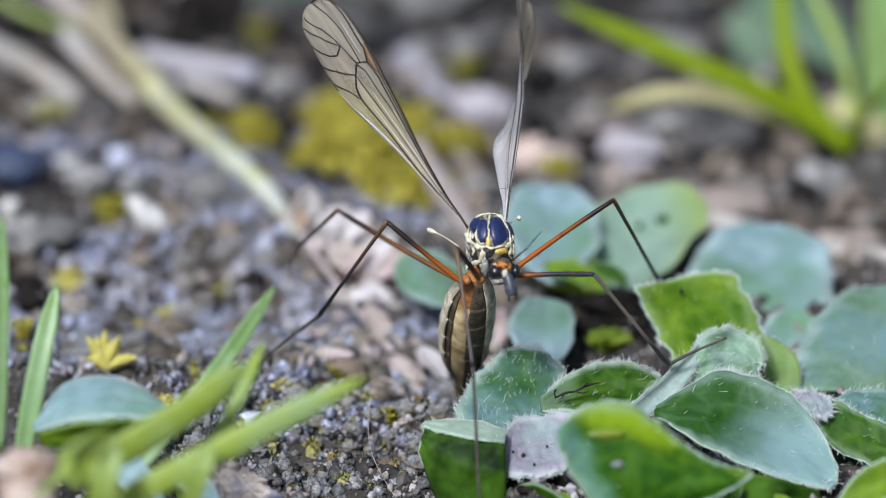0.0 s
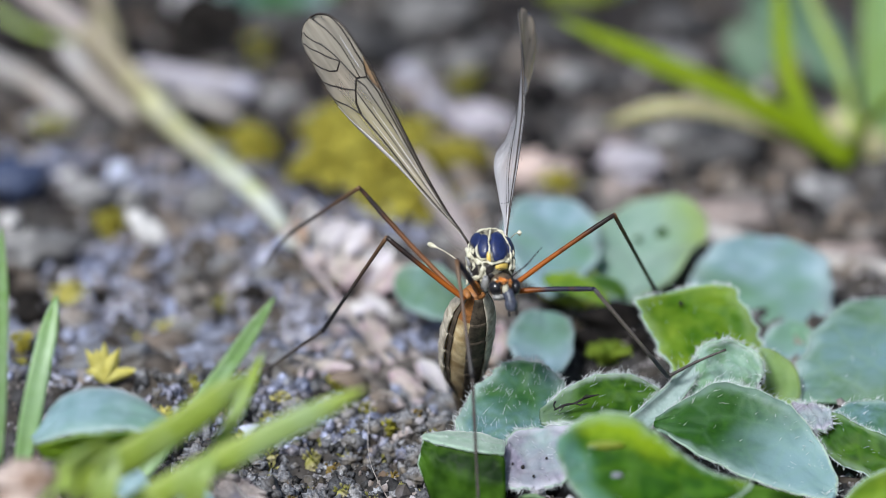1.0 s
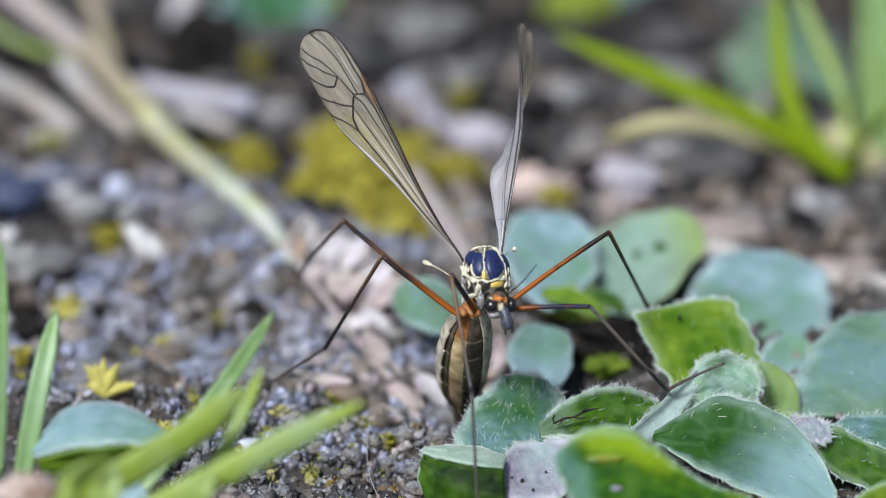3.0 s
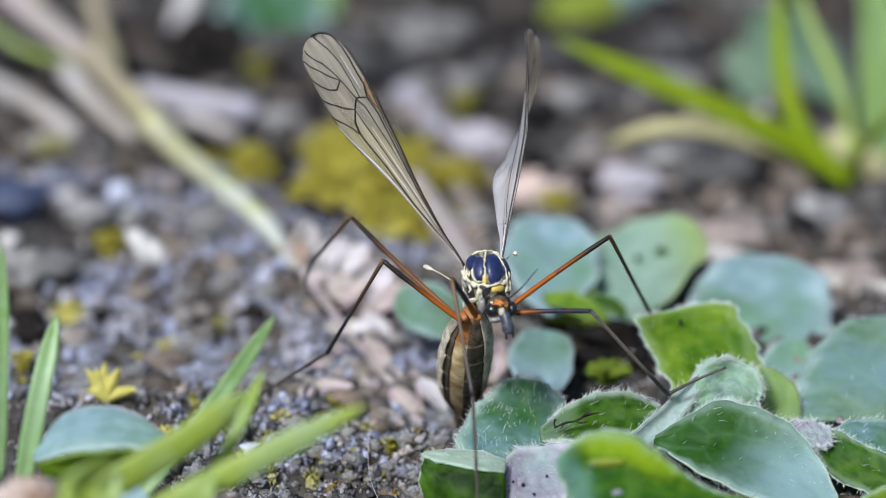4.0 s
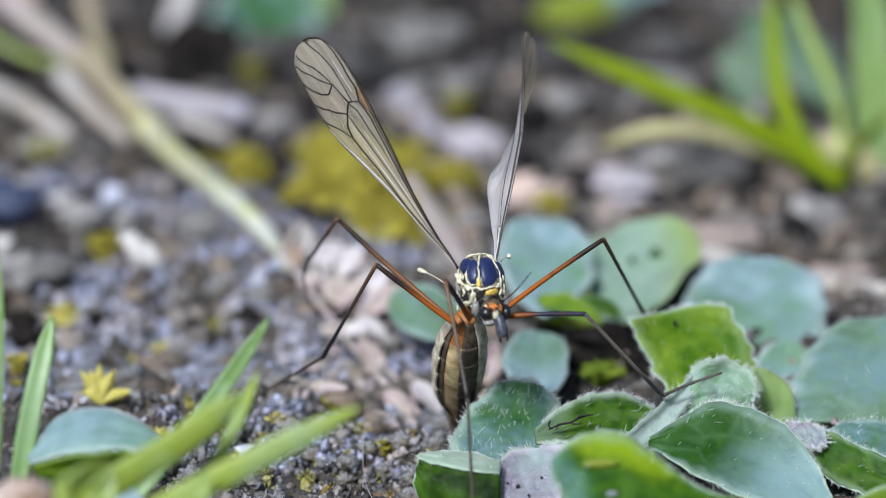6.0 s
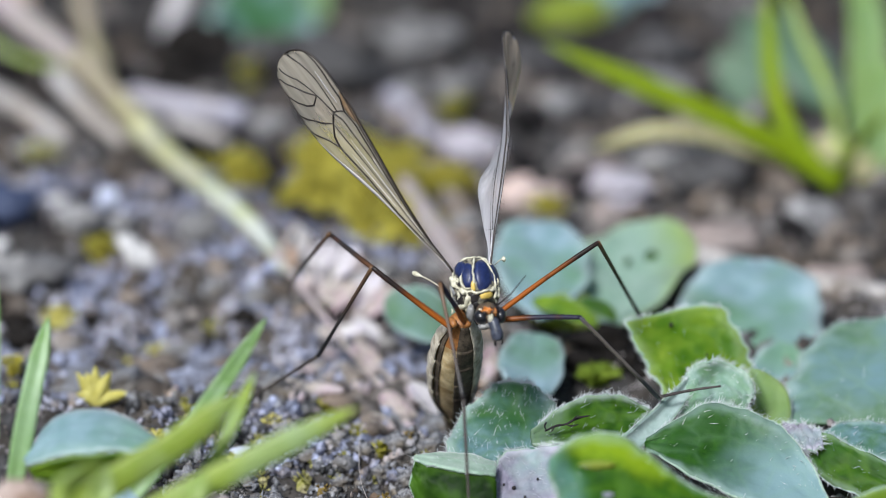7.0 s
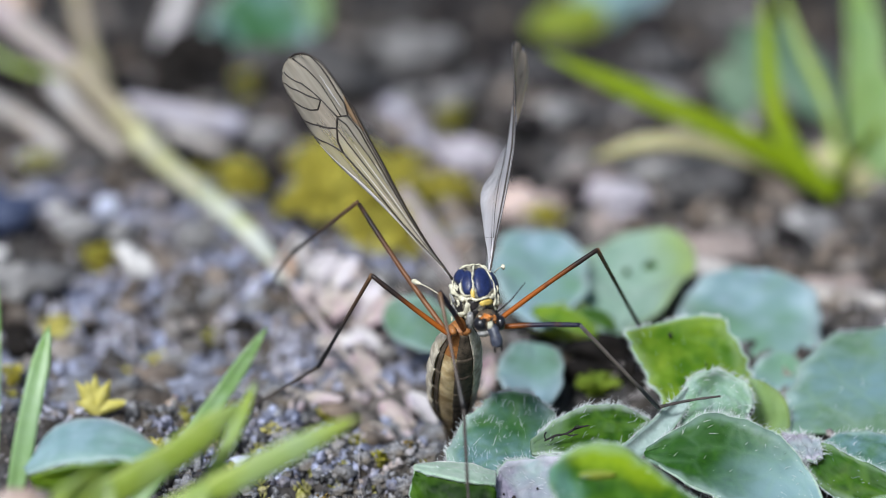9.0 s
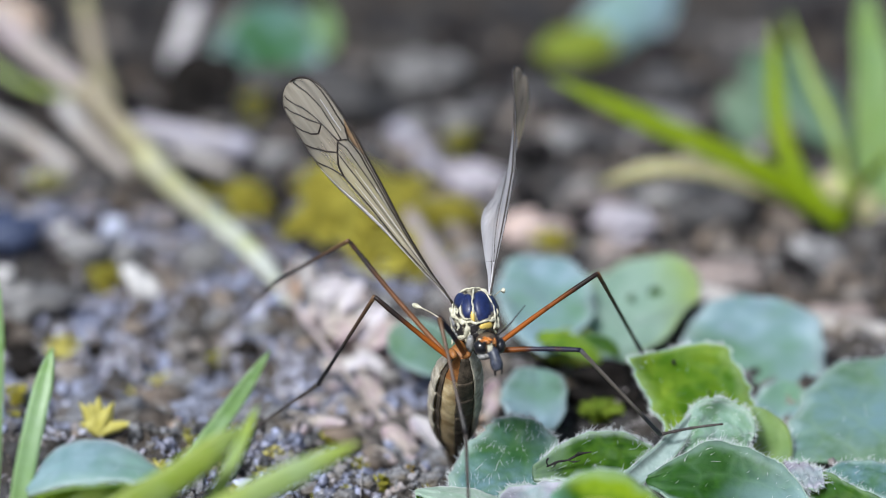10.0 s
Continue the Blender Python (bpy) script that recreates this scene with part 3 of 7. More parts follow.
def soil_crumbs():
    """The loose crumb of the soil: near the leaves, and coarser over the bare side behind."""
    rnd = random.Random(31)
    spots = []
    for k in range(15000):
        x, y = -15.5 + 21 * rnd.random(), -19 + 24 * rnd.random() ** 1.1
        r = 0.045 + 0.24 * rnd.random() ** 3.2 + (0.35 * rnd.random() if rnd.random() < 0.05 else 0)
        # crumbs thin out under the front leaves, where bare dark soil imitates shade
        if (value_noise(x, y, 2.2, 4) < 0.43 or (x > 1.5 and y < -10)) and rnd.random() < 0.85:
            continue
        spots.append((x, y, ground_z(x, y) + r * 0.35, r, r * (0.6 + 0.4 * rnd.random()), r * (0.6 + 0.4 * rnd.random()), rnd.random() * 6, rnd.random() * 6, rnd.random() * 6))
    strewn("soil_crumbs", crumb_shapes(300, 1.15), spots, CRUMB_NEAR, "loose brown and grey soil crumbs with dark gaps", "soil")
    spots = []
    for k in range(11000):
        x, y = -27 + 27 * rnd.random(), -5 + 50 * rnd.random() ** 1.25
        r = 0.08 + 0.32 * rnd.random() ** 2.8
        if value_noise(x, y, 4, 4) < 0.4:
            continue
        spots.append((x, y, ground_z(x, y) + r * 0.35, r, r * (0.6 + 0.4 * rnd.random()), r * (0.5 + 0.4 * rnd.random()), rnd.random() * 6, rnd.random() * 6, rnd.random() * 6))
    strewn("soil_crumbs", crumb_shapes(400), spots, CRUMB_BLUE, "coarse bluish grey soil crumbs on the bare ground", "soil")


soil_crumbs()


def crumbs():
    """Coarse bits of stone, bark and earth over the ground further back."""
    rnd = random.Random(9)
    pieces = []
    for k in range(900):
        y = 2 + 92 * rnd.random() ** 1.15
        x = (rnd.random() - 0.5) * (42 + 0.3 * y)
        if abs(x - 6) < 8 and y < 8:
            continue
        r = 0.35 + 0.95 * rnd.random() ** 2.2
        v, f = ball((r, r * (0.5 + 0.5 * rnd.random()), r * (0.45 + 0.4 * rnd.random())), 10, 7, 0.6, 1.6, k)
        q = Euler((rnd.random() - 0.5, rnd.random() - 0.5, rnd.random() * 6)).to_matrix()
        o = V3((x, y, ground_z(x, y) + r * 0.25))
        pieces.append(([q @ p + o for p in v], f))
    ob = build("crumbs", *joined(pieces), CRUMB, label="coarse bits of grey stone and brown earth")
    tagged(ob, category="gravel", kind="stuff")
    # humus of the far ground, with its shade put into the dark colour
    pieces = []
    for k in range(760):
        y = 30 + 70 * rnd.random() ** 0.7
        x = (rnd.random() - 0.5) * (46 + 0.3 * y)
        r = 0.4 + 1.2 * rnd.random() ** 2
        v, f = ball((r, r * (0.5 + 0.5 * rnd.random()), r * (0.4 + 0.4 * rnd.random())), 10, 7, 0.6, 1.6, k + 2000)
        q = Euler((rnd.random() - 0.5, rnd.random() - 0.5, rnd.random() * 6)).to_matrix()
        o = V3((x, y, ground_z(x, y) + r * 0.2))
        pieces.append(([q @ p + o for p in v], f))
    ob = build("humus", *joined(pieces), CRUMB_DARK, label="dark crumbly humus and bark bits, blackened for shade")
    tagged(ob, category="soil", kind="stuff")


crumbs()


def pale_grit():
    """Light bluish mineral grains on the bare side."""
    rnd = random.Random(12)
    bm = bmesh.new()
    bmesh.ops.create_icosphere(bm, subdivisions=1, radius=1)
    v0, f0 = [v.co.copy() for v in bm.verts], [tuple(v.index for v in f.verts) for f in bm.faces]
    bm.free()
    pieces = []
    for k in range(12000):
        x, y = (-25 + 22 * rnd.random(), 1 + 34 * rnd.random()) if k % 3 else (-17 + 10 * rnd.random(), 7 + 15 * rnd.random())
        if value_noise(x, y, 4, 2) < 0.42 or value_noise(x, y, 9, 1) < 0.36:
            continue
        r = 0.07 + 0.26 * rnd.random() ** 2.2
        q = Euler((rnd.random() * 6, rnd.random() * 6, rnd.random() * 6)).to_matrix()
        o = V3((x, y, ground_z(x, y) + r * 0.2))
        pieces.append(([q @ V3((p.x * r, p.y * r * 0.8, p.z * r * 0.6)) * (0.8 + 0.4 * rnd.random()) + o for p in v0], f0))
    ob = build("grit", *joined(pieces), PALE_GRIT, smooth=False, label="pale bluish grey mineral grains on bare soil")
    tagged(ob, category="gravel", kind="stuff")


pale_grit()


# ---- stones ----
def stone(name, at, radii, mat, label, category="stone", turn=0, tip=0, rough=0.6, seed=1, group="", lean=0, rise=0.45):
    x, y = at[0], at[1]
    v, f = ball(radii, 24, 16, rough, 1.7, seed)
    m = Euler((radians(tip), radians(lean), radians(turn))).to_matrix()
    ob = build(name, [m @ p for p in v], f, mat, at=(x, y, ground_z(x, y) + radii[2] * rise), label=label)
    return tagged(ob, category=category, group=group)


PALE = "smooth whitish pebble half sunk in soil"
GREY = "rough grey stone lying on soil"


def soil_stone(at, r, mat, label, turn, seed):
    stone("stone", at, r, mat, label, turn=turn, seed=seed, group="stones on the soil")


# the dark stones stand in for shaded cavities of the far soil
soil_stone((-6.43, 66.28, 1.43), (3.4, 2.4, 1.9), STONE_DARK, "dark stone standing in for a shaded gap in the soil", 0, 41)
soil_stone((6.72, 74.91, -0.74), (3.0, 2.2, 1.5), STONE_DARK, "dark stone standing in for a shaded gap in the soil", 40, 42)
soil_stone((9.67, 61.27, 0.25), (2.4, 1.6, 1.2), STONE_DARK, "dark stone standing in for a shaded gap in the soil", 10, 43)
soil_stone((-11.31, 68.14, 2.11), (2.4, 1.6, 1.4), STONE_DARK, "dark stone standing in for a shaded gap in the soil", 60, 44)
soil_stone((16.53, 43.45, 0.68), (2.6, 1.6, 1.2), STONE_DARK, "dark stone standing in for a shaded gap in the soil", 20, 45)
soil_stone((15.92, 75.80, 0.41), (2.4, 1.6, 1.4), STONE_DARK, "dark stone standing in for a shaded gap in the soil", 60, 46)
soil_stone((-21.84, 35.70, 1.74), (0.55, 0.5, 0.4), STONE_WHITE, PALE, 20, 3)
soil_stone((-24.53, 28.44, 1.03), (0.6, 0.55, 0.5), STONE_WHITE, PALE, 0, 4)
soil_stone((-24.70, 32.68, 1.82), (1.7, 1.4, 1.3), STONE_BLUE, "dark blue-grey stone lying on soil", 10, 5)
soil_stone((6.13, 42.00, 0.93), (2.2, 1.4, 1.05), STONE_PEACH, "pale pink stone lying on soil", 10, 6)
soil_stone((10.85, 41.82, 0.61), (2.2, 1.5, 0.9), STONE_LILAC, "pinkish grey stone lying on soil", -15, 7)
soil_stone((10.28, 32.42, 1.21), (1.2, 1.0, 0.8), STONE_PINK, "reddish stone lying on soil", -15, 8)
soil_stone((16.30, 29.75, 0.48), (2.6, 1.6, 0.9), STONE_PINK, "flat reddish stone lying on soil", 5, 9)
soil_stone((21.73, 36.54, -0.15), (2.0, 1.6, 1.0), STONE_GREY, GREY, 25, 10)
soil_stone((22.65, 25.18, -0.15), (2.4, 1.0, 0.6), STONE_PINK, "flat pinkish stone lying on soil", 5, 11)
soil_stone((1.98, 53.05, 0.02), (2.6, 1.4, 1.0), STONE_LILAC, "light lilac-grey stone lying on soil", -25, 12)
soil_stone((-2.37, 66.66, -0.01), (2.4, 1.5, 1.0), STONE_GREY, "bluish grey stone lying on soil", -30, 13)
soil_stone((-0.92, 76.69, 0.99), (2.6, 2.0, 1.4), STONE_GREY, GREY, 0, 14)
soil_stone((14.75, 67.99, 0.04), (2.4, 1.8, 1.0), STONE_GREY, GREY, 0, 15)
soil_stone((-22.59, 22.23, 1.08), (2.2, 1.5, 1.0), STONE_GREY, GREY, 15, 16)
soil_stone((-20.28, 32.24, 1.44), (1.4, 1.1, 0.7), STONE_GREY, GREY, 40, 17)
soil_stone((-13.45, 31.92, 0.85), (1.1, 1.2, 0.8), STONE_GREY, GREY, 0, 18)
soil_stone((-12.00, 35.75, 1.45), (1.6, 1.2, 0.8), STONE_GREY, GREY, 60, 19)
soil_stone((-17.76, 33.14, 0.83), (1.2, 0.9, 0.7), STONE_GREY, GREY, 60, 20)
soil_stone((-17.58, 61.01, 0.32), (2.4, 1.6, 1.0), STONE_GREY, GREY, 20, 21)
soil_stone((-8.34, 68.53, 2.20), (2.4, 1.8, 1.4), STONE_DARK, "dark stone standing in for a shaded gap in the soil", 20, 22)
soil_stone((-17.08, 77.33, 0.63), (1.2, 2.6, 1.0), STONE_PINK, "pale oblong stone lying on soil", -20, 23)
soil_stone((0.32, 7.06, -1.52), (0.7, 0.6, 0.5), STONE_DARK, "small dark blue stone beside the leaf", 30, 25)
soil_stone((16.17, 48.63, 0.32), (2.2, 1.6, 1.0), STONE_GREY, GREY, 20, 26)
soil_stone((8.17, 59.88, 0.99), (2.0, 1.4, 0.9), STONE_GREY, GREY, 50, 27)
soil_stone((2.89, 73.72, -0.25), (1.6, 1.2, 0.8), STONE_DARK, "dark stone standing in for a shaded gap in the soil", 0, 28)
soil_stone((-23.95, 51.11, 0.73), (1.8, 1.2, 0.8), STONE_GREY, GREY, 30, 30)
soil_stone((-13.78, 15.21, -0.92), (1.1, 0.8, 0.4), STONE_GREY, GREY, 30, 31)
soil_stone((-11.44, 10.88, -0.77), (0.8, 0.6, 0.3), STONE_GREY, GREY, 80, 32)
soil_stone((-7.42, -1.65, 0.40), (0.5, 0.4, 0.3), STONE_GREY, GREY, 0, 33)
soil_stone((-9.85, 15.58, -1.04), (1.0, 0.7, 0.4), STONE_GREY, GREY, 10, 34)

soil_stone((-7.61, 50.00, 1.54), (1.5, 1.0, 0.7), STONE_GREY, "rough grey stone lying on soil", 42, 146)
soil_stone((-9.98, 58.00, 1.67), (1.6, 1.1, 0.7), STONE_GREY, "rough grey stone lying on soil", 5, 145)
soil_stone((1.60, 70.00, 1.27), (2.0, 1.4, 0.9), STONE_GREY, "rough grey stone lying on soil", 58, 144)
soil_stone((13.90, 48.00, 2.34), (2.0, 1.4, 0.9), STONE_GREY, "rough grey stone lying on soil", 21, 143)
soil_stone((11.26, 36.00, 2.42), (1.6, 1.1, 0.7), STONE_LILAC, "light lilac-grey stone lying on soil", 74, 142)
soil_stone((8.14, 52.00, 2.94), (1.8, 1.3, 0.8), STONE_GREY, "rough grey stone lying on soil", 37, 141)
soil_stone((9.84, 46.00, 2.52), (2.2, 1.5, 0.8), STONE_PINK, "dull pinkish stone lying on soil", 0, 140)
stone("pebble", (-16.26, 24.55, 0.87), (1.75, 0.72, 0.72), STONE_WHITE, PALE, lean=50, rough=0.45, seed=1, group="stones on the soil", rise=1.1)
stone("pebble", (-19.06, 38.68, 0.76), (0.72, 0.66, 0.66), STONE_ICE, "small round bluish white pebble", rough=0.2, seed=2, group="stones on the soil", rise=0.8)
stone("pebble", (-9.72, -3.11, -0.63), (0.75, 0.5, 0.42), STONE_ICE, "chip of light bluish stone", turn=30, seed=29, group="stones on the soil")
stone("pebble", (-5.81, -11.10, -1.13), (0.38, 0.34, 0.34), STONE_GREY, "small rounded grey pebble among soil crumbs", seed=52, group="stones on the soil", rough=0.35)
stone("pebble", (-0.89, -5.19, -0.90), (0.2, 0.18, 0.18), STONE_WHITE, "tiny white pebble beside a leaf", seed=53, group="stones on the soil", rise=1.2)
stone("stone", (1.40, 5.75, -1.60), (0.95, 0.6, 0.62), STONE_BLUE, "small dark blue stone beside the leaf", seed=24, group="stones on the soil", rise=0.9)
# near-black clods stand in for shade in hollows, under leaves and between straws
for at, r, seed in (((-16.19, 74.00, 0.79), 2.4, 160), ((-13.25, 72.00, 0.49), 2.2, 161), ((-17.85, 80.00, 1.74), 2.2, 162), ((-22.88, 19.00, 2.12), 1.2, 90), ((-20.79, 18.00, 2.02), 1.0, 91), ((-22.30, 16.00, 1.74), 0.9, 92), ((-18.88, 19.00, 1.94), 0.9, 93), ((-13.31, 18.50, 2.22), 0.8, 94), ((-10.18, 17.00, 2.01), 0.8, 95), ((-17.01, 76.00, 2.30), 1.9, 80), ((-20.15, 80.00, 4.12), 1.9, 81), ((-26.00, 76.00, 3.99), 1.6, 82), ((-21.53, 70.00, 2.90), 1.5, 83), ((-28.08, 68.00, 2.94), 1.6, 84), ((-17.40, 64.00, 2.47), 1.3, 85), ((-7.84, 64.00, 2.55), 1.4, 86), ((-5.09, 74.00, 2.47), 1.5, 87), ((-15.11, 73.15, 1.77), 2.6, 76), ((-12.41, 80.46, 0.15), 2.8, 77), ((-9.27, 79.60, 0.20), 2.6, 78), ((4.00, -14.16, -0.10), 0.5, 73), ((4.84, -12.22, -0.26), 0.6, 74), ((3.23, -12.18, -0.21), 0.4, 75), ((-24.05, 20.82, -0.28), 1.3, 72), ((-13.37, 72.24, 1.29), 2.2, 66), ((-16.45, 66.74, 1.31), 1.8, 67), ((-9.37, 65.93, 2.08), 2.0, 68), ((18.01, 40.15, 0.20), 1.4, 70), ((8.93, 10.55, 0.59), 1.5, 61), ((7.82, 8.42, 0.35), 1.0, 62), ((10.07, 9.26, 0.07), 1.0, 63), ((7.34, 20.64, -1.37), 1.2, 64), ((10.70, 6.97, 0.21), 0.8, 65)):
    stone("humus_clod", at, (r, r * 0.8, r * 0.6), CLOD_SHADE, "dark clod standing in for a shaded gap on the soil", "clod", seed=seed, group="humus clods")


# ---- leaves and blades ----
def leaf_shape(s, widest, blunt, stalk):
    a = max(0.0, math.sin(math.pi * s ** widest)) ** blunt
    return max(a, stalk * (1 - s) ** 0.3 * (s < 0.6)) if s < 0.999 else 0.04


def leaf(parent, base, mid, tip, half, side, mat, cup=0.25, wave=0.10, widest=1.3, blunt=0.6, stalk=0.12, thick=0.16, hairs=0,
         name="leaf", label="", roll=0.0, seed=1, curl=0.0, hair_len=0.30, crease=0.12, rim=0.05):
    """A blade on the arc base - mid - tip, half mm wide to each side; side points across it. cup lifts the edges, curl rolls the tip, wave ripples the rim."""
    rnd = random.Random(seed)
    b, m, t = V3(base), V3(mid), V3(tip)
    c = 2 * m - (b + t) / 2
    rows_, cols = 26, 13
    grid = []
    for i in range(rows_ + 1):
        s = (i / rows_)
        s = 1 - (1 - s) ** 1.35
        p = (1 - s) ** 2 * b + 2 * s * (1 - s) * c + s * s * t
        d = (2 * (1 - s) * (c - b) + 2 * s * (t - c)).normalized()
        sd = V3(side)
        sd = (sd - sd.dot(d) * d).normalized()
        if roll:
            sd = Matrix.Rotation(radians(roll) * s, 3, d) @ sd
        nm = sd.cross(d)
        w = half * leaf_shape(s, widest, blunt, stalk)
        ragged = [1 + 0.13 * noise.noise(V3((s * 4.5, k * 9.1, seed * 2.7))) + 0.06 * noise.noise(V3((s * 15, k * 5.3, seed * 1.9))) for k in (0, 1)]
        row = []
        for j in range(cols):
            u = 2 * j / (cols - 1) - 1
            lift = cup * w * (abs(u) ** 1.8) + crease * w * (abs(u) ** 0.6 - 1) * 0.5
            rip = wave * w * abs(u) ** 3 * math.sin(9 * s + 2.3 * seed + (1.7 if u > 0 else 0))
            rip += wave * 0.5 * w * abs(u) ** 2 * math.sin(21 * s + 1.3 * seed + (0.6 if u > 0 else 0))
            bumpy = 0.10 * half * noise.noise(V3((s * 4, u * 2.0, seed * 3.3))) + 0.035 * half * noise.noise(V3((s * 13, u * 6, seed * 1.3)))
            q = p + sd * (u * w * ragged[u > 0] * (1 - 0.12 * cup * u * u)) + nm * (lift + rip + bumpy)
            q += nm * (curl * half * max(0, s - 0.75) ** 2 * 10)
            row.append(q)
        grid.append(row)
    return finish_leaf(parent, grid, mat, name, label, thick, hairs, hair_len, rim, seed)


def finish_leaf(parent, grid, mat, name, label, thick, hairs, hair_len, rim, seed, rim_share=0.76):
    """The leaf's solid blade from its grid of rows, with its downy rim and its hairs."""
    rnd = random.Random(seed)
    rows_, cols = len(grid) - 1, len(grid[0])
    v, f, nrm = sheet(grid, thick)
    o = grid[0][cols // 2].copy()
    ob = build(name, [p - o for p in v], f, mat, parent, at=o - (parent.location / MM if parent else V3()), label=label)
    edge_at = [max(abs(2 * j / (cols - 1) - 1), (i / rows_) ** 7) for i in range(rows_ + 1) for j in range(cols)]
    ob.data.attributes.new("edge", "FLOAT", "POINT").data.foreach_set("value", edge_at * 2)
    if not hairs:
        return ob
    pieces = []
    blunt_end = (grid[rows_][0] - grid[rows_][-1]).length > 1.5
    for k in range(int(hairs * 1.25)):
        i = rnd.randint(2, rows_)
        rimmed = rnd.random() < 0.45 + 0.55 * rim_share
        j = rnd.choice((0, cols - 1)) if rimmed else rnd.randint(1, cols - 2)
        at_end = rimmed and rnd.random() < (0.45 if blunt_end else 0.08)
        if at_end:
            i, j = rows_, rnd.randint(0, cols - 1)
        # bare stretches between the tufts
        if noise.noise(V3((i * 0.31, j * 0.23, seed * 5.1))) < (-0.22 if rimmed else -0.05):
            continue
        p = grid[i][j] + (grid[i - 1][j] - grid[i][j]) * rnd.random() * (0.1 if at_end else 1)
        n_ = nrm[i * cols + j]
        if n_.y > 0.2 or (abs(n_.y) <= 0.2 and n_.z < 0):
            n_ = -n_
        across = (grid[i][cols - 1] - grid[i][0]).normalized()
        ahead = (grid[i][j] - grid[i - 1][j]).normalized()
        if at_end:
            out = ahead
            p = p + (grid[i][min(j + 1, cols - 1)] - grid[i][j]) * rnd.random()
        else:
            out = across * (1 if j > cols // 2 else -1) if rimmed else n_ * 0.55 + ahead * 0.6
        d = (out + n_ * (0.45 if rimmed else 0.2) + ahead * 0.25 + V3((rnd.gauss(0, .38), rnd.gauss(0, .38), rnd.gauss(0, .38)))).normalized()
        ln = hair_len * (0.35 + 0.85 * rnd.random() ** 1.4) * (1.0 if rimmed else 1.15)
        bend = (V3((rnd.gauss(0, .4), rnd.gauss(0, .4), rnd.gauss(0, .4))) + ahead * 0.35) * ln
        r = 0.009 + 0.007 * rnd.random()
        pieces.append(tube([p - o, p - o + d * ln * 0.4 + bend * 0.06, p - o + d * ln * 0.75 + bend * 0.28, p - o + d * ln + bend * 0.62], [r, r * 0.9, r * 0.7, r * 0.3], 4, False))
    edge = [grid[i][0] for i in range(2, rows_)] + grid[rows_] + [grid[i][cols - 1] for i in range(rows_ - 1, 1, -1)]
    build("rim", *tube([p - o for p in edge], [rim * (0.8 + 0.5 * rnd.random()) for _ in edge], 6), LEAF_RIM, ob, label="pale downy leaf rim")
    tagged(build("hairs", *joined(pieces), HAIR, ob, label="fine white bristly hairs"), kind="stuff")
    return ob


def folded_leaf(parent, one, mid, other, mat, hairs=0, label="", seed=1, ripple=0.12, thick=0.16, hair_len=0.30, rim=0.05, name="leaf", rim_share=0.76):
    """A leaf of free shape between its two margins, each a curve, by way of its midrib."""
    n, cols = 30, 15
    lines = []
    for pts in (one, mid, other):
        line = curve(pts, 12)
        at = np.linspace(0, len(line) - 1, n + 1)
        lines.append([line[int(k)].lerp(line[min(int(k) + 1, len(line) - 1)], k - int(k)) for k in at])
    grid = []
    for i in range(n + 1):
        a, m, b = (line[i] for line in lines)
        s = i / n
        row = []
        for j in range(cols):
            u = 2 * j / (cols - 1) - 1
            p = a * (u * (u - 1) / 2) + m * (1 - u * u) + b * (u * (u + 1) / 2)
            row.append(p)
        across = (row[-1] - row[0])
        d = (lines[1][min(i + 1, n)] - lines[1][max(i - 1, 0)])
        nm = across.cross(d)
        nm = nm.normalized() if nm.length > 1e-6 else V3((0, -1, 0))
        w = across.length
        for j in range(cols):
            u = 2 * j / (cols - 1) - 1
            edge = abs(u) ** 3
            row[j] = row[j] + nm * (ripple * edge * 0.5 * math.sin(17 * s + 2.1 * seed + (1.9 if u > 0 else 0)) + ripple * 1.2 * noise.noise(V3((s * 4, u * 2, seed * 3.3)))
                                    + ripple * 0.75 * noise.noise(V3((s * 14, u * 6, seed))) - 0.06 * math.exp(-(u * 7) ** 2))
            row[j] = row[j] + across * (0.05 * edge * (1 if u > 0 else -1) * noise.noise(V3((s * 11, 3.3 if u > 0 else 7.7, seed * 2.1)))
                                      + 0.02 * edge * (1 if u > 0 else -1) * noise.noise(V3((s * 31, 1.3 if u > 0 else 5.7, seed * 1.1))))
        grid.append(row)
    return finish_leaf(parent, grid, mat, name, label, thick, hairs, hair_len, rim, seed, rim_share)


def blade(parent, points, half, mat, side=(1, 0, 0), thick=0.12, fold=0.2, name="blade", label="", taper=0.6):
    """A narrow grass blade along the points, folded along its middle."""
    line = curve(points, 8)
    grid = []
    n = len(line) - 1
    for i, p in enumerate(line):
        d = (line[min(i + 1, n)] - line[max(i - 1, 0)]).normalized()
        sd = V3(side)
        sd = (sd - sd.dot(d) * d).normalized()
        nm = sd.cross(d)
        s = i / n
        w = half * max(0.04, min(1.0, ((1 - s) * 4.2) ** taper)) * (0.75 + 0.25 * min(1, s * 4)) * (1 - 0.15 * s)
        grid.append([p + sd * (u * w) + nm * (fold * w * abs(u)) for u in (-1, -0.66, -0.33, 0, 0.33, 0.66, 1)])
    v, f, _ = sheet(grid, thick)
    o = line[0]
    return build(name, [p - o for p in v], f, mat, parent, at=o - (parent.location / MM if parent else V3()), label=label)


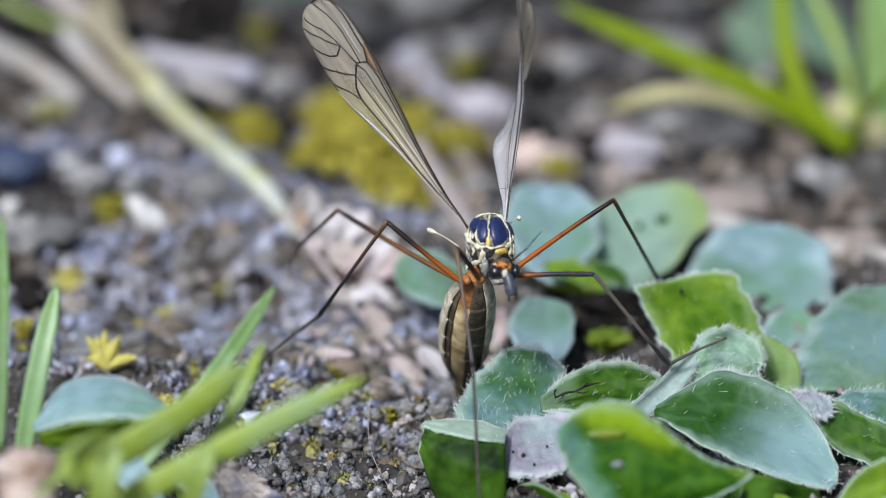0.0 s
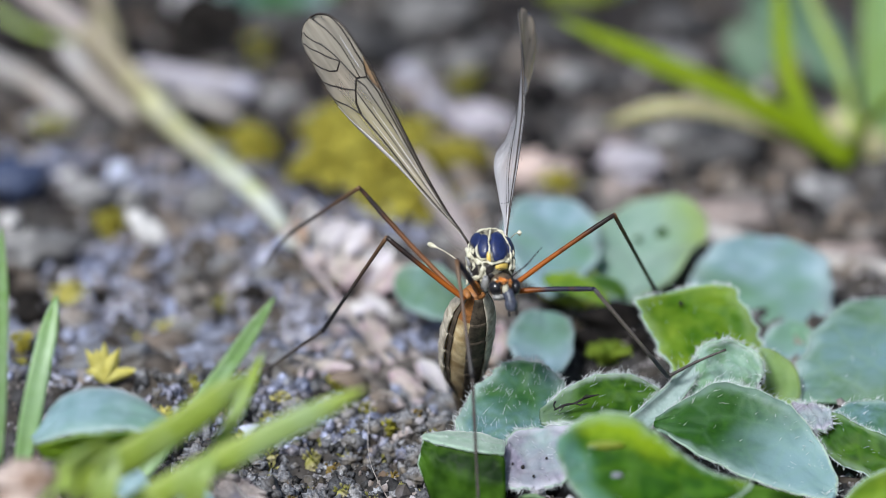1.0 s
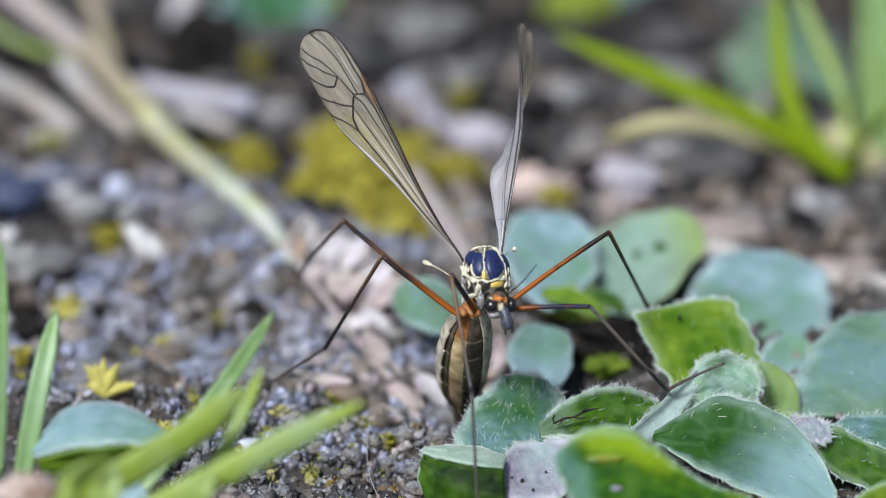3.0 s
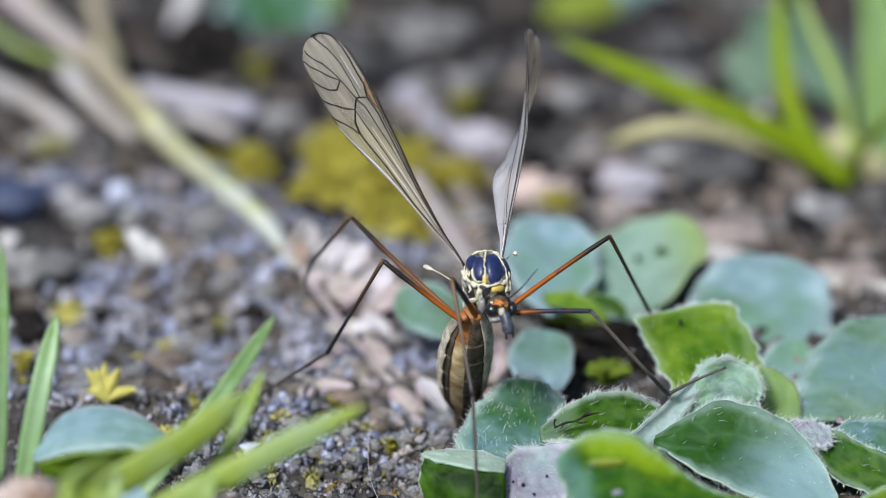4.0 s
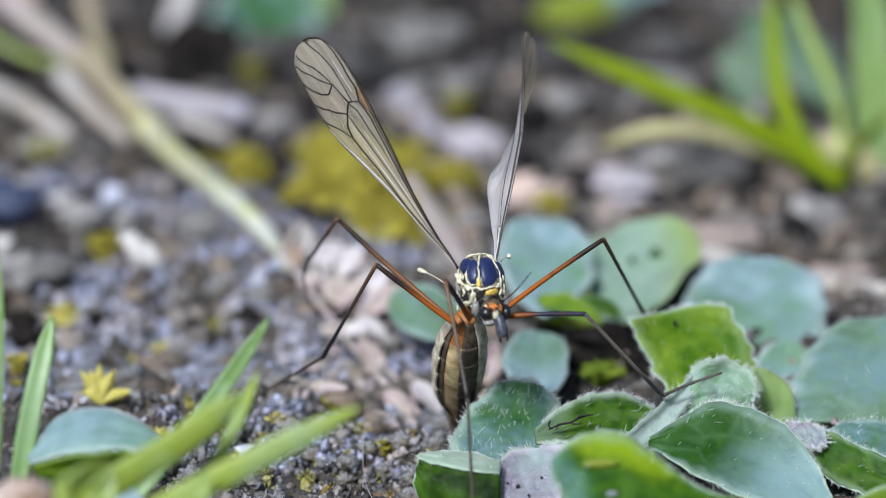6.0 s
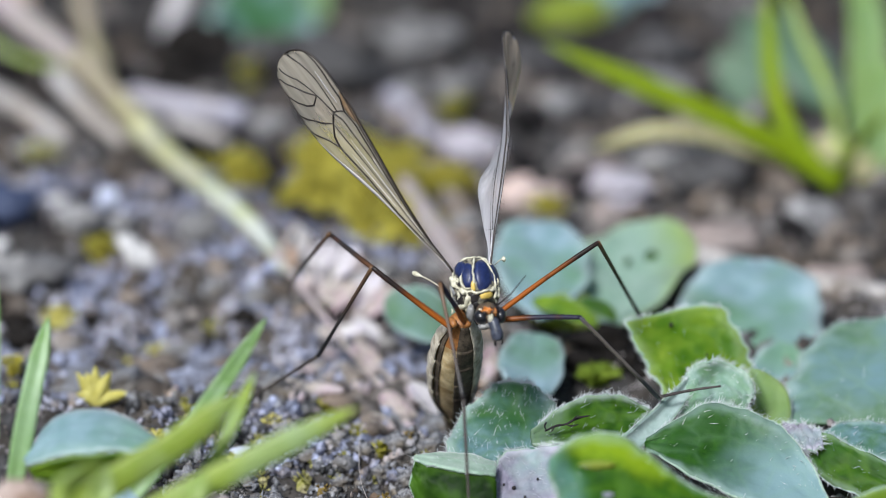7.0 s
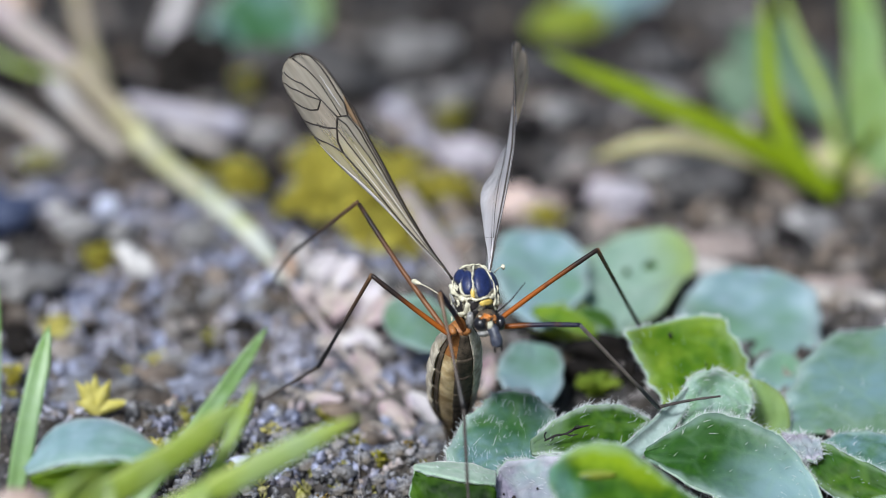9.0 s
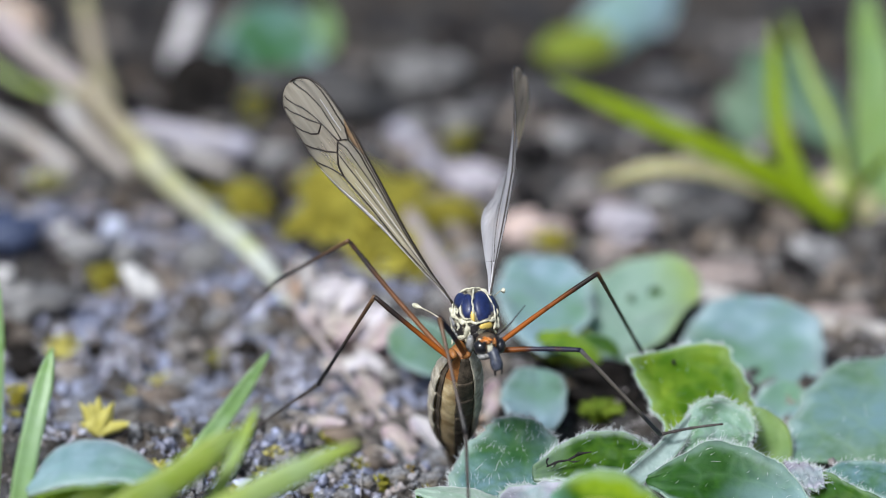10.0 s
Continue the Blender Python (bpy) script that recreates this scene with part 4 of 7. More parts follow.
# the hairy rosette in front and beside the fly
rosette = empty("leaf_rosette", (12.03, -3.07, 0.00), "low rosette of hairy grey-green rounded leaves on the soil", "plant")
upright = folded_leaf(rosette, [(11.45, -2.80, 2.12), (10.55, -0.79, 3.72), (9.57, 0.41, 5.26)], [(12.76, -3.00, 1.89), (12.79, 0.00, 3.64), (12.12, 1.61, 5.55)],
            [(14.43, -2.20, 1.62), (15.80, -0.20, 3.11), (14.63, 1.21, 5.91)], LEAF_LIME, 1000, "upright green leaf with a hairy wavy rim", 2, 0.24, rim=0.075, hair_len=0.22)
folded_leaf(rosette, [(11.74, -5.80, 3.13), (12.61, -5.00, 4.54), (13.80, -4.50, 4.81), (15.11, -4.40, 4.26), (15.68, -4.80, 3.29)],
            [(12.00, -6.40, 2.32), (12.78, -5.60, 3.79), (13.81, -4.60, 3.80), (14.77, -4.80, 3.52), (15.36, -5.20, 2.93)],
            [(12.25, -6.80, 2.03), (12.96, -6.60, 3.03), (13.72, -6.20, 3.12), (14.40, -6.20, 3.01), (15.06, -6.00, 2.71)], LEAF_YOUNG, 900, "small curled young leaf with dense hairs", 3, 0.12, rim=0.09)
leaf(rosette, (14.33, -4.00, 0.62), (16.55, -3.00, 1.80), (15.62, -1.50, 3.36), 1.1, (0.8, 0.2, -0.3), LEAF_LIGHT, cup=0.3, widest=1.1, blunt=0.6, hairs=120, seed=4)
folded_leaf(rosette, [(10.22, -9.00, 2.30), (12.37, -8.00, 3.33), (14.28, -7.80, 3.66), (16.65, -9.00, 2.84), (17.99, -11.00, 1.58), (18.60, -12.60, 0.56)],
            [(10.10, -9.40, 2.21), (12.57, -9.60, 2.34), (14.98, -10.00, 1.79), (16.53, -11.00, 1.21), (17.78, -12.20, 0.50), (18.53, -12.90, 0.16)],
            [(10.27, -9.80, 2.12), (11.79, -11.60, 1.62), (13.75, -12.40, 0.95), (15.85, -13.00, 0.31), (17.45, -13.20, -0.18), (18.40, -13.20, -0.18)],
            LEAF_FROST_SHEEN, 700, "broad dark green leaf with a pale bloom and painted sky sheen", 5, 0.14, rim=0.06, rim_share=0.6)
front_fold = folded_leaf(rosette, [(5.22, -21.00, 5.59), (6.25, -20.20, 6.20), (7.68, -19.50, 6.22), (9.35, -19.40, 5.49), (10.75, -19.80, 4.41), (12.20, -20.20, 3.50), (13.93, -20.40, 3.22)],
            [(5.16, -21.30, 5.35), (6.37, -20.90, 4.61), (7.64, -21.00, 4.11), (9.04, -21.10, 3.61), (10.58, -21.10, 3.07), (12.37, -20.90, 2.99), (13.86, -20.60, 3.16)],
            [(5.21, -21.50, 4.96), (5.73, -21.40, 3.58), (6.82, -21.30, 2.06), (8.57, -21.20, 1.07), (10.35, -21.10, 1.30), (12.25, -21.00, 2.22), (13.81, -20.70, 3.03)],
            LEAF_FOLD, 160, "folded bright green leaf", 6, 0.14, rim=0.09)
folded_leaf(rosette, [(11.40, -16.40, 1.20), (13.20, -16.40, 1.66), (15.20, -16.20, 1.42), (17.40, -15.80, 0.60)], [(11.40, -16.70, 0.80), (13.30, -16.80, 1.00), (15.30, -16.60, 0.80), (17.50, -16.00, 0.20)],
            [(11.40, -17.00, 0.10), (13.40, -17.20, -0.10), (15.40, -17.00, -0.20), (17.60, -16.20, -0.40)], LEAF_DARK, 0, "leaf painted dark green for shade", 20, 0.1)
leaf(rosette, (12.60, -18.20, 0.20), (13.10, -18.00, 0.95), (13.70, -17.60, 1.75), 0.36, (0.9, 0.1, -0.2), LEAF_GREEN, cup=0.3, seed=71)
leaf(rosette, (16.60, -18.00, -0.40), (16.00, -17.80, 0.30), (15.30, -17.40, 0.95), 0.42, (0.7, 0.1, 0.6), LEAF_LIME, cup=0.3, seed=72)
leaf(rosette, (15.10, -18.00, -0.60), (14.70, -18.00, -0.10), (14.20, -17.80, 0.30), 0.40, (0.7, 0.1, 0.6), LEAF_GREEN, cup=0.3, seed=73)
leaf(rosette, (5.40, -15.00, -1.20), (5.70, -15.00, -0.50), (5.55, -14.80, 0.15), 0.30, (0.9, 0.1, 0.1), LEAF_LIME, cup=0.3, seed=74)
leaf(rosette, (5.90, -15.40, -1.20), (6.30, -15.30, -0.60), (6.80, -15.00, -0.20), 0.34, (0.5, 0.1, -0.7), LEAF_GREEN, cup=0.3, seed=75)
greyish = folded_leaf(rosette, [(6.61, -10.20, 2.43), (4.74, -10.00, 2.25), (3.25, -10.60, 2.12), (2.78, -12.00, 1.42)], [(6.45, -11.20, 1.71), (4.86, -11.00, 1.29), (3.50, -11.60, 1.14), (2.83, -12.40, 0.95)],
            [(6.16, -12.40, 1.14), (5.34, -13.20, 0.50), (4.01, -13.40, 0.35), (2.90, -13.00, 0.48)], LEAF_GREY, 640, "dull purple-grey hairy leaf", 7, 0.14, rim_share=0.55)
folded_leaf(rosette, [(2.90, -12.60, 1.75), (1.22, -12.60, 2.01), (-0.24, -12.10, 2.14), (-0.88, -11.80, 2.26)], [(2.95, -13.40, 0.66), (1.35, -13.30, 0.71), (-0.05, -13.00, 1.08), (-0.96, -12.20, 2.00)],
            [(2.95, -13.40, -1.32), (1.44, -13.40, -1.46), (-0.16, -13.00, -0.90), (-1.12, -12.40, 1.28)], LEAF_DARK, 12, "leaf hanging over the soil, its underside painted dark for shade", 8, 0.12)
folded_leaf(rosette, [(2.92, -11.00, 1.87), (1.77, -10.40, 2.05), (0.29, -10.80, 2.31), (-0.86, -11.40, 2.35)], [(2.94, -11.90, 1.90), (1.55, -11.60, 2.11), (0.08, -11.60, 2.31), (-0.91, -11.70, 2.40)],
            [(2.90, -12.80, 1.86), (1.22, -12.80, 2.11), (-0.24, -12.30, 2.24), (-0.91, -12.00, 2.39)], LEAF_RIM, 90, "pale turned-over leaf edge", 18, 0.03)
folded_leaf(rosette, [(0.52, -7.60, 0.95), (1.20, -6.00, 2.19), (2.30, -5.00, 3.20), (3.05, -4.40, 3.68)], [(2.88, -8.20, 0.87), (3.33, -6.40, 1.89), (3.89, -5.00, 2.77), (4.10, -4.20, 3.66)],
            [(5.61, -8.00, 0.92), (6.14, -6.20, 1.85), (5.94, -4.80, 2.65), (5.15, -4.00, 3.36)], LEAF_TEAL, 900, "blue-green hairy leaf", 9, 0.14, rim_share=0.45)
folded_leaf(rosette, [(4.73, -8.00, 2.41), (5.89, -7.00, 3.11), (7.41, -6.30, 3.68), (9.20, -6.00, 3.49), (10.52, -6.20, 2.89)], [(4.67, -8.40, 2.26), (6.15, -7.60, 2.39), (7.67, -7.00, 2.59), (9.32, -6.80, 2.60), (10.49, -6.80, 2.60)],
            [(4.77, -8.80, 2.06), (6.39, -8.80, 2.00), (8.03, -8.60, 1.93), (9.40, -8.20, 1.96), (10.59, -7.20, 2.25)], LEAF_BRISTLE, 760, "dark green leaf with bristly rim", 10, 0.16)
leaf(rosette, (8.64, -10.00, 1.99), (10.65, -7.50, 2.70), (12.68, -5.00, 4.17), 0.55, (0.7, 0, -0.6), LEAF_DOWNY, cup=0.5, wave=0.03, widest=0.8, blunt=0.4, hairs=288,
     label="pale hairy leaf stalk", seed=11, stalk=0.6)
folded_leaf(rosette, [(17.29, -3.00, 1.13), (17.60, -0.80, 1.93), (18.66, 2.40, 2.83), (20.70, 6.00, 3.47)], [(20.60, -3.40, 1.13), (20.74, -1.00, 1.92), (21.63, 2.40, 2.82), (22.66, 6.20, 3.70)],
            [(24.41, -3.00, 1.09), (24.93, -0.80, 1.90), (25.14, 2.40, 2.80), (24.59, 6.00, 3.82)], LEAF_SAGE, 240, "large pale green upright leaf", 12, 0.14)
folded_leaf(rosette, [(18.77, -6.20, 1.56), (19.83, -5.60, 1.93), (21.34, -5.60, 2.05), (23.46, -6.40, 1.69)], [(18.85, -6.60, 1.47), (19.96, -6.40, 1.57), (21.39, -6.60, 1.52), (23.53, -7.20, 1.01)],
            [(19.03, -7.00, 1.32), (20.12, -7.20, 1.10), (21.45, -7.60, 0.83), (23.43, -8.40, 0.13)], LEAF_TEAL, 260, "blue-green leaf with pale rim", 61, 0.12)
folded_leaf(rosette, [(17.63, -6.60, 1.99), (18.92, -7.40, 2.03), (20.39, -8.40, 1.57), (23.23, -10.00, 0.65)], [(17.66, -6.90, 1.86), (18.87, -8.20, 1.39), (20.47, -9.20, 0.82), (23.19, -10.60, -0.08)],
            [(17.75, -7.20, 1.62), (18.71, -9.00, 0.41), (20.38, -9.90, -0.25), (23.18, -11.00, -1.08)], LEAF_GREEN, 620, "green leaf with bristly rim", 13, 0.16)
folded_leaf(rosette, [(16.89, -6.20, 2.20), (17.82, -6.80, 2.26), (18.70, -7.40, 2.21)], [(17.21, -7.00, 1.95), (17.97, -7.70, 2.02), (18.71, -8.00, 2.01)],
            [(17.58, -8.00, 1.58), (18.13, -8.50, 1.55), (18.72, -8.50, 1.72)], LEAF_GREY, 280, "withered whitish leaf piece", 14, 0.16)
leaf(rosette, (18.20, -19.00, 0.60), (19.85, -18.50, 1.85), (22.30, -18.00, 2.90), 0.9, (-0.4, -0.5, -0.8), LEAF_LIME, cup=0.4, wave=0.06, widest=1.0, blunt=0.5, hairs=40,
     label="yellowing leaf edge", seed=15)
leaf(rosette, (6.49, -15.00, -1.00), (4.91, -14.60, -0.31), (3.55, -13.80, -0.07), 0.75, (0.4, -0.3, 0.8), LEAF_GREEN, cup=0.3, seed=16)
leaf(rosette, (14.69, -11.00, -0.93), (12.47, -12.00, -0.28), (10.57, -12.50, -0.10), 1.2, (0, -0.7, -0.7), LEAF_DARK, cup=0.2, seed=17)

# paler rosette further back
back_rosette = empty("leaf_rosette", (11.15, 16.33, 0.00), "rosette of pale blue-green rounded leaves behind the fly", "plant")
leaf(back_rosette, (15.69, 7.00, -0.73), (16.74, 12.00, 1.37), (17.66, 18.00, 3.38), 3.9, (1, 0.1, 0), LEAF_PALE, cup=0.10, widest=1.3, blunt=0.42, seed=21, label="pale blue-green broad leaf")
leaf(back_rosette, (17.06, 4.00, -0.33), (17.77, 6.00, 0.68), (18.34, 8.00, 1.78), 1.5, (1, 0, 0), LEAF_PALE, cup=0.2, seed=22)
spotted = leaf(back_rosette, (9.33, 13.00, 1.06), (10.89, 18.00, 2.36), (12.03, 24.00, 3.88), 3.4, (1, 0.1, 0.15), LEAF_RIMMED, cup=0.18, widest=1.3, blunt=0.45, seed=23, label="light green spotted leaf")
leaf(back_rosette, (5.99, 12.00, 2.00), (5.81, 17.00, 3.30), (5.71, 22.00, 4.39), 2.7, (1, 0.1, 0), LEAF_PALE, cup=0.1, widest=1.2, blunt=0.45, seed=24, label="pale blue-green leaf")
leaf(back_rosette, (4.94, 2.18, 0.75), (5.11, 4.69, 1.72), (5.23, 7.71, 2.49), 1.75, (1, 0.1, 0), LEAF_PALE, cup=0.08, widest=1.1, blunt=0.42, seed=25, label="round blue-green leaf")
leaf(back_rosette, (1.58, 8.00, 2.58), (-0.47, 11.00, 2.50), (-2.51, 13.00, 2.56), 1.45, (0.25, 0.35, 0.9), LEAF_SAGE, cup=0.12, widest=1.0, blunt=0.45, seed=26, label="blue-green leaf behind the fly")
leaf(back_rosette, (8.60, 10.00, 2.10), (7.30, 11.00, 2.75), (5.30, 12.00, 2.90), 0.55, (0.2, 0.3, 0.8), LEAF_LIME, cup=0.1, seed=27, blunt=0.4, label="lime green leaf")
leaf(back_rosette, (9.60, 11.00, 2.10), (9.00, 11.50, 2.60), (7.60, 12.00, 2.90), 0.42, (0.4, 0.2, 0.8), LEAF_GREEN, cup=0.1, seed=29, blunt=0.4, label="lime green leaf")
leaf(back_rosette, (9.52, 14.00, 1.06), (7.70, 14.00, 1.69), (5.27, 13.00, 1.69), 1.0, (0, 0.5, 0.8), LEAF_YELLOW, cup=0.1, seed=28)

def blotch(on, at, radii, mat, name, label):
    """A small mark on a leaf."""
    v, f = ball(radii, 12, 8, 0.3, 2.0, 5)
    build(name, v, f, mat, on, at=V3(at) - (on.location + on.parent.location) / MM, label=label)


for at, r in (((11.91, 0.81, 5.04), 0.11), ((14.27, -0.78, 3.42), 0.08), ((13.65, -0.58, 3.89), 0.06)):
    blotch(upright, at, (r, 0.05, r * 1.2), TWIG, "speck", "dark speck on the leaf")
for at, r in (((11.94, 19.60, 3.10), 0.36), ((10.63, 19.20, 2.96), 0.2)):
    blotch(spotted, at, (r, 0.12, r), LEAF_DARK, "speck", "dull dark spot on the leaf")
for at, r in (((3.79, -12.10, 1.01), 0.10), ((3.31, -12.10, 1.18), 0.06), ((4.29, -12.70, 0.77), 0.07), ((4.92, -11.50, 1.24), 0.06)):
    blotch(greyish, at, (r, 0.05, r), TWIG, "speck", "dark speck on the leaf")
blotch(front_fold, (7.82, -21.14, 3.84), (0.30, 0.05, 0.13), LEAF_GREY, "blotch", "bare whitish patch on the leaf")
blotch(front_fold, (7.26, -20.70, 5.11), (0.95, 0.12, 0.2), LEAF_YELLOW, "blotch", "yellow blotch on the leaf")

# grass tuft in front, out of focus
front_tuft = empty("grass_tuft", (-16.70, -15.05, 0.00), "small tuft of bright green grass blades", "grass")
blade(front_tuft, [(-20.29, -18.69, 3.54), (-19.95, -18.69, 8.95), (-19.82, -17.71, 14.51)], 0.36, GRASS_BLUE, (1, 0.3, 0))
blade(front_tuft, [(-19.14, -18.69, 3.54), (-18.40, -17.71, 7.28), (-17.61, -15.74, 10.70)], 0.5, GRASS_BLUE, (1, 0.2, 0.1))
blade(front_tuft, [(-14.25, -20.66, 2.90), (-10.33, -18.69, 7.34), (-7.57, -17.71, 11.18)], 0.42, GRASS_BLUE, (0.8, 0.2, 0.5))
blade(front_tuft, [(-16.00, -30.28, 6.40), (-11.46, -28.85, 8.70), (-8.33, -27.89, 10.94)], 0.72, GRASS, (0.4, 0.2, 0.8))
blade(front_tuft, [(-14.54, -30.76, 5.17), (-8.77, -29.80, 8.02), (-3.23, -28.85, 10.62)], 0.62, GRASS, (0.4, 0.2, 0.8))
blade(front_tuft, [(-10.62, -27.68, 5.67), (-9.08, -26.13, 8.24), (-7.85, -23.58, 10.49)], 0.33, GRASS, (0.9, 0.2, 0.4))
blade(front_tuft, [(-14.63, -32.67, 5.50), (-14.22, -32.67, 7.28), (-13.79, -31.71, 8.95)], 0.6, GRASS, (1, 0.2, 0))
blade(front_tuft, [(-17.11, -33.62, 6.88), (-15.66, -33.62, 8.39), (-13.81, -32.67, 9.54)], 0.7, GRASS, (0.6, 0.2, 0.6))
blade(front_tuft, [(-10.86, -31.71, 5.66), (-10.24, -31.71, 7.43), (-9.79, -30.76, 8.36)], 0.5, GRASS, (1, 0.2, 0))
front_leaf = empty("leaf_rosette", (-16.60, -6.40, 0.00), "small blue-green leaves among the grass", "plant")
folded_leaf(front_leaf, [(-18.63, -18.30, 4.71), (-17.65, -17.31, 6.00), (-15.86, -16.92, 6.57), (-14.05, -17.12, 6.25), (-12.54, -18.30, 5.57)],
            [(-18.59, -18.69, 4.68), (-17.28, -18.69, 5.71), (-15.48, -18.69, 6.15), (-13.81, -18.69, 5.93), (-12.45, -18.89, 5.61)],
            [(-18.49, -19.18, 4.69), (-16.69, -19.68, 5.36), (-15.15, -19.77, 5.55), (-13.62, -19.68, 5.52), (-12.45, -19.28, 5.59)], LEAF_PALE, 90, "arched blue-green leaf", 31, 0.08, hair_len=0.2)
folded_leaf(front_leaf, [(-18.38, -19.28, 4.62), (-16.69, -19.77, 5.28), (-15.14, -19.87, 5.48), (-13.32, -19.68, 5.47)], [(-18.28, -19.28, 4.40), (-16.73, -19.48, 4.69), (-15.19, -19.48, 4.90), (-13.34, -19.48, 5.23)],
            [(-18.07, -19.09, 3.95), (-16.67, -18.89, 3.88), (-15.12, -18.89, 4.16), (-13.36, -19.28, 4.97)], LEAF_LIME, 0, "bright green leaf underside", 32, 0.06)
leaf(front_leaf, (-12.52, -22.00, 2.32), (-13.92, -21.50, 3.48), (-15.09, -21.00, 3.98), 0.8, (0.3, 0.5, 0.8), LEAF_PALE, cup=0.1, seed=33)
leaf(front_leaf, (-10.10, -20.00, 1.30), (-11.11, -20.00, 2.39), (-12.38, -20.00, 2.93), 0.6, (0.3, 0.5, 0.8), LEAF_PALE, cup=0.1, seed=34)

# grass behind
back_tuft = empty("grass_tuft", (24.31, 46.53, 0.00), "tuft of green and yellowing grass blades", "grass")
blade(back_tuft, [(24.07, 46.00, -0.10), (20.66, 45.00, 2.92), (14.10, 44.50, 6.03), (6.80, 45.00, 9.15)], 0.68, GRASS_DEEP, (0.3, 0.3, 0.9))
blade(back_tuft, [(24.70, 45.00, 0.07), (22.08, 45.50, 2.78), (20.76, 47.00, 6.12), (20.45, 50.00, 11.59)], 0.62, GRASS_DEEP, (1, 0.2, 0.1))
blade(back_tuft, [(21.13, 46.00, 1.57), (16.85, 44.00, 3.52), (13.39, 43.00, 4.14), (9.72, 44.00, 2.82)], 0.5, GRASS_YELLOW, (0, 0.6, 0.8))
blade(back_tuft, [(28.07, 46.00, -0.75), (25.35, 47.00, 1.48), (23.35, 48.00, 2.28)], 0.9, GRASS_YELLOW, (0.4, 0.5, 0.7))
blade(back_tuft, [(24.61, 46.00, -0.10), (25.47, 45.00, 2.37), (27.32, 44.00, 5.10)], 0.6, GRASS_DEEP, (0.8, 0.2, 0.5))
blade(back_tuft, [(25.20, 46.50, 1.00), (24.25, 48.00, 5.13), (22.76, 50.00, 8.37), (21.67, 54.00, 11.38)], 0.34, GRASS, (1, 0.2, 0.1))
far_plant = empty("leaf_rosette", (22.84, 66.64, 0.00), "pale green leaves far behind the grass", "plant")
leaf(far_plant, (26.33, 60.00, 1.00), (23.75, 64.00, 3.30), (20.40, 70.00, 4.40), 2.1, (0.4, 0.3, 0.9), LEAF_SHADE, seed=41, blunt=0.45)
leaf(far_plant, (22.47, 62.00, -0.32), (20.63, 64.00, 1.43), (18.92, 66.00, 3.60), 1.5, (0.7, 0.2, 0.6), LEAF_SHADE, seed=42)
leaf(far_plant, (26.49, 50.00, 0.20), (27.20, 54.00, 6.01), (27.13, 60.00, 11.40), 1.2, (1, 0.2, 0), LEAF_LIGHT, seed=44, widest=1.0, blunt=0.5)
leaf(far_plant, (27.50, 48.00, -1.00), (27.90, 50.00, 2.60), (28.20, 53.00, 6.20), 1.3, (1, 0.2, 0), LEAF_LIGHT, seed=43)
far_rosette = empty("leaf_rosette", (-11.12, 82.40, 0.00), "blue-green leaves on the soil far behind", "plant")
leaf(far_rosette, (-11.57, 71.00, 1.55), (-11.43, 74.00, 3.47), (-11.35, 79.00, 6.26), 3.8, (1, 0.15, 0.1), LEAF_TEAL, cup=0.12, seed=45, widest=0.8, blunt=0.4, stalk=0.55)
leaf(far_rosette, (-8.40, 80.50, 1.00), (-7.90, 83.00, 2.60), (-8.30, 86.00, 4.60), 0.9, (1, 0.2, 0), LEAF_LIGHT, seed=46)
far_rosette_two = empty("leaf_rosette", (10.47, 84.08, 0.00), "pale grey-green and lime leaves far behind", "plant")
leaf(far_rosette_two, (7.00, 84.00, 1.50), (9.60, 85.00, 2.10), (12.60, 86.00, 2.10), 1.5, (0, 0.6, 0.8), LEAF_YELLOW, seed=47, blunt=0.5)
leaf(far_rosette_two, (9.80, 86.00, 0.57), (12.80, 89.00, 2.50), (16.80, 93.00, 4.60), 2.6, (-0.5, 0.4, 0.75), LEAF_PALE, seed=48, blunt=0.45)


# ---- moss, husks, straws ----
def moss_tuft(name, at, radius, rise, count, label, mat=MOSS, leaf_len=0.7, seed=1, category="moss", open_=0.8):
    """A cushion of short shoots, each a whorl of small pointed leaves."""
    rnd = random.Random(seed)
    x0, y0 = at[0], at[1]
    z0 = ground_z(x0, y0)
    pieces = []
    v, f = ball((radius * 0.92, radius * 0.92, rise * 0.8), 20, 10, 0.3, 2.0, seed)
    pieces.append((v, f))
    for k in range(count):
        a, q = rnd.random() * 6.283, math.sqrt(rnd.random()) * radius
        x, y = q * math.cos(a), q * math.sin(a)
        top = rise * math.sqrt(max(0.0, 1 - (q / radius) ** 2)) * (0.8 + 0.3 * rnd.random())
        p = V3((x, y, top))
        lean = V3((x, y, radius * 0.9)).normalized()
        for m in range(5):
            b = m * 1.2566 + rnd.random()
            side = V3((math.cos(b), math.sin(b), 0))
            d = (lean * (1.6 - open_) + side * open_).normalized()
            w = d.cross(lean).normalized() * leaf_len * 0.16
            tip = p + d * leaf_len * (0.7 + 0.5 * rnd.random())
            midp = p + d * leaf_len * 0.4 + lean * leaf_len * 0.04
            pieces.append(([p, midp + w, tip, midp - w, midp - lean * leaf_len * 0.08], [(0, 1, 4), (1, 2, 4), (2, 3, 4), (3, 0, 4), (0, 1, 2, 3)]))
    ob = build(name, *joined(pieces), mat, at=(x0, y0, z0), smooth=False, label=label)
    return tagged(ob, category=category, group="moss on the soil")


def cushion(at, r, h, n, seed, mat=MOSS):
    moss_tuft("moss_cushion", at, r * 1.1, h * 1.5, n, "cushion of yellow-green moss on the soil", mat, seed=seed)


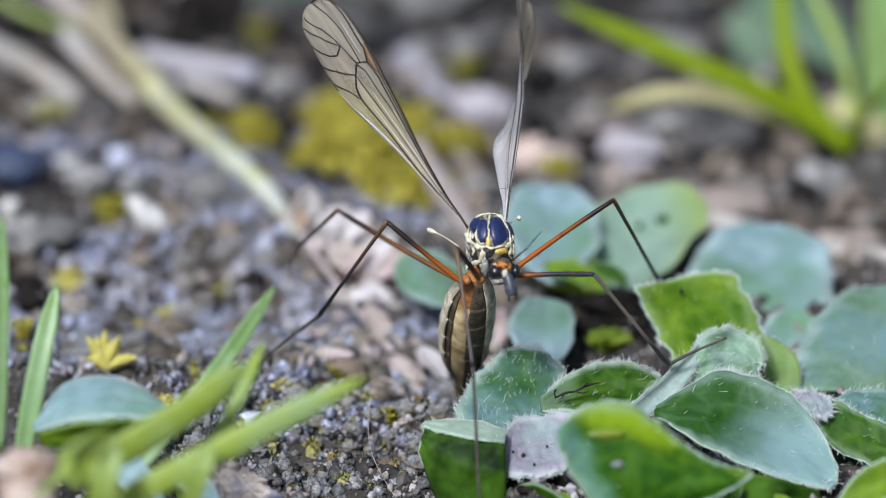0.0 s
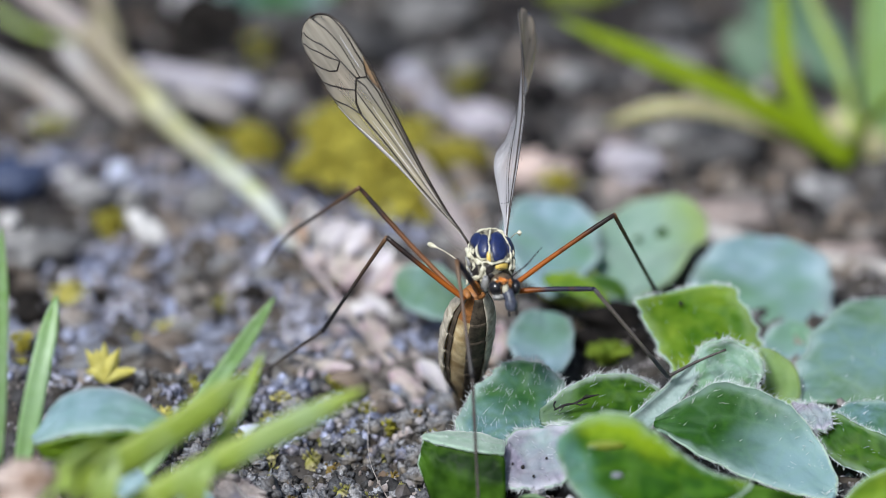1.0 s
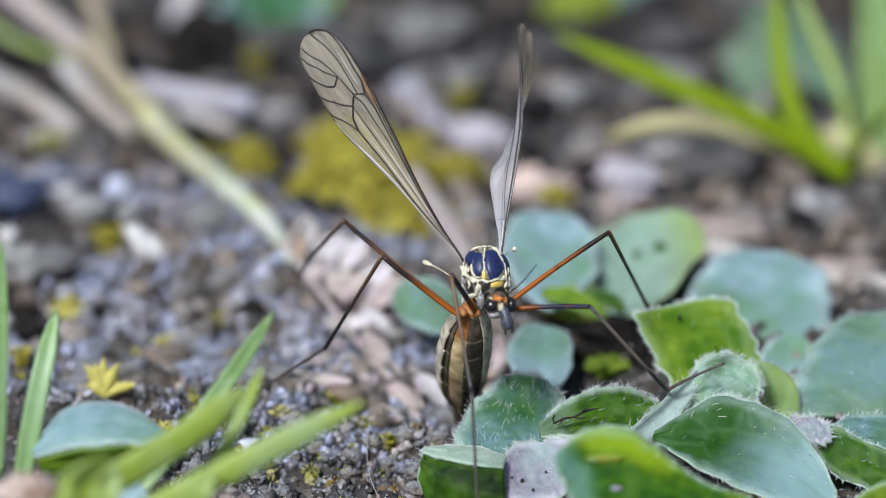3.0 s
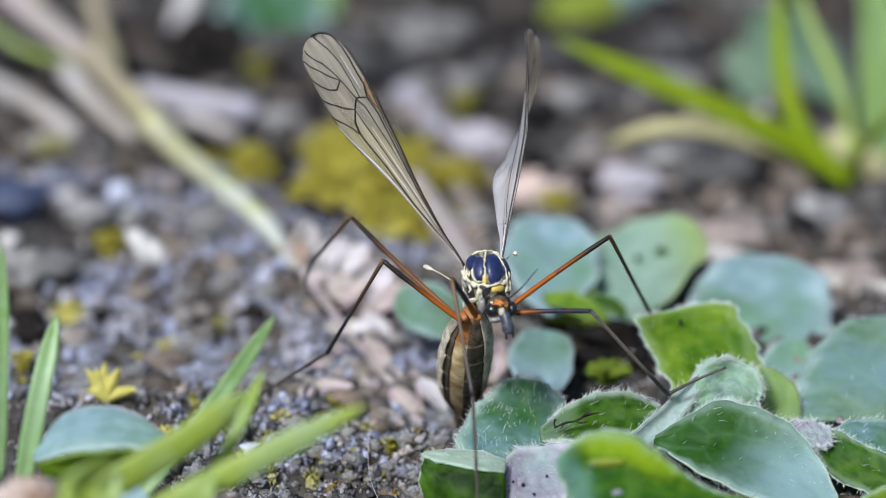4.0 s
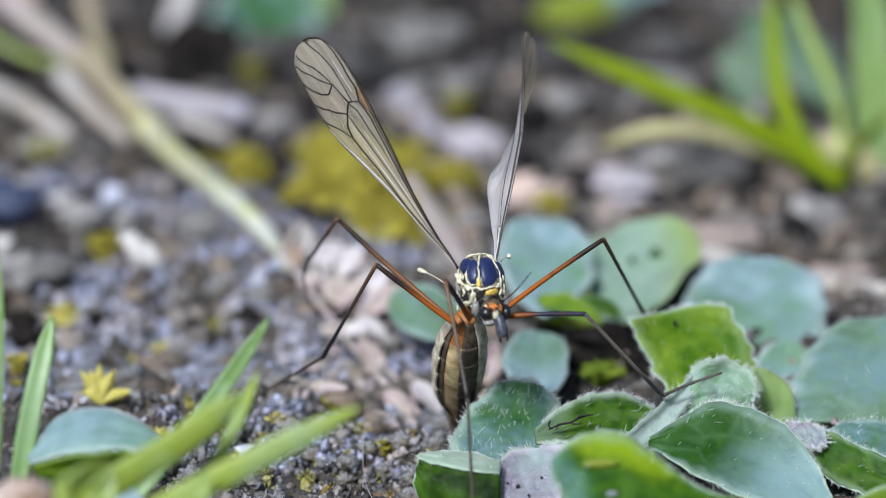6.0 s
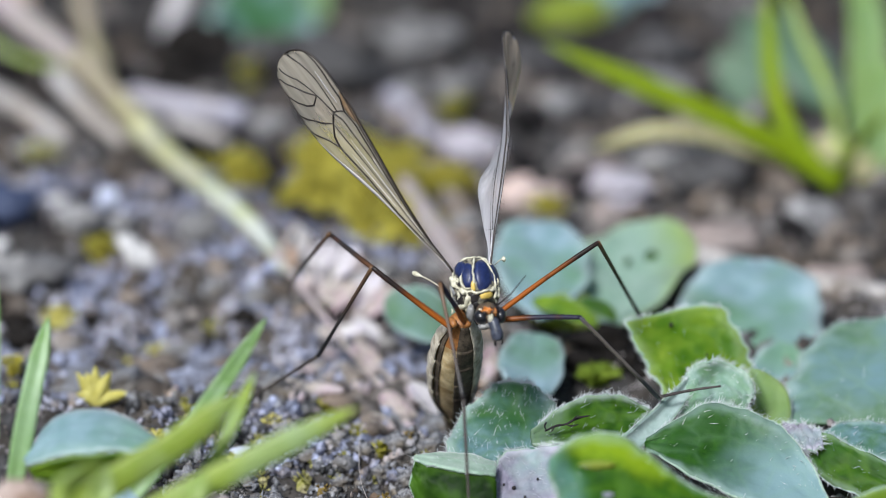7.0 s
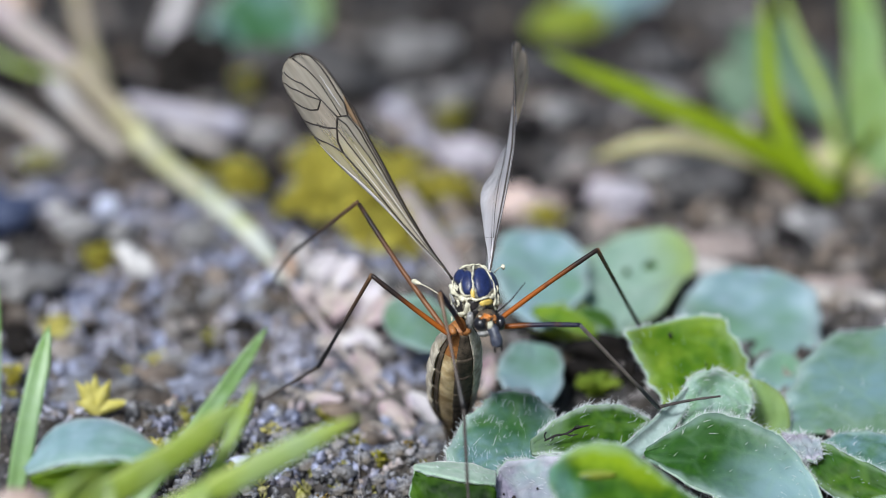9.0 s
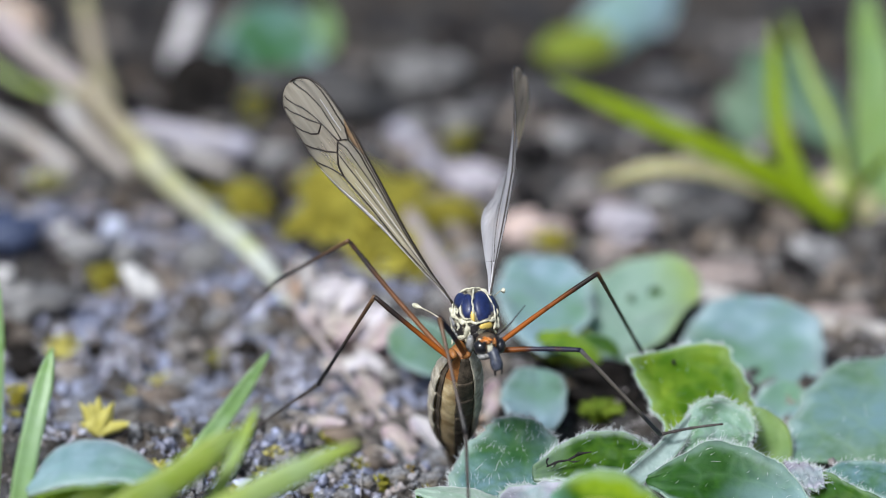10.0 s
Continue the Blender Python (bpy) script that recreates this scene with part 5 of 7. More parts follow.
cushion((-4.84, 40.57, 0.43), 3.2, 1.6, 260, 1)
cushion((-6.30, 40.49, 0.10), 2.4, 1.2, 180, 2)
cushion((-2.12, 36.30, -0.43), 2.6, 1.2, 180, 3)
cushion((-5.66, 47.53, 0.80), 2.8, 1.2, 160, 4)
cushion((-2.84, 41.76, 0.45), 2.6, 1.5, 180, 5)
cushion((0.89, 44.07, -0.03), 1.5, 1.0, 90, 6)
cushion((-11.54, 44.00, 1.45), 1.2, 1.2, 90, 7)
cushion((-14.20, 48.00, 1.59), 0.8, 0.8, 50, 8, MOSS_OLIVE)
cushion((-11.60, 66.61, 0.96), 1.05, 0.8, 50, 9, MOSS_OLIVE)
cushion((1.68, 60.00, 0.59), 1.0, 0.6, 40, 10, MOSS_OLIVE)
cushion((8.59, 6.78, 0.21), 0.75, 0.25, 60, 11, MOSS_LIME)
cushion((8.06, 23.76, -0.71), 1.6, 0.9, 90, 12, MOSS_LIME)
cushion((-1.36, 50.77, -0.09), 1.2, 0.7, 60, 13)
cushion((6.75, 39.89, -0.42), 1.0, 0.7, 50, 14)
cushion((-23.90, 49.00, 0.78), 0.8, 0.5, 36, 15, MOSS_SHOOT)
cushion((-18.91, 28.91, 0.56), 0.7, 0.5, 36, 16)
cushion((6.78, 23.07, -0.75), 1.3, 0.7, 70, 17, MOSS_LIME)
cushion((9.04, 20.67, -0.89), 1.2, 0.6, 60, 18, MOSS_LIME)
cushion((5.16, 21.29, 0.32), 0.9, 0.6, 50, 19, MOSS_LIME)
for at, r, h, n, seed in (((-20.32, 19.01, -0.36), 0.9, 0.6, 24, 21), ((-14.70, 15.22, -1.08), 0.6, 0.4, 16, 24), ((-21.68, 4.79, 0.02), 0.6, 0.5, 16, 25), ((-5.58, 3.45, -0.30), 0.7, 0.4, 22, 26),
                          ((-13.35, 12.90, -1.44), 0.5, 0.3, 12, 29), ((-16.51, 14.84, -1.76), 0.6, 0.35, 14, 30), ((-4.07, -0.66, -0.30), 0.45, 0.3, 12, 31), ((-2.68, -3.50, -0.20), 0.4, 0.3, 10, 32),
                          ((-13.76, -3.38, 0.41), 0.5, 0.3, 12, 33), ((-11.74, 17.03, -0.22), 0.5, 0.3, 12, 35), ((-7.99, -1.21, 0.54), 0.3, 0.2, 8, 36)):
    moss_tuft("moss_tuft", at, r, h, n, "tiny tuft of yellow-green moss", MOSS_STAR if seed % 3 == 0 else MOSS_OLIVE, 0.5, seed)
for at, r, h, n, seed in (((-6.41, -5.62, -1.33), 0.36, 0.75, 14, 22), ((-6.48, -9.66, -1.37), 0.14, 0.45, 5, 23), ((-4.87, -5.37, -1.01), 0.2, 0.25, 6, 27), ((-6.19, -5.69, -1.48), 0.3, 0.3, 10, 28), ((-8.36, -6.61, -1.24), 0.25, 0.3, 7, 34),
                          ((-2.88, -4.92, -1.35), 0.14, 0.2, 4, 37), ((-5.82, -3.71, -0.81), 0.3, 0.2, 8, 38), ((-2.11, -9.56, -1.12), 0.14, 0.15, 4, 39), ((-8.39, -5.68, -0.84), 0.3, 0.3, 8, 40)):
    moss_tuft("moss_shoot", at, r, h, n, "small upright pale yellow-green moss shoot", MOSS_SHOOT, 0.34, seed, open_=0.42)


for k, (x_, y_, r_) in enumerate(((-15.92, 8.00, 0.35), (-14.48, 8.50, 0.45), (-13.58, 6.20, 0.40), (-21.64, 5.80, 0.50), (-22.07, 11.70, 0.60), (-18.93, 4.80, 0.30), (-10.43, 7.50, 0.40))):
    moss_tuft("moss_tuft", (x_, y_, 0), r_, r_ * 0.9, 16, "small golden brown tuft of moss", (MOSS_BROWN, MOSS)[k % 2], 0.45, 260 + k)
rnd_moss = random.Random(41)
for k in range(34):
    x_, y_ = -13 + 12.5 * rnd_moss.random(), -14 + 17 * rnd_moss.random()
    moss_tuft("moss_shoot", (x_, y_, 0), 0.12 + 0.22 * rnd_moss.random(), 0.12 + 0.30 * rnd_moss.random(), 4 + int(7 * rnd_moss.random()), "small brownish yellow moss shoot between soil crumbs",
              (MOSS_OLIVE, MOSS_SHOOT, MOSS_BROWN)[k % 3], 0.28, 200 + k, open_=0.55)


def moss_star(at):
    """A single rosette of pointed yellow-green leaves."""
    x, y, _ = at
    star = empty("moss_rosette", (x, y, ground_z(x, y)), "star-shaped yellow-green moss rosette", "moss")
    for k, (a, up, ln) in enumerate(((165, 62, 1.8), (135, 72, 1.7), (85, 82, 1.9), (48, 58, 2.0), (12, 22, 1.7), (205, 35, 1.1))):
        d = V3((math.cos(radians(a)) * math.cos(radians(up)), -abs(math.sin(radians(a))) * 0.4 * math.cos(radians(up)), math.sin(radians(up))))
        b = V3((x, y, ground_z(x, y) + 0.15))
        leaf(star, b, b + d * ln * 0.5 + V3((0, 0, 0.1)), b + d * ln * 1.15, 0.36, d.cross(V3((0, 1, 0.2))), MOSS_STAR, cup=0.5, wave=0.02, widest=0.8, blunt=0.9, thick=0.05, seed=k)


moss_star((-17.04, 1.78, 0.42))


def husk(at, length, width, turn, rise, mat, label, seed):
    """A dry boat-shaped bract with an open mouth."""
    rows_, cols = 14, 15
    grid = []
    for i in range(rows_ + 1):
        s = i / rows_
        w = 0.8 * width * max(0.04, math.sin(math.pi * min(1, (s * 0.97 + 0.02) ** 0.75)) ** 0.85)
        row = []
        for j in range(cols):
            a = radians(-158 + 316 * j / (cols - 1))
            row.append(V3((length * (s - 0.5), w * math.sin(a), -w * 0.8 * math.cos(a) + 0.16 * width * noise.noise(V3((s * 4, a * 1.5, seed))))))
        grid.append(row)
    v, f, _ = sheet(grid, 0.07)
    m = Euler((radians(seed * 77 % 120 - 60), radians(-rise), radians(turn))).to_matrix()
    x, y = at[0], at[1]
    v = [V3((p.x * 1.15, p.y * 0.88, p.z * 0.88)) for p in v]
    ob = build("seed_husk", [m @ p for p in v], f, mat, at=(x, y, max(at[2], ground_z(x, y) + width * 0.5)), label=label)
    return tagged(ob, category="husk", group="fallen husks")


PINK_HUSK = "dry whitish pink seed husk on the soil"
husk((-7.61, 22.68, 2.96), 2.3, 1.0, 80, 50, HUSK_ORANGE, PINK_HUSK, 1)
husk((-6.19, 21.76, 2.26), 2.4, 1.0, 150, 20, HUSK, PINK_HUSK, 2)
husk((-4.43, 19.00, 1.73), 3.0, 1.2, 40, 10, HUSK, PINK_HUSK, 3)
husk((-5.66, 19.01, 1.41), 2.8, 1.1, 120, 25, HUSK, PINK_HUSK, 4)
husk((-3.62, 16.40, 0.94), 2.8, 1.1, -30, 10, HUSK, PINK_HUSK, 5)
husk((-2.89, 18.71, 1.34), 2.8, 1.1, 20, 10, HUSK, PINK_HUSK, 6)
husk((-4.84, 16.03, 0.10), 2.8, 0.8, 5, 5, HUSK, PINK_HUSK, 7)
husk((-3.32, 10.38, 0.02), 2.8, 1.0, -60, -20, HUSK, PINK_HUSK, 8)
husk((-2.47, 8.47, -0.44), 1.9, 0.7, -55, -15, HUSK, PINK_HUSK, 9)
husk((-0.65, 7.54, -0.91), 2.0, 0.7, -50, -20, HUSK, PINK_HUSK, 10)
husk((-1.72, 6.25, -0.94), 2.1, 0.7, -40, -20, HUSK, PINK_HUSK, 11)
husk((-2.70, 3.07, -0.93), 1.6, 0.6, -30, -10, HUSK, PINK_HUSK, 12)
husk((2.76, 8.35, 0.37), 2.3, 0.9, 70, 40, HUSK, PINK_HUSK, 13)
husk((2.46, 7.40, -0.55), 2.2, 0.8, 30, 5, HUSK_ORANGE, PINK_HUSK, 14)
husk((-6.67, 10.85, -0.45), 2.0, 0.6, 30, 5, HUSK, PINK_HUSK, 15)
husk((-5.60, 4.26, 0.50), 2.0, 0.7, -20, 5, HUSK, PINK_HUSK, 16)
husk((-4.17, 4.88, -0.62), 1.6, 0.6, 50, 5, HUSK, PINK_HUSK, 17)
husk((-6.88, 3.54, 0.44), 1.5, 0.6, 80, 5, HUSK, PINK_HUSK, 18)
husk((10.23, 9.51, 0.46), 2.2, 0.8, 20, 5, HUSK, PINK_HUSK, 19)
husk((1.32, 29.75, 0.98), 2.2, 0.9, 20, 40, HUSK_ORANGE, PINK_HUSK, 20)
husk((-1.42, 4.50, -1.41), 1.3, 0.5, -60, 5, HUSK, PINK_HUSK, 21)
husk((10.15, 21.30, -0.27), 1.8, 0.8, 20, 5, HUSK, PINK_HUSK, 22)
husk((-4.20, 23.65, 1.46), 2.6, 1.0, 100, 10, HUSK, PINK_HUSK, 23)
husk((-5.59, 15.37, -0.97), 2.2, 0.6, -70, 10, HUSK, PINK_HUSK, 24)
husk((-4.85, 17.05, 1.37), 3.0, 1.0, 10, 15, HUSK, PINK_HUSK, 25)
husk((-2.56, 16.36, 0.63), 2.2, 0.9, 60, 15, HUSK, PINK_HUSK, 26)
husk((-6.43, 19.28, 1.97), 2.2, 0.9, 30, 15, HUSK, PINK_HUSK, 27)
husk((-7.61, 4.22, 0.81), 1.8, 0.6, 10, 5, HUSK, PINK_HUSK, 28)
husk((-3.78, 7.27, -0.20), 1.8, 0.7, 100, 5, HUSK, PINK_HUSK, 29)
husk((-5.15, 9.64, -0.36), 2.0, 0.6, 60, 5, HUSK, PINK_HUSK, 30)
husk((-16.97, 11.19, -0.87), 1.3, 0.6, 20, 5, HUSK_ORANGE, PINK_HUSK, 31)
husk((-13.34, 3.49, 0.75), 1.2, 0.5, 70, 5, HUSK_ORANGE, PINK_HUSK, 32)
husk((-3.38, 13.80, 0.01), 3.0, 1.1, -65, -35, HUSK, PINK_HUSK, 33)
husk((-1.44, 7.69, -0.65), 2.2, 0.9, -75, -25, HUSK, PINK_HUSK, 34)
husk((-3.69, 1.68, -0.75), 1.4, 0.5, 20, 5, HUSK, PINK_HUSK, 35)


def bract(base, tip, half, mat, seed):
    """An open, cupped husk scale, with the hollow towards the light."""
    b, t = V3(base), V3(tip)
    d = (t - b).normalized()
    side = d.cross(V3((0.3 * math.sin(seed * 2.3), -0.8, 0.9))).normalized()
    mid = (b + t) / 2 + side.cross(d) * half * 0.25 * math.cos(seed)
    ob = leaf(None, b, mid, t, half, side, mat, cup=0.55, wave=0.08, widest=0.85, blunt=0.62, stalk=0.25, thick=0.09, name="seed_husk", seed=seed,
              label={"orange_husk": "dry orange-brown seed husk on the soil", "white_husk": "bleached whitish open seed husk on the soil"}.get(mat.name, PINK_HUSK))
    tagged(ob, category="husk", group="fallen husks")


for seed_, (base_, tip_, half_, mat_) in enumerate((
        ((-7.60, 21.25, 2.44), (-7.37, 20.75, 4.72), 0.78, HUSK_WHITE),
        ((-7.81, 20.85, 2.05), (-7.59, 20.35, 3.55), 0.62, HUSK_ORANGE),
        ((-7.08, 21.65, 2.20), (-6.92, 21.15, 4.28), 0.60, HUSK_PINK),
        ((-6.78, 19.75, 2.37), (-5.03, 19.25, 3.98), 0.75, HUSK_WHITE),
        ((-5.35, 19.05, 2.19), (-3.91, 18.55, 3.86), 0.75, HUSK_WHITE),
        ((-4.39, 16.65, 1.37), (-2.61, 16.15, 3.23), 0.85, HUSK_WHITE),
        ((-5.61, 16.45, 1.09), (-3.88, 15.95, 2.60), 0.75, HUSK_PINK),
        ((-3.58, 15.45, 1.16), (-1.93, 14.95, 2.70), 0.75, HUSK_PINK),
        ((-5.84, 18.85, 1.54), (-6.67, 18.35, 3.17), 0.60, HUSK_WHITE),
        ((-5.40, 12.25, 0.91), (-3.47, 11.75, 1.68), 0.42, HUSK_WHITE),
        ((-4.15, 9.75, 1.32), (-2.22, 9.25, -1.27), 0.66, HUSK_PINK),
        ((-1.19, 5.75, 0.43), (0.20, 5.25, -1.24), 0.52, HUSK_WHITE),
        ((-2.65, 5.75, -0.11), (-1.31, 5.25, -1.54), 0.55, HUSK_PINK),
        ((-3.39, 4.25, -1.14), (-1.88, 3.75, -1.34), 0.40, HUSK_WHITE),
        ((-6.53, 7.25, -0.34), (-4.36, 6.75, -0.68), 0.34, HUSK_WHITE),
        ((3.10, 8.25, 1.70), (2.56, 7.75, -0.86), 0.62, HUSK_PINK),
        ((-4.22, 13.75, 1.44), (-2.72, 13.25, 0.33), 0.50, HUSK_WHITE),
        ((-5.19, 9.25, 0.36), (-4.15, 8.75, -0.26), 0.35, HUSK_WHITE))):
    bract(base_, tip_, half_, mat_, seed_ + 1)


def stalk(name, points, radii, mat, label, category, sides=10, group=""):
    line = curve(points, 8)
    n = len(line) - 1
    rr = [float(np.interp(i / n, np.linspace(0, 1, len(radii)), radii)) for i in range(n + 1)]
    o = line[0]
    v, f = tube([p - o for p in line], rr, sides)
    return tagged(build(name, v, f, mat, at=o, label=label), category=category, group=group)


stem = empty("plant_stem", (-13.44, 38.19, 1.97), "long pale yellow-green plant stem lying across the soil", "stem")


def stem_piece(name, points, radii, mat, label=""):
    line = curve(points, 8)
    n = len(line) - 1
    rr = [float(np.interp(i / n, np.linspace(0, 1, len(radii)), radii)) * (1 + 0.05 * math.sin(i * 1.7)) for i in range(n + 1)]
    build(name, *tube([p - stem.location / MM for p in line], rr, 14), mat, stem, label=label)


stem_piece("stem_section", [(-28.91, 66.00, 8.04), (-25.59, 62.00, 6.25), (-22.13, 57.00, 5.06)], (0.85, 0.9, 0.8), HUSK, "bleached lilac-white sheathed stem section")
stem_piece("node", [(-22.46, 57.20, 5.31), (-21.56, 56.40, 4.70)], (0.86, 0.84), FADED, "swollen brownish joint")
stem_piece("stem_section", [(-21.70, 56.40, 4.81), (-19.45, 51.60, 3.99), (-17.71, 49.10, 2.82)], (0.78, 0.75, 0.72), FADED, "faded brownish stem section")
stem_piece("node", [(-17.92, 49.20, 3.01), (-16.79, 47.60, 2.21)], (0.80, 0.80), STEM, "swollen pale joint")
stem_piece("stem_section", [(-16.98, 47.80, 2.34), (-14.98, 41.90, 2.35), (-13.03, 37.20, 2.20)], (0.72, 0.68, 0.64), STEM, "pale green stem section")
stem_piece("stem_section", [(-13.16, 37.30, 2.27), (-11.05, 31.50, 2.35), (-9.55, 27.50, 2.01), (-8.13, 19.62, 2.57)], (0.645, 0.6, 0.54, 0.36), STEM_WHITE, "whitish green stem section")
stalk("dry_stalk", [(-8.63, 20.00, 3.40), (-7.15, 16.50, 2.51), (-5.09, 12.00, 1.20), (-4.16, 9.50, 0.74)], (0.17, 0.18, 0.17, 0.12), HUSK, "thin bleached dry stalk on the soil", "stalk")
for pts, rad in ((((-29.01, 60.00, 2.80), (-25.56, 54.00, 2.83), (-22.41, 51.00, 1.70)), (0.75, 0.7, 0.5)), (((-16.21, 53.00, 2.32), (-14.34, 52.00, 1.91), (-12.61, 51.00, 1.44)), (0.45, 0.5, 0.4)),
                 (((14.86, 27.33, 0.86), (20.07, 24.67, 0.17), (25.48, 22.09, 0.14)), (0.7, 0.7, 0.5))):
    stalk("dry_straw", pts, rad, STRAW, "weathered greyish dry straw on the soil", "straw", group="dry straws")
stalk("dry_straw", [(-19.04, 57.00, 3.07), (-15.75, 55.50, 2.62), (-11.70, 54.50, 2.20)], (0.6, 0.85, 0.7), STRAW_LILAC, "lilac-grey weathered straw on the soil", "straw", group="dry straws")
stalk("dry_straw", [(-5.15, 70.00, 1.69), (-2.69, 66.00, 0.56), (0.07, 60.00, -0.57)], (0.75, 0.8, 0.6), STRAW_LILAC, "lilac-grey weathered straw on the soil", "straw", group="dry straws")
stalk("dry_straw", [(-2.28, 60.00, 0.94), (0.42, 55.00, 0.19), (2.89, 48.00, -0.20)], (0.7, 0.8, 0.6), STRAW_LILAC, "lilac-grey weathered straw on the soil", "straw", group="dry straws")
stalk("dry_straw", [(-1.88, 41.00, 1.71), (0.03, 33.51, 0.90), (1.81, 22.62, 1.12)], (0.6, 0.8, 0.55), HUSK, "bleached whitish dry straw on the soil", "straw", group="dry straws")
for at_, r_ in (((-5.67, 19.82, 2.13), 0.7), ((-6.94, 21.08, 2.56), 0.8), ((2.02, 36.55, 0.19), 1.0), ((-2.65, 24.72, 0.98), 0.9), ((0.19, 28.48, 0.18), 0.8)):
    stone("stone", at_, (r_, r_ * 0.8, r_ * 0.7), STONE_GREY, "light grey stone lying on soil", seed=int(r_ * 100) + int(at_[0]), group="stones on the soil")
stalk("dry_straw", [(-16.82, 84.00, 4.78), (-17.74, 80.00, 2.10), (-18.07, 76.00, 0.67)], (0.8, 0.85, 0.75), HUSK_WHITE, "bleached whitish dry straw on the soil", "straw", group="dry straws")
blade(tagged(empty("grass_leaf", (-25.79, 59.00, 1.40), "bright green grass leaf beside a pale stem", "grass")), [(-29.60, 61.00, 7.40), (-28.36, 60.00, 6.07), (-25.79, 59.00, 4.82), (-22.66, 58.00, 4.60)], 0.24, GRASS, (0.3, 0.3, 0.9))
stalk("dry_straw", [(-23.57, 55.00, 4.83), (-21.50, 52.00, 3.39), (-18.80, 48.50, 1.98)], (0.6, 0.65, 0.5), STRAW, "pinkish dry straw lying beside a stem", "straw", group="dry straws")
stalk("dry_straw", [(-23.60, 72.00, 7.84), (-22.37, 66.00, 5.38), (-20.93, 60.00, 3.81)], (0.55, 0.6, 0.5), FADED, "greyish brown dry straw leaning over the soil", "straw", group="dry straws")
stalk("dry_straw", [(-29.74, 74.00, 6.94), (-28.03, 72.00, 6.62), (-26.54, 72.00, 5.86)], (0.9, 1.1, 0.8), HUSK_ORANGE, "orange-brown dry straw end", "straw", group="dry straws")
stalk("root_hair", [(-3.56, -2.08, 0.84), (-3.65, -5.09, 0.27), (-3.51, -8.57, 0.20), (-3.07, -10.92, -0.11), (-2.11, -12.35, -1.29)], (0.022, 0.022, 0.022, 0.02, 0.02), STRAW, "thin curved pale root fibre on the soil", "root", 5)
twig = empty("twig", (5.35, -8.55, 2.50), "tiny dark branched twig caught on a leaf", "twig")
for pts_, rad_ in (([(5.33, -8.70, 2.68), (5.88, -8.50, 2.88), (6.37, -8.40, 2.94), (6.92, -8.20, 3.17), (7.52, -8.10, 3.26)], [0.031, 0.068, 0.050, 0.074, 0.025]),
                   ([(5.42, -8.72, 2.74), (5.33, -8.78, 2.96), (5.40, -8.80, 3.16)], [0.037, 0.031, 0.050]), ([(6.30, -8.45, 2.96), (6.62, -8.55, 2.90), (6.95, -8.60, 2.98)], [0.031, 0.043, 0.019]),
                   ([(6.70, -8.30, 3.10), (6.82, -8.40, 3.30), (7.00, -8.42, 3.38)], [0.031, 0.025, 0.012]), ([(5.80, -8.55, 2.86), (5.72, -8.70, 2.74), (5.55, -8.80, 2.64)], [0.037, 0.031, 0.012])):
    line_ = curve(pts_, 6)
    v_, f_ = tube([p - twig.location / MM for p in line_], [float(np.interp(i / (len(line_) - 1), np.linspace(0, 1, len(rad_)), rad_)) * (1 + 0.3 * noise.noise(p * 9)) for i, p in enumerate(line_)], 7)
    build("shoot", v_, f_, TWIG, twig)
dry = empty("dry_leaf", (-9.93, -13.53, 0.00), "curled brown dead leaf on the soil", "leaf")
folded_leaf(dry, [(-11.60, -15.00, -0.90), (-11.35, -14.80, 0.70), (-10.70, -14.60, 1.46), (-9.86, -14.40, 1.56)], [(-10.20, -15.40, -0.90), (-9.97, -15.20, 0.50), (-9.72, -14.80, 1.05), (-9.39, -14.50, 1.31)],
            [(-6.70, -15.00, -1.00), (-7.65, -14.80, 0.05), (-8.35, -14.60, 0.62), (-9.07, -14.40, 1.22)], LEAF_DRY, 0, "crumpled lilac-brown leaf blade", 51, 0.4)
for pts_ in ([(-10.30, -15.50, -0.80), (-10.25, -15.40, 0.40), (-10.70, -15.00, 1.30)], [(-7.90, -15.20, -0.60), (-9.10, -15.20, 0.55), (-9.75, -14.90, 1.30)]):
    v_, f_ = tube([p - dry.location / MM for p in curve(pts_, 6)], [0.05] * len(curve(pts_, 6)), 6)
    build("rib", v_, f_, STRAW, dry, label="pale raised leaf rib")
bud = empty("dry_bud", (-17.81, -30.00, 6.85), "pale brown dry bud stub among grass", "bud")
v_, f_ = ball((1.4, 1.2, 0.75), 20, 14, 0.4, 2.2, 61)
build("bud_scale", v_, f_, BUD, bud)
v_, f_ = tube([(0, 0, -6), (0.2, 0, -3), (0, 0, 0)], [1.0, 1.15, 1.25], 12)
build("stalk", v_, f_, BUD, bud)


def clod(at, r, seed):
    """A crumbly lump of soil."""
    x, y = at[0], at[1]
    v, f = ball((r, r * 0.9, r * 0.7), 26, 18, 0.55, 2.6, seed)
    ob = build("soil_clod", v, f, CRUMB_NEAR, at=(x, y, ground_z(x, y) + r * 0.2), label="crumbly brown clod of soil")
    tagged(ob, category="clod", group="soil clods")


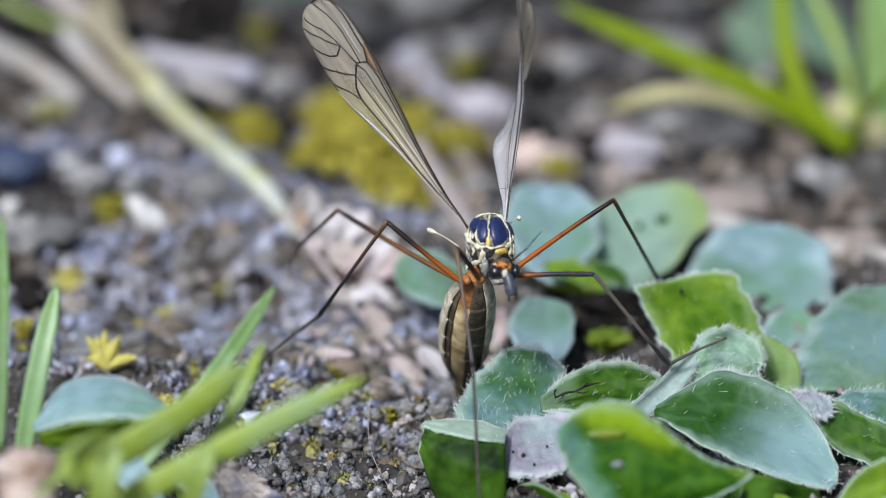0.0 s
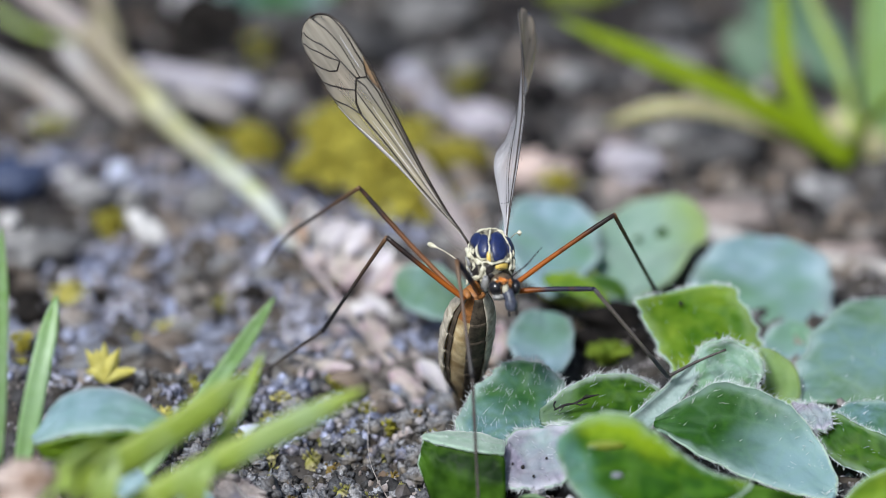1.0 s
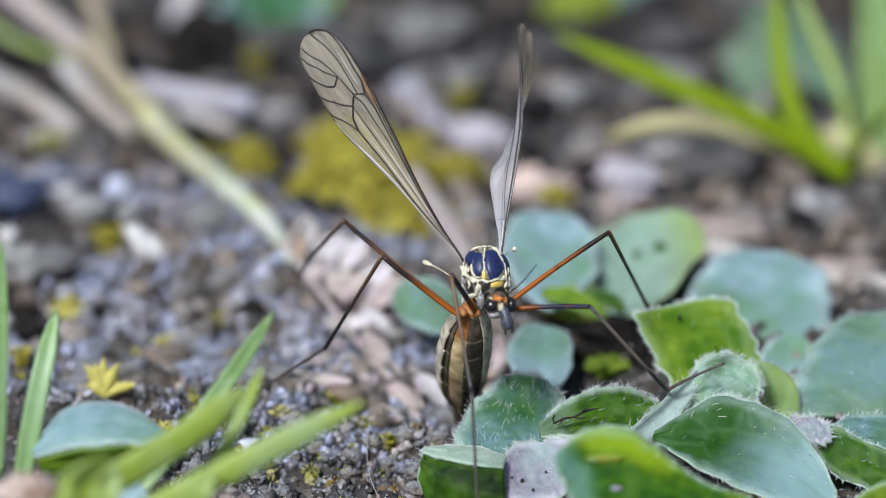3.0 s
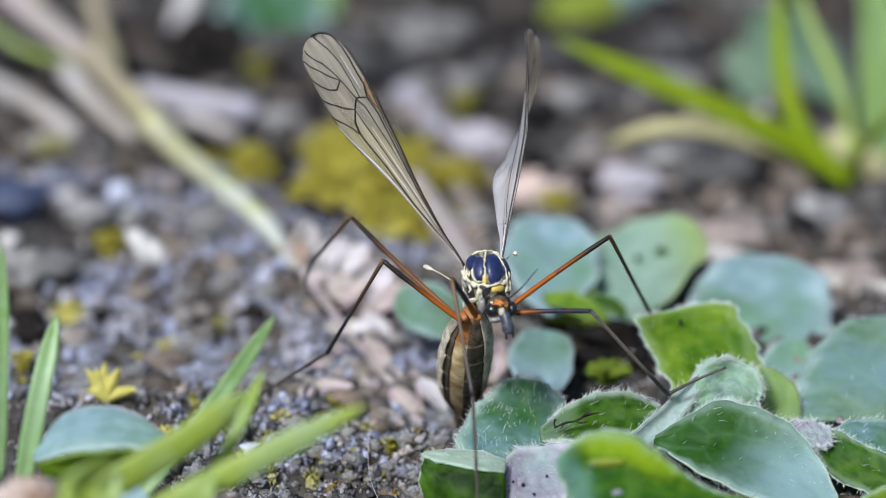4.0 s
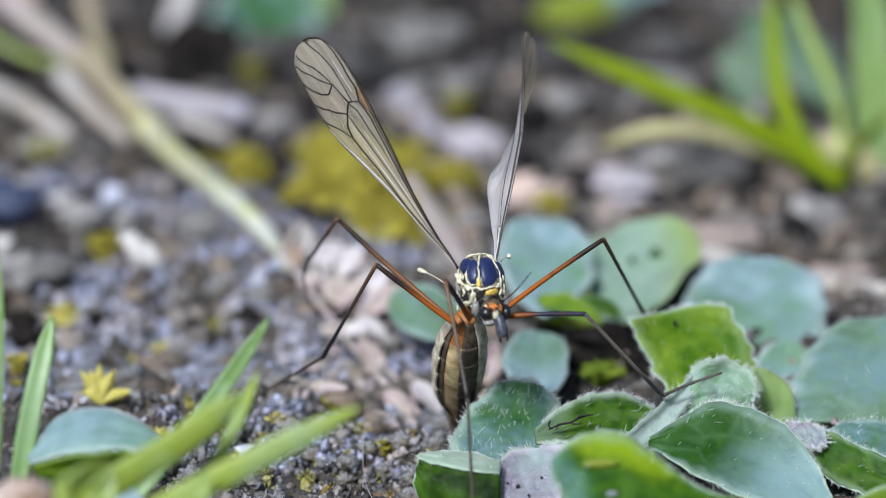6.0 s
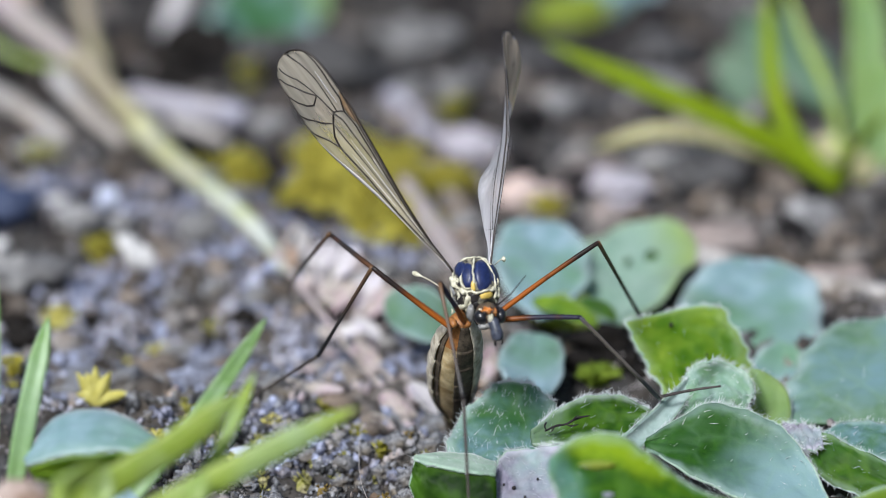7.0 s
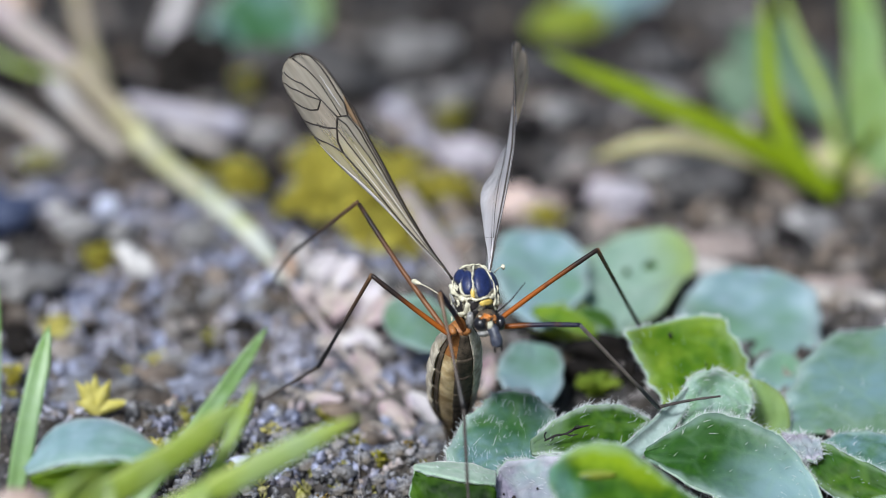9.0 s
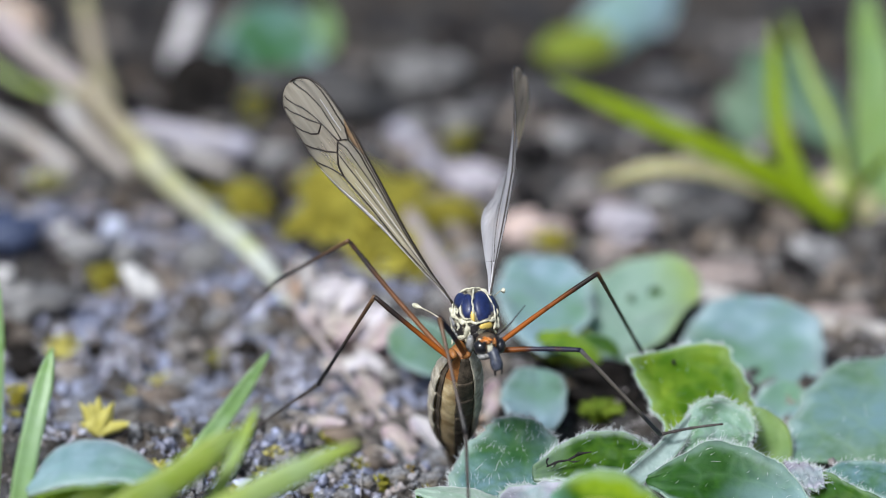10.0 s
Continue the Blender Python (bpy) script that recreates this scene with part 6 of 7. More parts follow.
stone("bark_crumb", (-16.82, 8.60, 0), (0.55, 0.45, 0.38), HUSK_ORANGE, "rounded orange-brown crumb of bark on the soil", "bark", seed=91)
for k, (at, r) in enumerate((((0.17, 3.63, -1.58), 0.9), ((-0.39, -2.84, -0.37), 0.7), ((-1.08, -5.37, -0.95), 0.7), ((-1.35, -6.78, -1.61), 0.6), ((-9.35, 18.84, 0.82), 0.9), ((-11.89, 20.29, 0.86), 0.8), ((-7.82, 18.97, 0.46), 0.8),
                             ((-11.92, -6.60, -0.51), 0.6), ((-7.69, -9.72, -0.83), 0.7), ((-5.76, -11.09, -1.19), 0.6), ((-2.61, -4.45, -0.99), 0.5), ((-4.54, -5.39, -1.24), 0.5), ((-9.18, -6.64, -0.79), 0.6), ((-14.04, 19.94, 0.48), 0.7),
                             ((9.12, 11.45, 0.30), 1.4), ((10.07, 19.29, -0.94), 1.3), ((-6.26, -3.18, -0.55), 0.5), ((-3.45, -3.79, -0.04), 0.5), ((-1.79, -3.22, 0.05), 0.6))):
    clod(at, r, 70 + k)


def crust(count):
    """Flat rough lumps of bluish grey crust on the bare side."""
    rnd = random.Random(77)
    for k in range(count):
        x, y = -25 + 16 * rnd.random(), 3 + 11 * rnd.random()
        r = 0.7 + 1.1 * rnd.random() ** 1.6
        v, f = ball((r * 1.3, r, r * 0.5), 30, 20, 0.7, 3.0, 120 + k)
        ob = build("crust_lump", v, f, CRUST if k % 3 else CRUMB_NEAR, at=(x, y, ground_z(x, y) + r * 0.1), label="flat rough lump of bluish grey soil crust")
        tagged(ob, category="clod", group="soil clods")


crust(34)


# ---- the crane fly ----
PIVOT = V3((0.79, 0.37, 0.00))
fly = empty("crane_fly", PIVOT, "yellow and black crane fly laying eggs into the soil, wings raised", "insect")


def on_fly(p):
    return V3(p) - PIVOT


def plate(parent, name, centre, radii, u, v, ru, rv, turn, mat, lift=0.05, power=2.6, label="", tilt=None):
    """A rounded plate on an ellipsoid: (u, v) is its place and (ru, rv) its half size on the front, as shares of the radii."""
    grid, n = [], 14
    rx, ry, rz = radii
    verts, faces = [], []
    for i in range(n + 1):
        q = i / n
        for k in range(24):
            a = 2 * math.pi * k / 24
            c, s = math.cos(a), math.sin(a)
            sup = (abs(c) ** power + abs(s) ** power) ** (-1 / power)
            du, dv = q * sup * c * ru, q * sup * s * rv
            uu = u + du * math.cos(turn) - dv * math.sin(turn)
            vv = v + du * math.sin(turn) + dv * math.cos(turn)
            d = uu * uu + vv * vv
            if d > 0.98:
                uu, vv, d = uu * math.sqrt(0.98 / d), vv * math.sqrt(0.98 / d), 0.98
            h = 1 + lift * (1 - q ** 4) - 0.03 * q ** 6
            verts.append(V3((uu * rx, -math.sqrt(1 - d) * ry, vv * rz)) * h)
    if tilt is not None:
        verts = [tilt @ p for p in verts]
    for i in range(n):
        for k in range(24):
            a, b = i * 24 + k, i * 24 + (k + 1) % 24
            faces.append((a, b, b + 24, a + 24))
    return build(name, verts, faces, mat, parent, at=centre, label=label)


TILT = Euler((radians(-16), 0, 0)).to_matrix()
TH = on_fly((2.22, -8.00, 10.16))
TR = (1.18, 1.50, 1.49)
v_, f_ = ball(TR, 40, 28, 0.07, 3.0, 3)
thorax = build("thorax", [TILT @ p for p in v_], f_, MOTTLED, fly, TH, "cream-yellow thorax with dark patches")
def thorax_plate(nm, u, v, ru, rv, turn, mat):
    plate(thorax, nm, (0, 0, 0), TR, u, v, ru, rv, turn, mat, 0.07 if mat in (BLUEBLACK, YELLOW) else 0.03, tilt=TILT)


for nm, u, v, ru, rv, turn, mat in (
    ("back_stripe", 0.34, 0.43, 0.37, 0.52, 0.22, BLUEBLACK), ("back_stripe", -0.28, 0.45, 0.24, 0.40, -0.03, BLUEBLACK),
    ("back_stripe", -0.58, 0.66, 0.25, 0.27, -0.55, BLUEBLACK), ("back_stripe", 0.80, 0.44, 0.15, 0.40, 0.38, BLUEBLACK),
    ("side_patch", -0.62, 0.24, 0.09, 0.17, -0.1, BLACK), ("side_patch", -0.66, -0.30, 0.19, 0.23, 0.15, BLACK),
    ("side_patch", -0.05, -0.27, 0.25, 0.18, 0.35, BLACK), ("side_patch", -0.56, -0.70, 0.16, 0.13, 0.1, BLACK),
    ("side_patch", 0.84, -0.12, 0.09, 0.11, 0.1, BLACK), ("side_patch", -0.90, 0.05, 0.05, 0.26, 0.1, BLACK),
    ("side_patch", 0.10, -0.55, 0.34, 0.18, 0.1, BLACK), ("side_patch", 0.52, -0.40, 0.34, 0.08, 0.08, BLACK),
    ("collar", 0.46, -0.20, 0.29, 0.13, 0.12, YELLOW), ("shoulder", -0.07, 0.10, 0.10, 0.22, 0.05, YELLOW),
):
    thorax_plate(nm, u, v, ru, rv, turn, mat)


def ridge(points, r, mat=CREAM):
    """A pale seam that follows the thorax from place to place on its front."""
    line = []
    for u, v in points:
        d = min(0.96, u * u + v * v)
        line.append(TILT @ (V3((u * TR[0], -math.sqrt(1 - d) * TR[1], v * TR[2])) * 1.05))
    pts = [p + 0.045 * V3((noise.noise(p * 5), 0, noise.noise(p * 5 + V3((7, 3, 1))))) for p in curve(line, 8)]
    v, f = tube(pts, [r * (0.62 + 0.75 * noise.noise(p * 4.5)) for p in pts], 8)
    build("seam", v, f, mat, thorax)


ridge(((0.02, 0.93), (-0.06, 0.62), (-0.05, 0.30), (-0.10, -0.02)), 0.060)
ridge(((-0.50, 0.52), (-0.53, 0.22), (-0.38, 0.06), (-0.12, 0.04)), 0.075)
ridge(((0.28, 0.92), (0.58, 0.66), (0.76, 0.30), (0.78, -0.04)), 0.070)
ridge(((-0.82, 0.48), (-0.84, 0.18), (-0.66, 0.04), (-0.36, -0.06), (-0.30, -0.28), (-0.42, -0.52), (-0.76, -0.54)), 0.12)
ridge(((-0.74, 0.36), (-0.74, 0.14), (-0.56, 0.00), (-0.40, -0.12)), 0.12)
ridge(((-0.88, 0.02), (-0.86, -0.22), (-0.80, -0.46), (-0.72, -0.62)), 0.10)
ridge(((-0.36, -0.06), (-0.12, -0.06), (0.14, -0.10), (0.48, -0.04), (0.78, -0.04)), 0.085)
ridge(((-0.74, 0.60), (-0.42, 0.88), (0.02, 0.95), (0.36, 0.90), (0.66, 0.70)), 0.065)
ridge(((0.84, 0.30), (0.90, 0.02), (0.84, -0.30)), 0.10)
ridge(((0.70, 0.06), (0.80, -0.10), (0.74, -0.30), (0.80, -0.42)), 0.09)
ridge(((-0.30, -0.14), (-0.20, -0.40), (-0.34, -0.60), (-0.24, -0.78)), 0.09)
ridge(((-0.44, -0.50), (-0.62, -0.52), (-0.76, -0.60), (-0.70, -0.68)), 0.08)

rnd_seam = random.Random(3)
for k in range(16):
    u_, v_ = -0.93 + 0.26 * rnd_seam.random(), -0.62 + 1.1 * rnd_seam.random()
    ridge(((u_, v_), (u_ + 0.05, v_ - 0.05 - 0.05 * rnd_seam.random()), (u_ + 0.08 * rnd_seam.random(), v_ - 0.16)), 0.055 + 0.05 * rnd_seam.random(), SILVER if k % 3 == 0 else CREAM)

# head, with its snout and feelers
HD = on_fly((2.82, -10.10, 9.58))
v_, f_ = ball((0.62, 0.60, 0.54), 28, 20, 0.10, 3, 4)
head = build("head", v_, f_, HEADSKIN, fly, HD, "small mottled brown head with black eyes")
for x, sx in ((-0.34, 0.36), (0.58, 0.25)):
    v_, f_ = ball((sx, 0.40, 0.36), 22, 16)
    build("eye", v_, f_, EYE, head, (x, -0.40 + abs(x) * 0.3, -0.02), "glossy black eye")
v_, f_ = ball((0.30, 0.26, 0.08), 18, 12, 0.4, 3, 5)
build("forehead", v_, f_, ORANGE, head, (-0.08, -0.46, 0.38), "orange forehead")
for pts_, w in (([(-0.44, -0.44, 0.40), (-0.12, -0.58, 0.36), (0.14, -0.62, 0.30)], 0.055), ([(-0.20, -0.42, 0.50), (0.08, -0.58, 0.44), (0.26, -0.60, 0.36)], 0.05), ([(0.30, -0.46, 0.44), (0.36, -0.58, 0.28), (0.34, -0.64, 0.10)], 0.05)):
    v_, f_ = tube(curve(pts_, 4), [w * q for q in (0.7, 1, 0.9, 1.1, 0.9, 1, 1.1, 0.9, 0.6)], 8)
    build("face_ridge", v_, f_, CREAM if w > 0.052 else ORANGE, head)
for x, z in ((0.02, 0.30), (0.30, 0.28)):
    v_, f_ = ball((0.11, 0.14, 0.10), 12, 8, 0.2, 2, 15)
    build("antenna_base", v_, f_, COXA, head, (x, -0.62, z))
v_, f_ = ball((0.42, 0.30, 0.13), 18, 12, 0.3, 3, 8)
build("brow", v_, f_, BLACK, head, (0.08, -0.38, 0.26), "black band over the eyes")
v_, f_ = ball((0.30, 0.22, 0.15), 16, 10, 0.4, 3, 9)
build("cheek", v_, f_, SILVER, head, (-0.20, -0.46, -0.46), "silvery grey cheek")
v_, f_ = ball((0.19, 0.30, 0.40), 16, 12, 0.35, 3, 12)
build("neck_plate", v_, f_, SILVER, head, (-0.84, 0.30, -0.05), "silvery grey neck plate")
for x, z, w in ((-0.30, 0.44, 0.05), (0.12, 0.48, 0.04), (0.30, 0.34, 0.045)):
    v_, f_ = tube(curve([(x, -0.45, z), (x + 0.10, -0.66, z - 0.14), (x + 0.16, -0.62, z - 0.34)], 4), [w, w, w * 0.9, w, w * 0.8, w * 0.9, w, w * 0.7, w * 0.4], 7)
    build("face_streak", v_, f_, BLACK, head)
v_, f_ = ball((0.15, 0.15, 0.30), 16, 10, 0.1, 2, 6)
build("cheek", v_, f_, CREAM, head, (0.10, -0.56, 0.0), "cream cheek")
v_, f_ = tube(curve([(0.16, -0.35, -0.12), (0.30, -0.62, -0.42), (0.37, -0.72, -0.70), (0.42, -0.76, -1.04)], 5), [0.26, 0.27, 0.28, 0.28, 0.27, 0.26, 0.26, 0.27, 0.28, 0.29, 0.30, 0.30, 0.29, 0.28, 0.26, 0.20], 14)
build("snout", v_, f_, SNOUT, head, label="dark blue-grey snout")
for p in ([(0.35, -0.72, -0.75), (0.28, -0.95, -0.95), (0.30, -0.95, -1.25)], [(0.46, -0.72, -0.75), (0.62, -0.85, -0.95), (0.60, -0.88, -1.2)]):
    v_, f_ = tube(curve(p, 5), 0.055, 8)
    build("palp", v_, f_, BLACK, head)
FEELER = on_fly((3.21, -10.40, 10.09)) - HD
for end in (((3.87, -10.50, 10.68), (4.19, -10.40, 11.03), (4.62, -10.00, 11.41)), ((2.99, -11.00, 10.55), (2.66, -11.60, 10.85), (2.21, -12.20, 10.92))):
    pts = curve([FEELER] + [on_fly(p) - HD for p in end], 6)
    v_, f_ = tube(pts, [(0.042 + 0.014 * (i % 3 == 0)) * (1 - 0.62 * i / len(pts)) for i in range(len(pts))], 8)
    build("antenna", v_, f_, BLACK, head)
for a, b, r in (((1.71, -9.00, 8.82), (1.44, -9.20, 9.44), 0.19), ((1.93, -9.20, 8.82), (1.66, -9.00, 8.59), 0.17), ((1.24, -8.00, 8.22), (1.03, -7.60, 8.49), 0.2), ((3.24, -9.00, 9.04), (2.71, -9.00, 8.82), 0.18)):
    v_, f_ = tube(curve([on_fly(a), (on_fly(a) + on_fly(b)) / 2, on_fly(b)], 4), [r * q for q in (0.6, 0.8, 0.9, 1, 1, 1, 0.9, 0.8, 0.7)], 12)
    build("coxa", v_, f_, COXA, fly)

# abdomen: overlapping rings, dark plates down the middle, pale folds at the sides
AB = [on_fly(p) for p in ((1.57, -7.20, 8.31), (1.30, -5.60, 6.24), (1.10, -3.60, 4.00), (1.02, -1.60, 1.86), (0.96, -0.20, 0.35))]
axis = curve(AB, 12)
rings_ = 8
for k in range(rings_):
    i0, i1 = int(k * 48 / rings_), int((k + 1) * 48 / rings_) + 1
    pts = axis[i0:min(i1 + 1, 49)]
    rad = []
    for i in range(len(pts)):
        s = (i0 + i) / 48
        rad.append(0.98 * min(1.0, 0.62 + 3.4 * s) * (0.80 + 0.42 * math.sin(math.pi * min(1, s * 1.25) ** 0.9) - 0.62 * max(0, s - 0.62) / 0.38) * (1 - 0.010 * (i / max(1, len(pts) - 1)) + 0.004 * (i == 1)))
    v_, f_ = tube(pts, rad, 28, k in (0, rings_ - 1))
    seg = build("abdomen_ring", v_, f_, COXA if k == 0 else BELLY, fly, label="dull yellow abdomen ring")
    d = (pts[-1] - pts[0]).normalized()
    front = V3((0.42, -1, 0.15))
    front = (front - front.dot(d) * d).normalized()
    side = front.cross(d)
    for name, lo, hi, lift, mat in (("dark_plate", -12, 34, 1.025, BELLY_DARK), ("side_fold", 86, 122, 1.09, BELLY_PALE), ("side_line", 72, 86, 1.03, BELLY_DARK),
                                    ("side_fold", -64, -12, 1.03, BELLY_PALE), ("side_line", -88, -74, 1.03, BELLY_DARK)):
        gridp = []
        for i, p in enumerate(pts):
            e = 0.80 if (i == len(pts) - 1 and name == "dark_plate") else 1
            puff = 1 + (0.06 * math.sin(math.pi * i / (len(pts) - 1)) if name == "side_fold" else 0)
            gridp.append([p + (front * math.cos(radians(lo + (hi - lo) * j / 8) * e) - side * math.sin(radians(lo + (hi - lo) * j / 8) * e)) * rad[i] * lift * puff for j in range(9)])
        v_, f_, _ = sheet(gridp, 0.05)
        build(name, v_, f_, mat, seg)
v_, f_ = tube(curve([AB[-1] + V3((0, 0, 0.3)), AB[-1] + V3((-0.05, 0.15, -0.5)), AB[-1] + V3((-0.1, 0.3, -1.6))], 5), [0.5, 0.47, 0.42, 0.36, 0.3, 0.25, 0.2, 0.16, 0.13, 0.1, 0.06], 14)
build("egg_layer", v_, f_, BELLY_DARK, fly, label="pointed dark egg-laying tip in the soil")

# balancers
for a, b in (((0.76, -7.00, 9.76), (-0.73, -6.00, 10.32)), ((3.22, -6.50, 10.78), (3.69, -6.00, 10.89))):
    h = curve([on_fly(a), (on_fly(a) + on_fly(b)) / 2 + V3((0, 0, 0.08)), on_fly(b)], 5)
    n_ = len(h)
    v_, f_ = tube(h, [0.024 if i < n_ - 3 else (0.09, 0.14, 0.08)[i - n_ + 3] for i in range(n_)], 10)
    build("balancer", v_, f_, CREAM, fly, label="cream knobbed balancer")

# wings: local z runs to the tip, x to the hind edge
WING = 13.02


OUTLINE = curve([(0, -0.08, 0.10), (0.05, -0.18, 0.14), (0.09, -0.22, 0.25), (0.152, -0.34, 0.52), (0.34, -0.90, 1.05), (0.48, -1.32, 1.55), (0.60, -1.56, 1.94), (0.70, -1.78, 2.00),
                 (0.80, -1.81, 1.80), (0.88, -1.76, 1.52), (0.95, -1.40, 1.20), (1.0, -0.10, 0.00)], 8)


def wing_point(s, q, twist):
    """s along the wing, q across it from the front edge (0) to the hind edge (1)."""
    lead, trail = (float(np.interp(s, [p.x for p in OUTLINE], [p[k] for p in OUTLINE])) for k in (1, 2))
    if s > 0.88:
        r = math.sqrt(max(0.0, 1 - ((s - 0.88) / 0.12) ** 2))
        lead, trail = -0.12 - 1.64 * r, -0.12 + 1.64 * r
    x = lead + q * (trail - lead)
    y = (0.11 * math.sin(q * 9 + 1) + 0.05 * math.sin(q * 27 + 4 * s)) * min(1, 3 * s) * (1 - 0.6 * s)
    # the hind part turns by its own angle about a pleat
    a, b = (radians(float(np.interp(s, (0, 0.3, 0.5, 0.75, 1), tw))) for tw in twist)
    pleat = lead + 0.45 * (trail - lead)
    f, r = min(x, pleat), max(0.0, x - pleat)
    return V3((f * math.cos(a) + r * math.cos(b) - y * math.sin(a), f * math.sin(a) + r * math.sin(b) + y * math.cos(a), s * WING))


# the front edge, the veins behind it, the fan of the tip, the cells of the middle, the hind veins and the hind edge
LONG_VEINS = (((0.0, 0.02), (0.3, 0.015), (0.6, 0.01), (0.85, 0.01), (0.96, 0.01), (0.985, 0.01), (0.996, 0.01), (1.0, 0.5)),
         ((0.02, 0.20), (0.17, 0.17), (0.40, 0.10), (0.59, 0.07), (0.69, 0.05), (0.767, 0.02)),
         ((0.02, 0.30), (0.17, 0.26), (0.40, 0.17), (0.57, 0.13), (0.63, 0.12), (0.70, 0.17), (0.745, 0.10), (0.80, 0.10), (0.93, 0.06), (0.96, 0.02)),
         ((0.05, 0.35), (0.21, 0.40), (0.45, 0.27), (0.61, 0.31), (0.678, 0.33), (0.718, 0.40)),
         ((0.718, 0.33), (0.783, 0.31), (0.852, 0.31), (0.93, 0.35), (0.99, 0.42)),
         ((0.722, 0.39), (0.786, 0.45), (0.816, 0.49), (0.898, 0.61), (0.971, 0.87)))
HIND_VEINS = (((0.806, 0.49), (0.851, 0.64), (0.933, 0.92), (0.94, 0.98)),
         ((0.806, 0.50), (0.786, 0.61), (0.801, 0.74), (0.87, 0.99)),
         ((0.05, 0.48), (0.25, 0.56), (0.44, 0.53), (0.584, 0.51), (0.683, 0.53)),
         ((0.718, 0.40), (0.689, 0.53), (0.649, 0.63), (0.605, 0.67)), ((0.686, 0.52), (0.734, 0.75), (0.788, 0.99)), ((0.605, 0.67), (0.667, 0.82), (0.713, 0.98)),
         ((0.06, 0.66), (0.275, 0.72), (0.45, 0.67), (0.605, 0.67)), ((0.704, 0.20), (0.712, 0.30), (0.721, 0.39)), ((0.15, 0.06), (0.155, 0.5), (0.152, 0.97)),
         ((0.56, 0.995), (0.8, 0.995), (0.96, 0.99), (0.985, 0.99), (0.996, 0.99), (1.0, 0.5)))
VEINS = LONG_VEINS + HIND_VEINS


def make_wing(twist, mirror):
    grid = [[wing_point(1 - (1 - i / 48) ** 1.6, j / 12, twist) for j in range(13)] for i in range(49)]
    k = -1 if mirror else 1
    flip = lambda ps: [V3((k * p.x, p.y, p.z)) for p in ps]
    v, f, _ = sheet(grid, 0.012)
    wing = build("wing", flip(v), f, SKIN_RIGHT if mirror else SKIN, fly, label="clear smoky wing with dark veins")
    for n_, line in enumerate(VEINS):
        if mirror and n_ in (3, 6, 7, 9, 10, 11):
            continue
        pts = []
        for (s0, q0), (s1, q1) in zip(line, line[1:]):
            for i in range(5):
                pts.append((s0 + (s1 - s0) * i / 5, q0 + (q1 - q0) * i / 5))
        pts.append(line[-1])
        r = 0.055 if n_ in (0, 2) else 0.02 if n_ == len(VEINS) - 1 else 0.05 if n_ in (1, 3, 9, 12) else 0.042
        r *= (1.15 if n_ in (1, 2) else 0.62) if mirror else 1
        v, f = tube([wing_point(s, q, twist) for s, q in pts], [r * (0.35 + 0.65 * min(1.0, s * 1.7)) for s, q in pts], 6)
        build("vein", flip(v), f, VEIN, wing)
    hem = [] if mirror else [[wing_point(0.10 + 0.58 * i / 20, 0.997 - 0.15 * math.sin(math.pi * (i + 0.4) / 20.8) * j / 3, twist) for j in range(4)] for i in range(21)]
    if hem:
        v, f, _ = sheet(hem, 0.03)
        build("wing_margin", flip(v), f, SKIN_PALE, wing, label="folded hind margin with its glint painted white")
    if mirror:
        tip = [[wing_point(0.74 + 0.255 * i / 14, 0.02 + 0.96 * j / 6, twist) + V3((0, 0.03, 0)) for j in range(7)] for i in range(15)]
        v, f, _ = sheet(tip, 0.012)
        build("wing_tip", flip(v), f, SKIN_TIP, wing, label="tan wing tip seen almost edge-on")
    # the thick wrinkled root
    for q_, mat_, r_ in ((0.12, TARSUS, 0.06), (0.50, SKIN_PALE, 0.10)) if mirror else ((0.10, TARSUS, 0.075), (0.45, SILVER, 0.07), (0.85, SKIN_PALE, 0.05)):
        root = [(wing_point(0.15 * i / 12, q_, twist) if i else V3((0, 0, -0.15))) for i in range(13)]
        v, f = tube(root, [r_ * (1 - 0.055 * i) * (0.85 + 0.5 * noise.noise(p * 4 + V3((q_ * 9, 0, 0)))) for i, p in enumerate(root)], 8)
        build("wing_root", flip(v), f, mat_, wing, label="thick wrinkled wing root")
    # white strips that paint the glint of raised pleats
    for s0, s1, q0, q1, w in () if mirror else ((0.10, 0.50, 0.31, 0.23, 0.030), (0.16, 0.60, 0.47, 0.42, 0.018), (0.74, 0.88, 0.20, 0.20, 0.03), (0.20, 0.56, 0.64, 0.60, 0.016)):
        strip = [[wing_point(s0 + (s1 - s0) * i / 16, q0 + (q1 - q0) * i / 16 + w * math.sin(math.pi * (i + 0.3) / 16.6) * j / 3, twist) for j in range(4)] for i in range(17)]
        v, f, _ = sheet(strip, 0.028)
        build("pleat", flip(v), f, SKIN_PALE, wing)
    spot = [[wing_point(0.62 + 0.15 * i / 8, 0.01 + 0.13 * math.sin(math.pi * (i + 0.6) / 9.2) * j / 3, twist) for j in range(4)] for i in range(9)]
    v, f, _ = sheet(spot, 0.04)
    build("wing_spot", flip(v), f, STIGMA, wing, label="brown spot at the front edge")
    return wing


WL_BASE, WL_TIP = on_fly((1.13, -7.40, 10.86)), on_fly((-6.34, -4.50, 20.96))
WR_BASE, WR_TIP = on_fly((2.99, -7.20, 11.02)), on_fly((4.15, 2.00, 18.90))


def wing_pose(base, tip, across):
    z = (tip - base).normalized()
    x = V3(across)
    x = (x - x.dot(z) * z).normalized()
    m = Matrix((x, z.cross(x), z)).transposed().to_4x4()
    return Matrix.Translation(base * MM) @ m


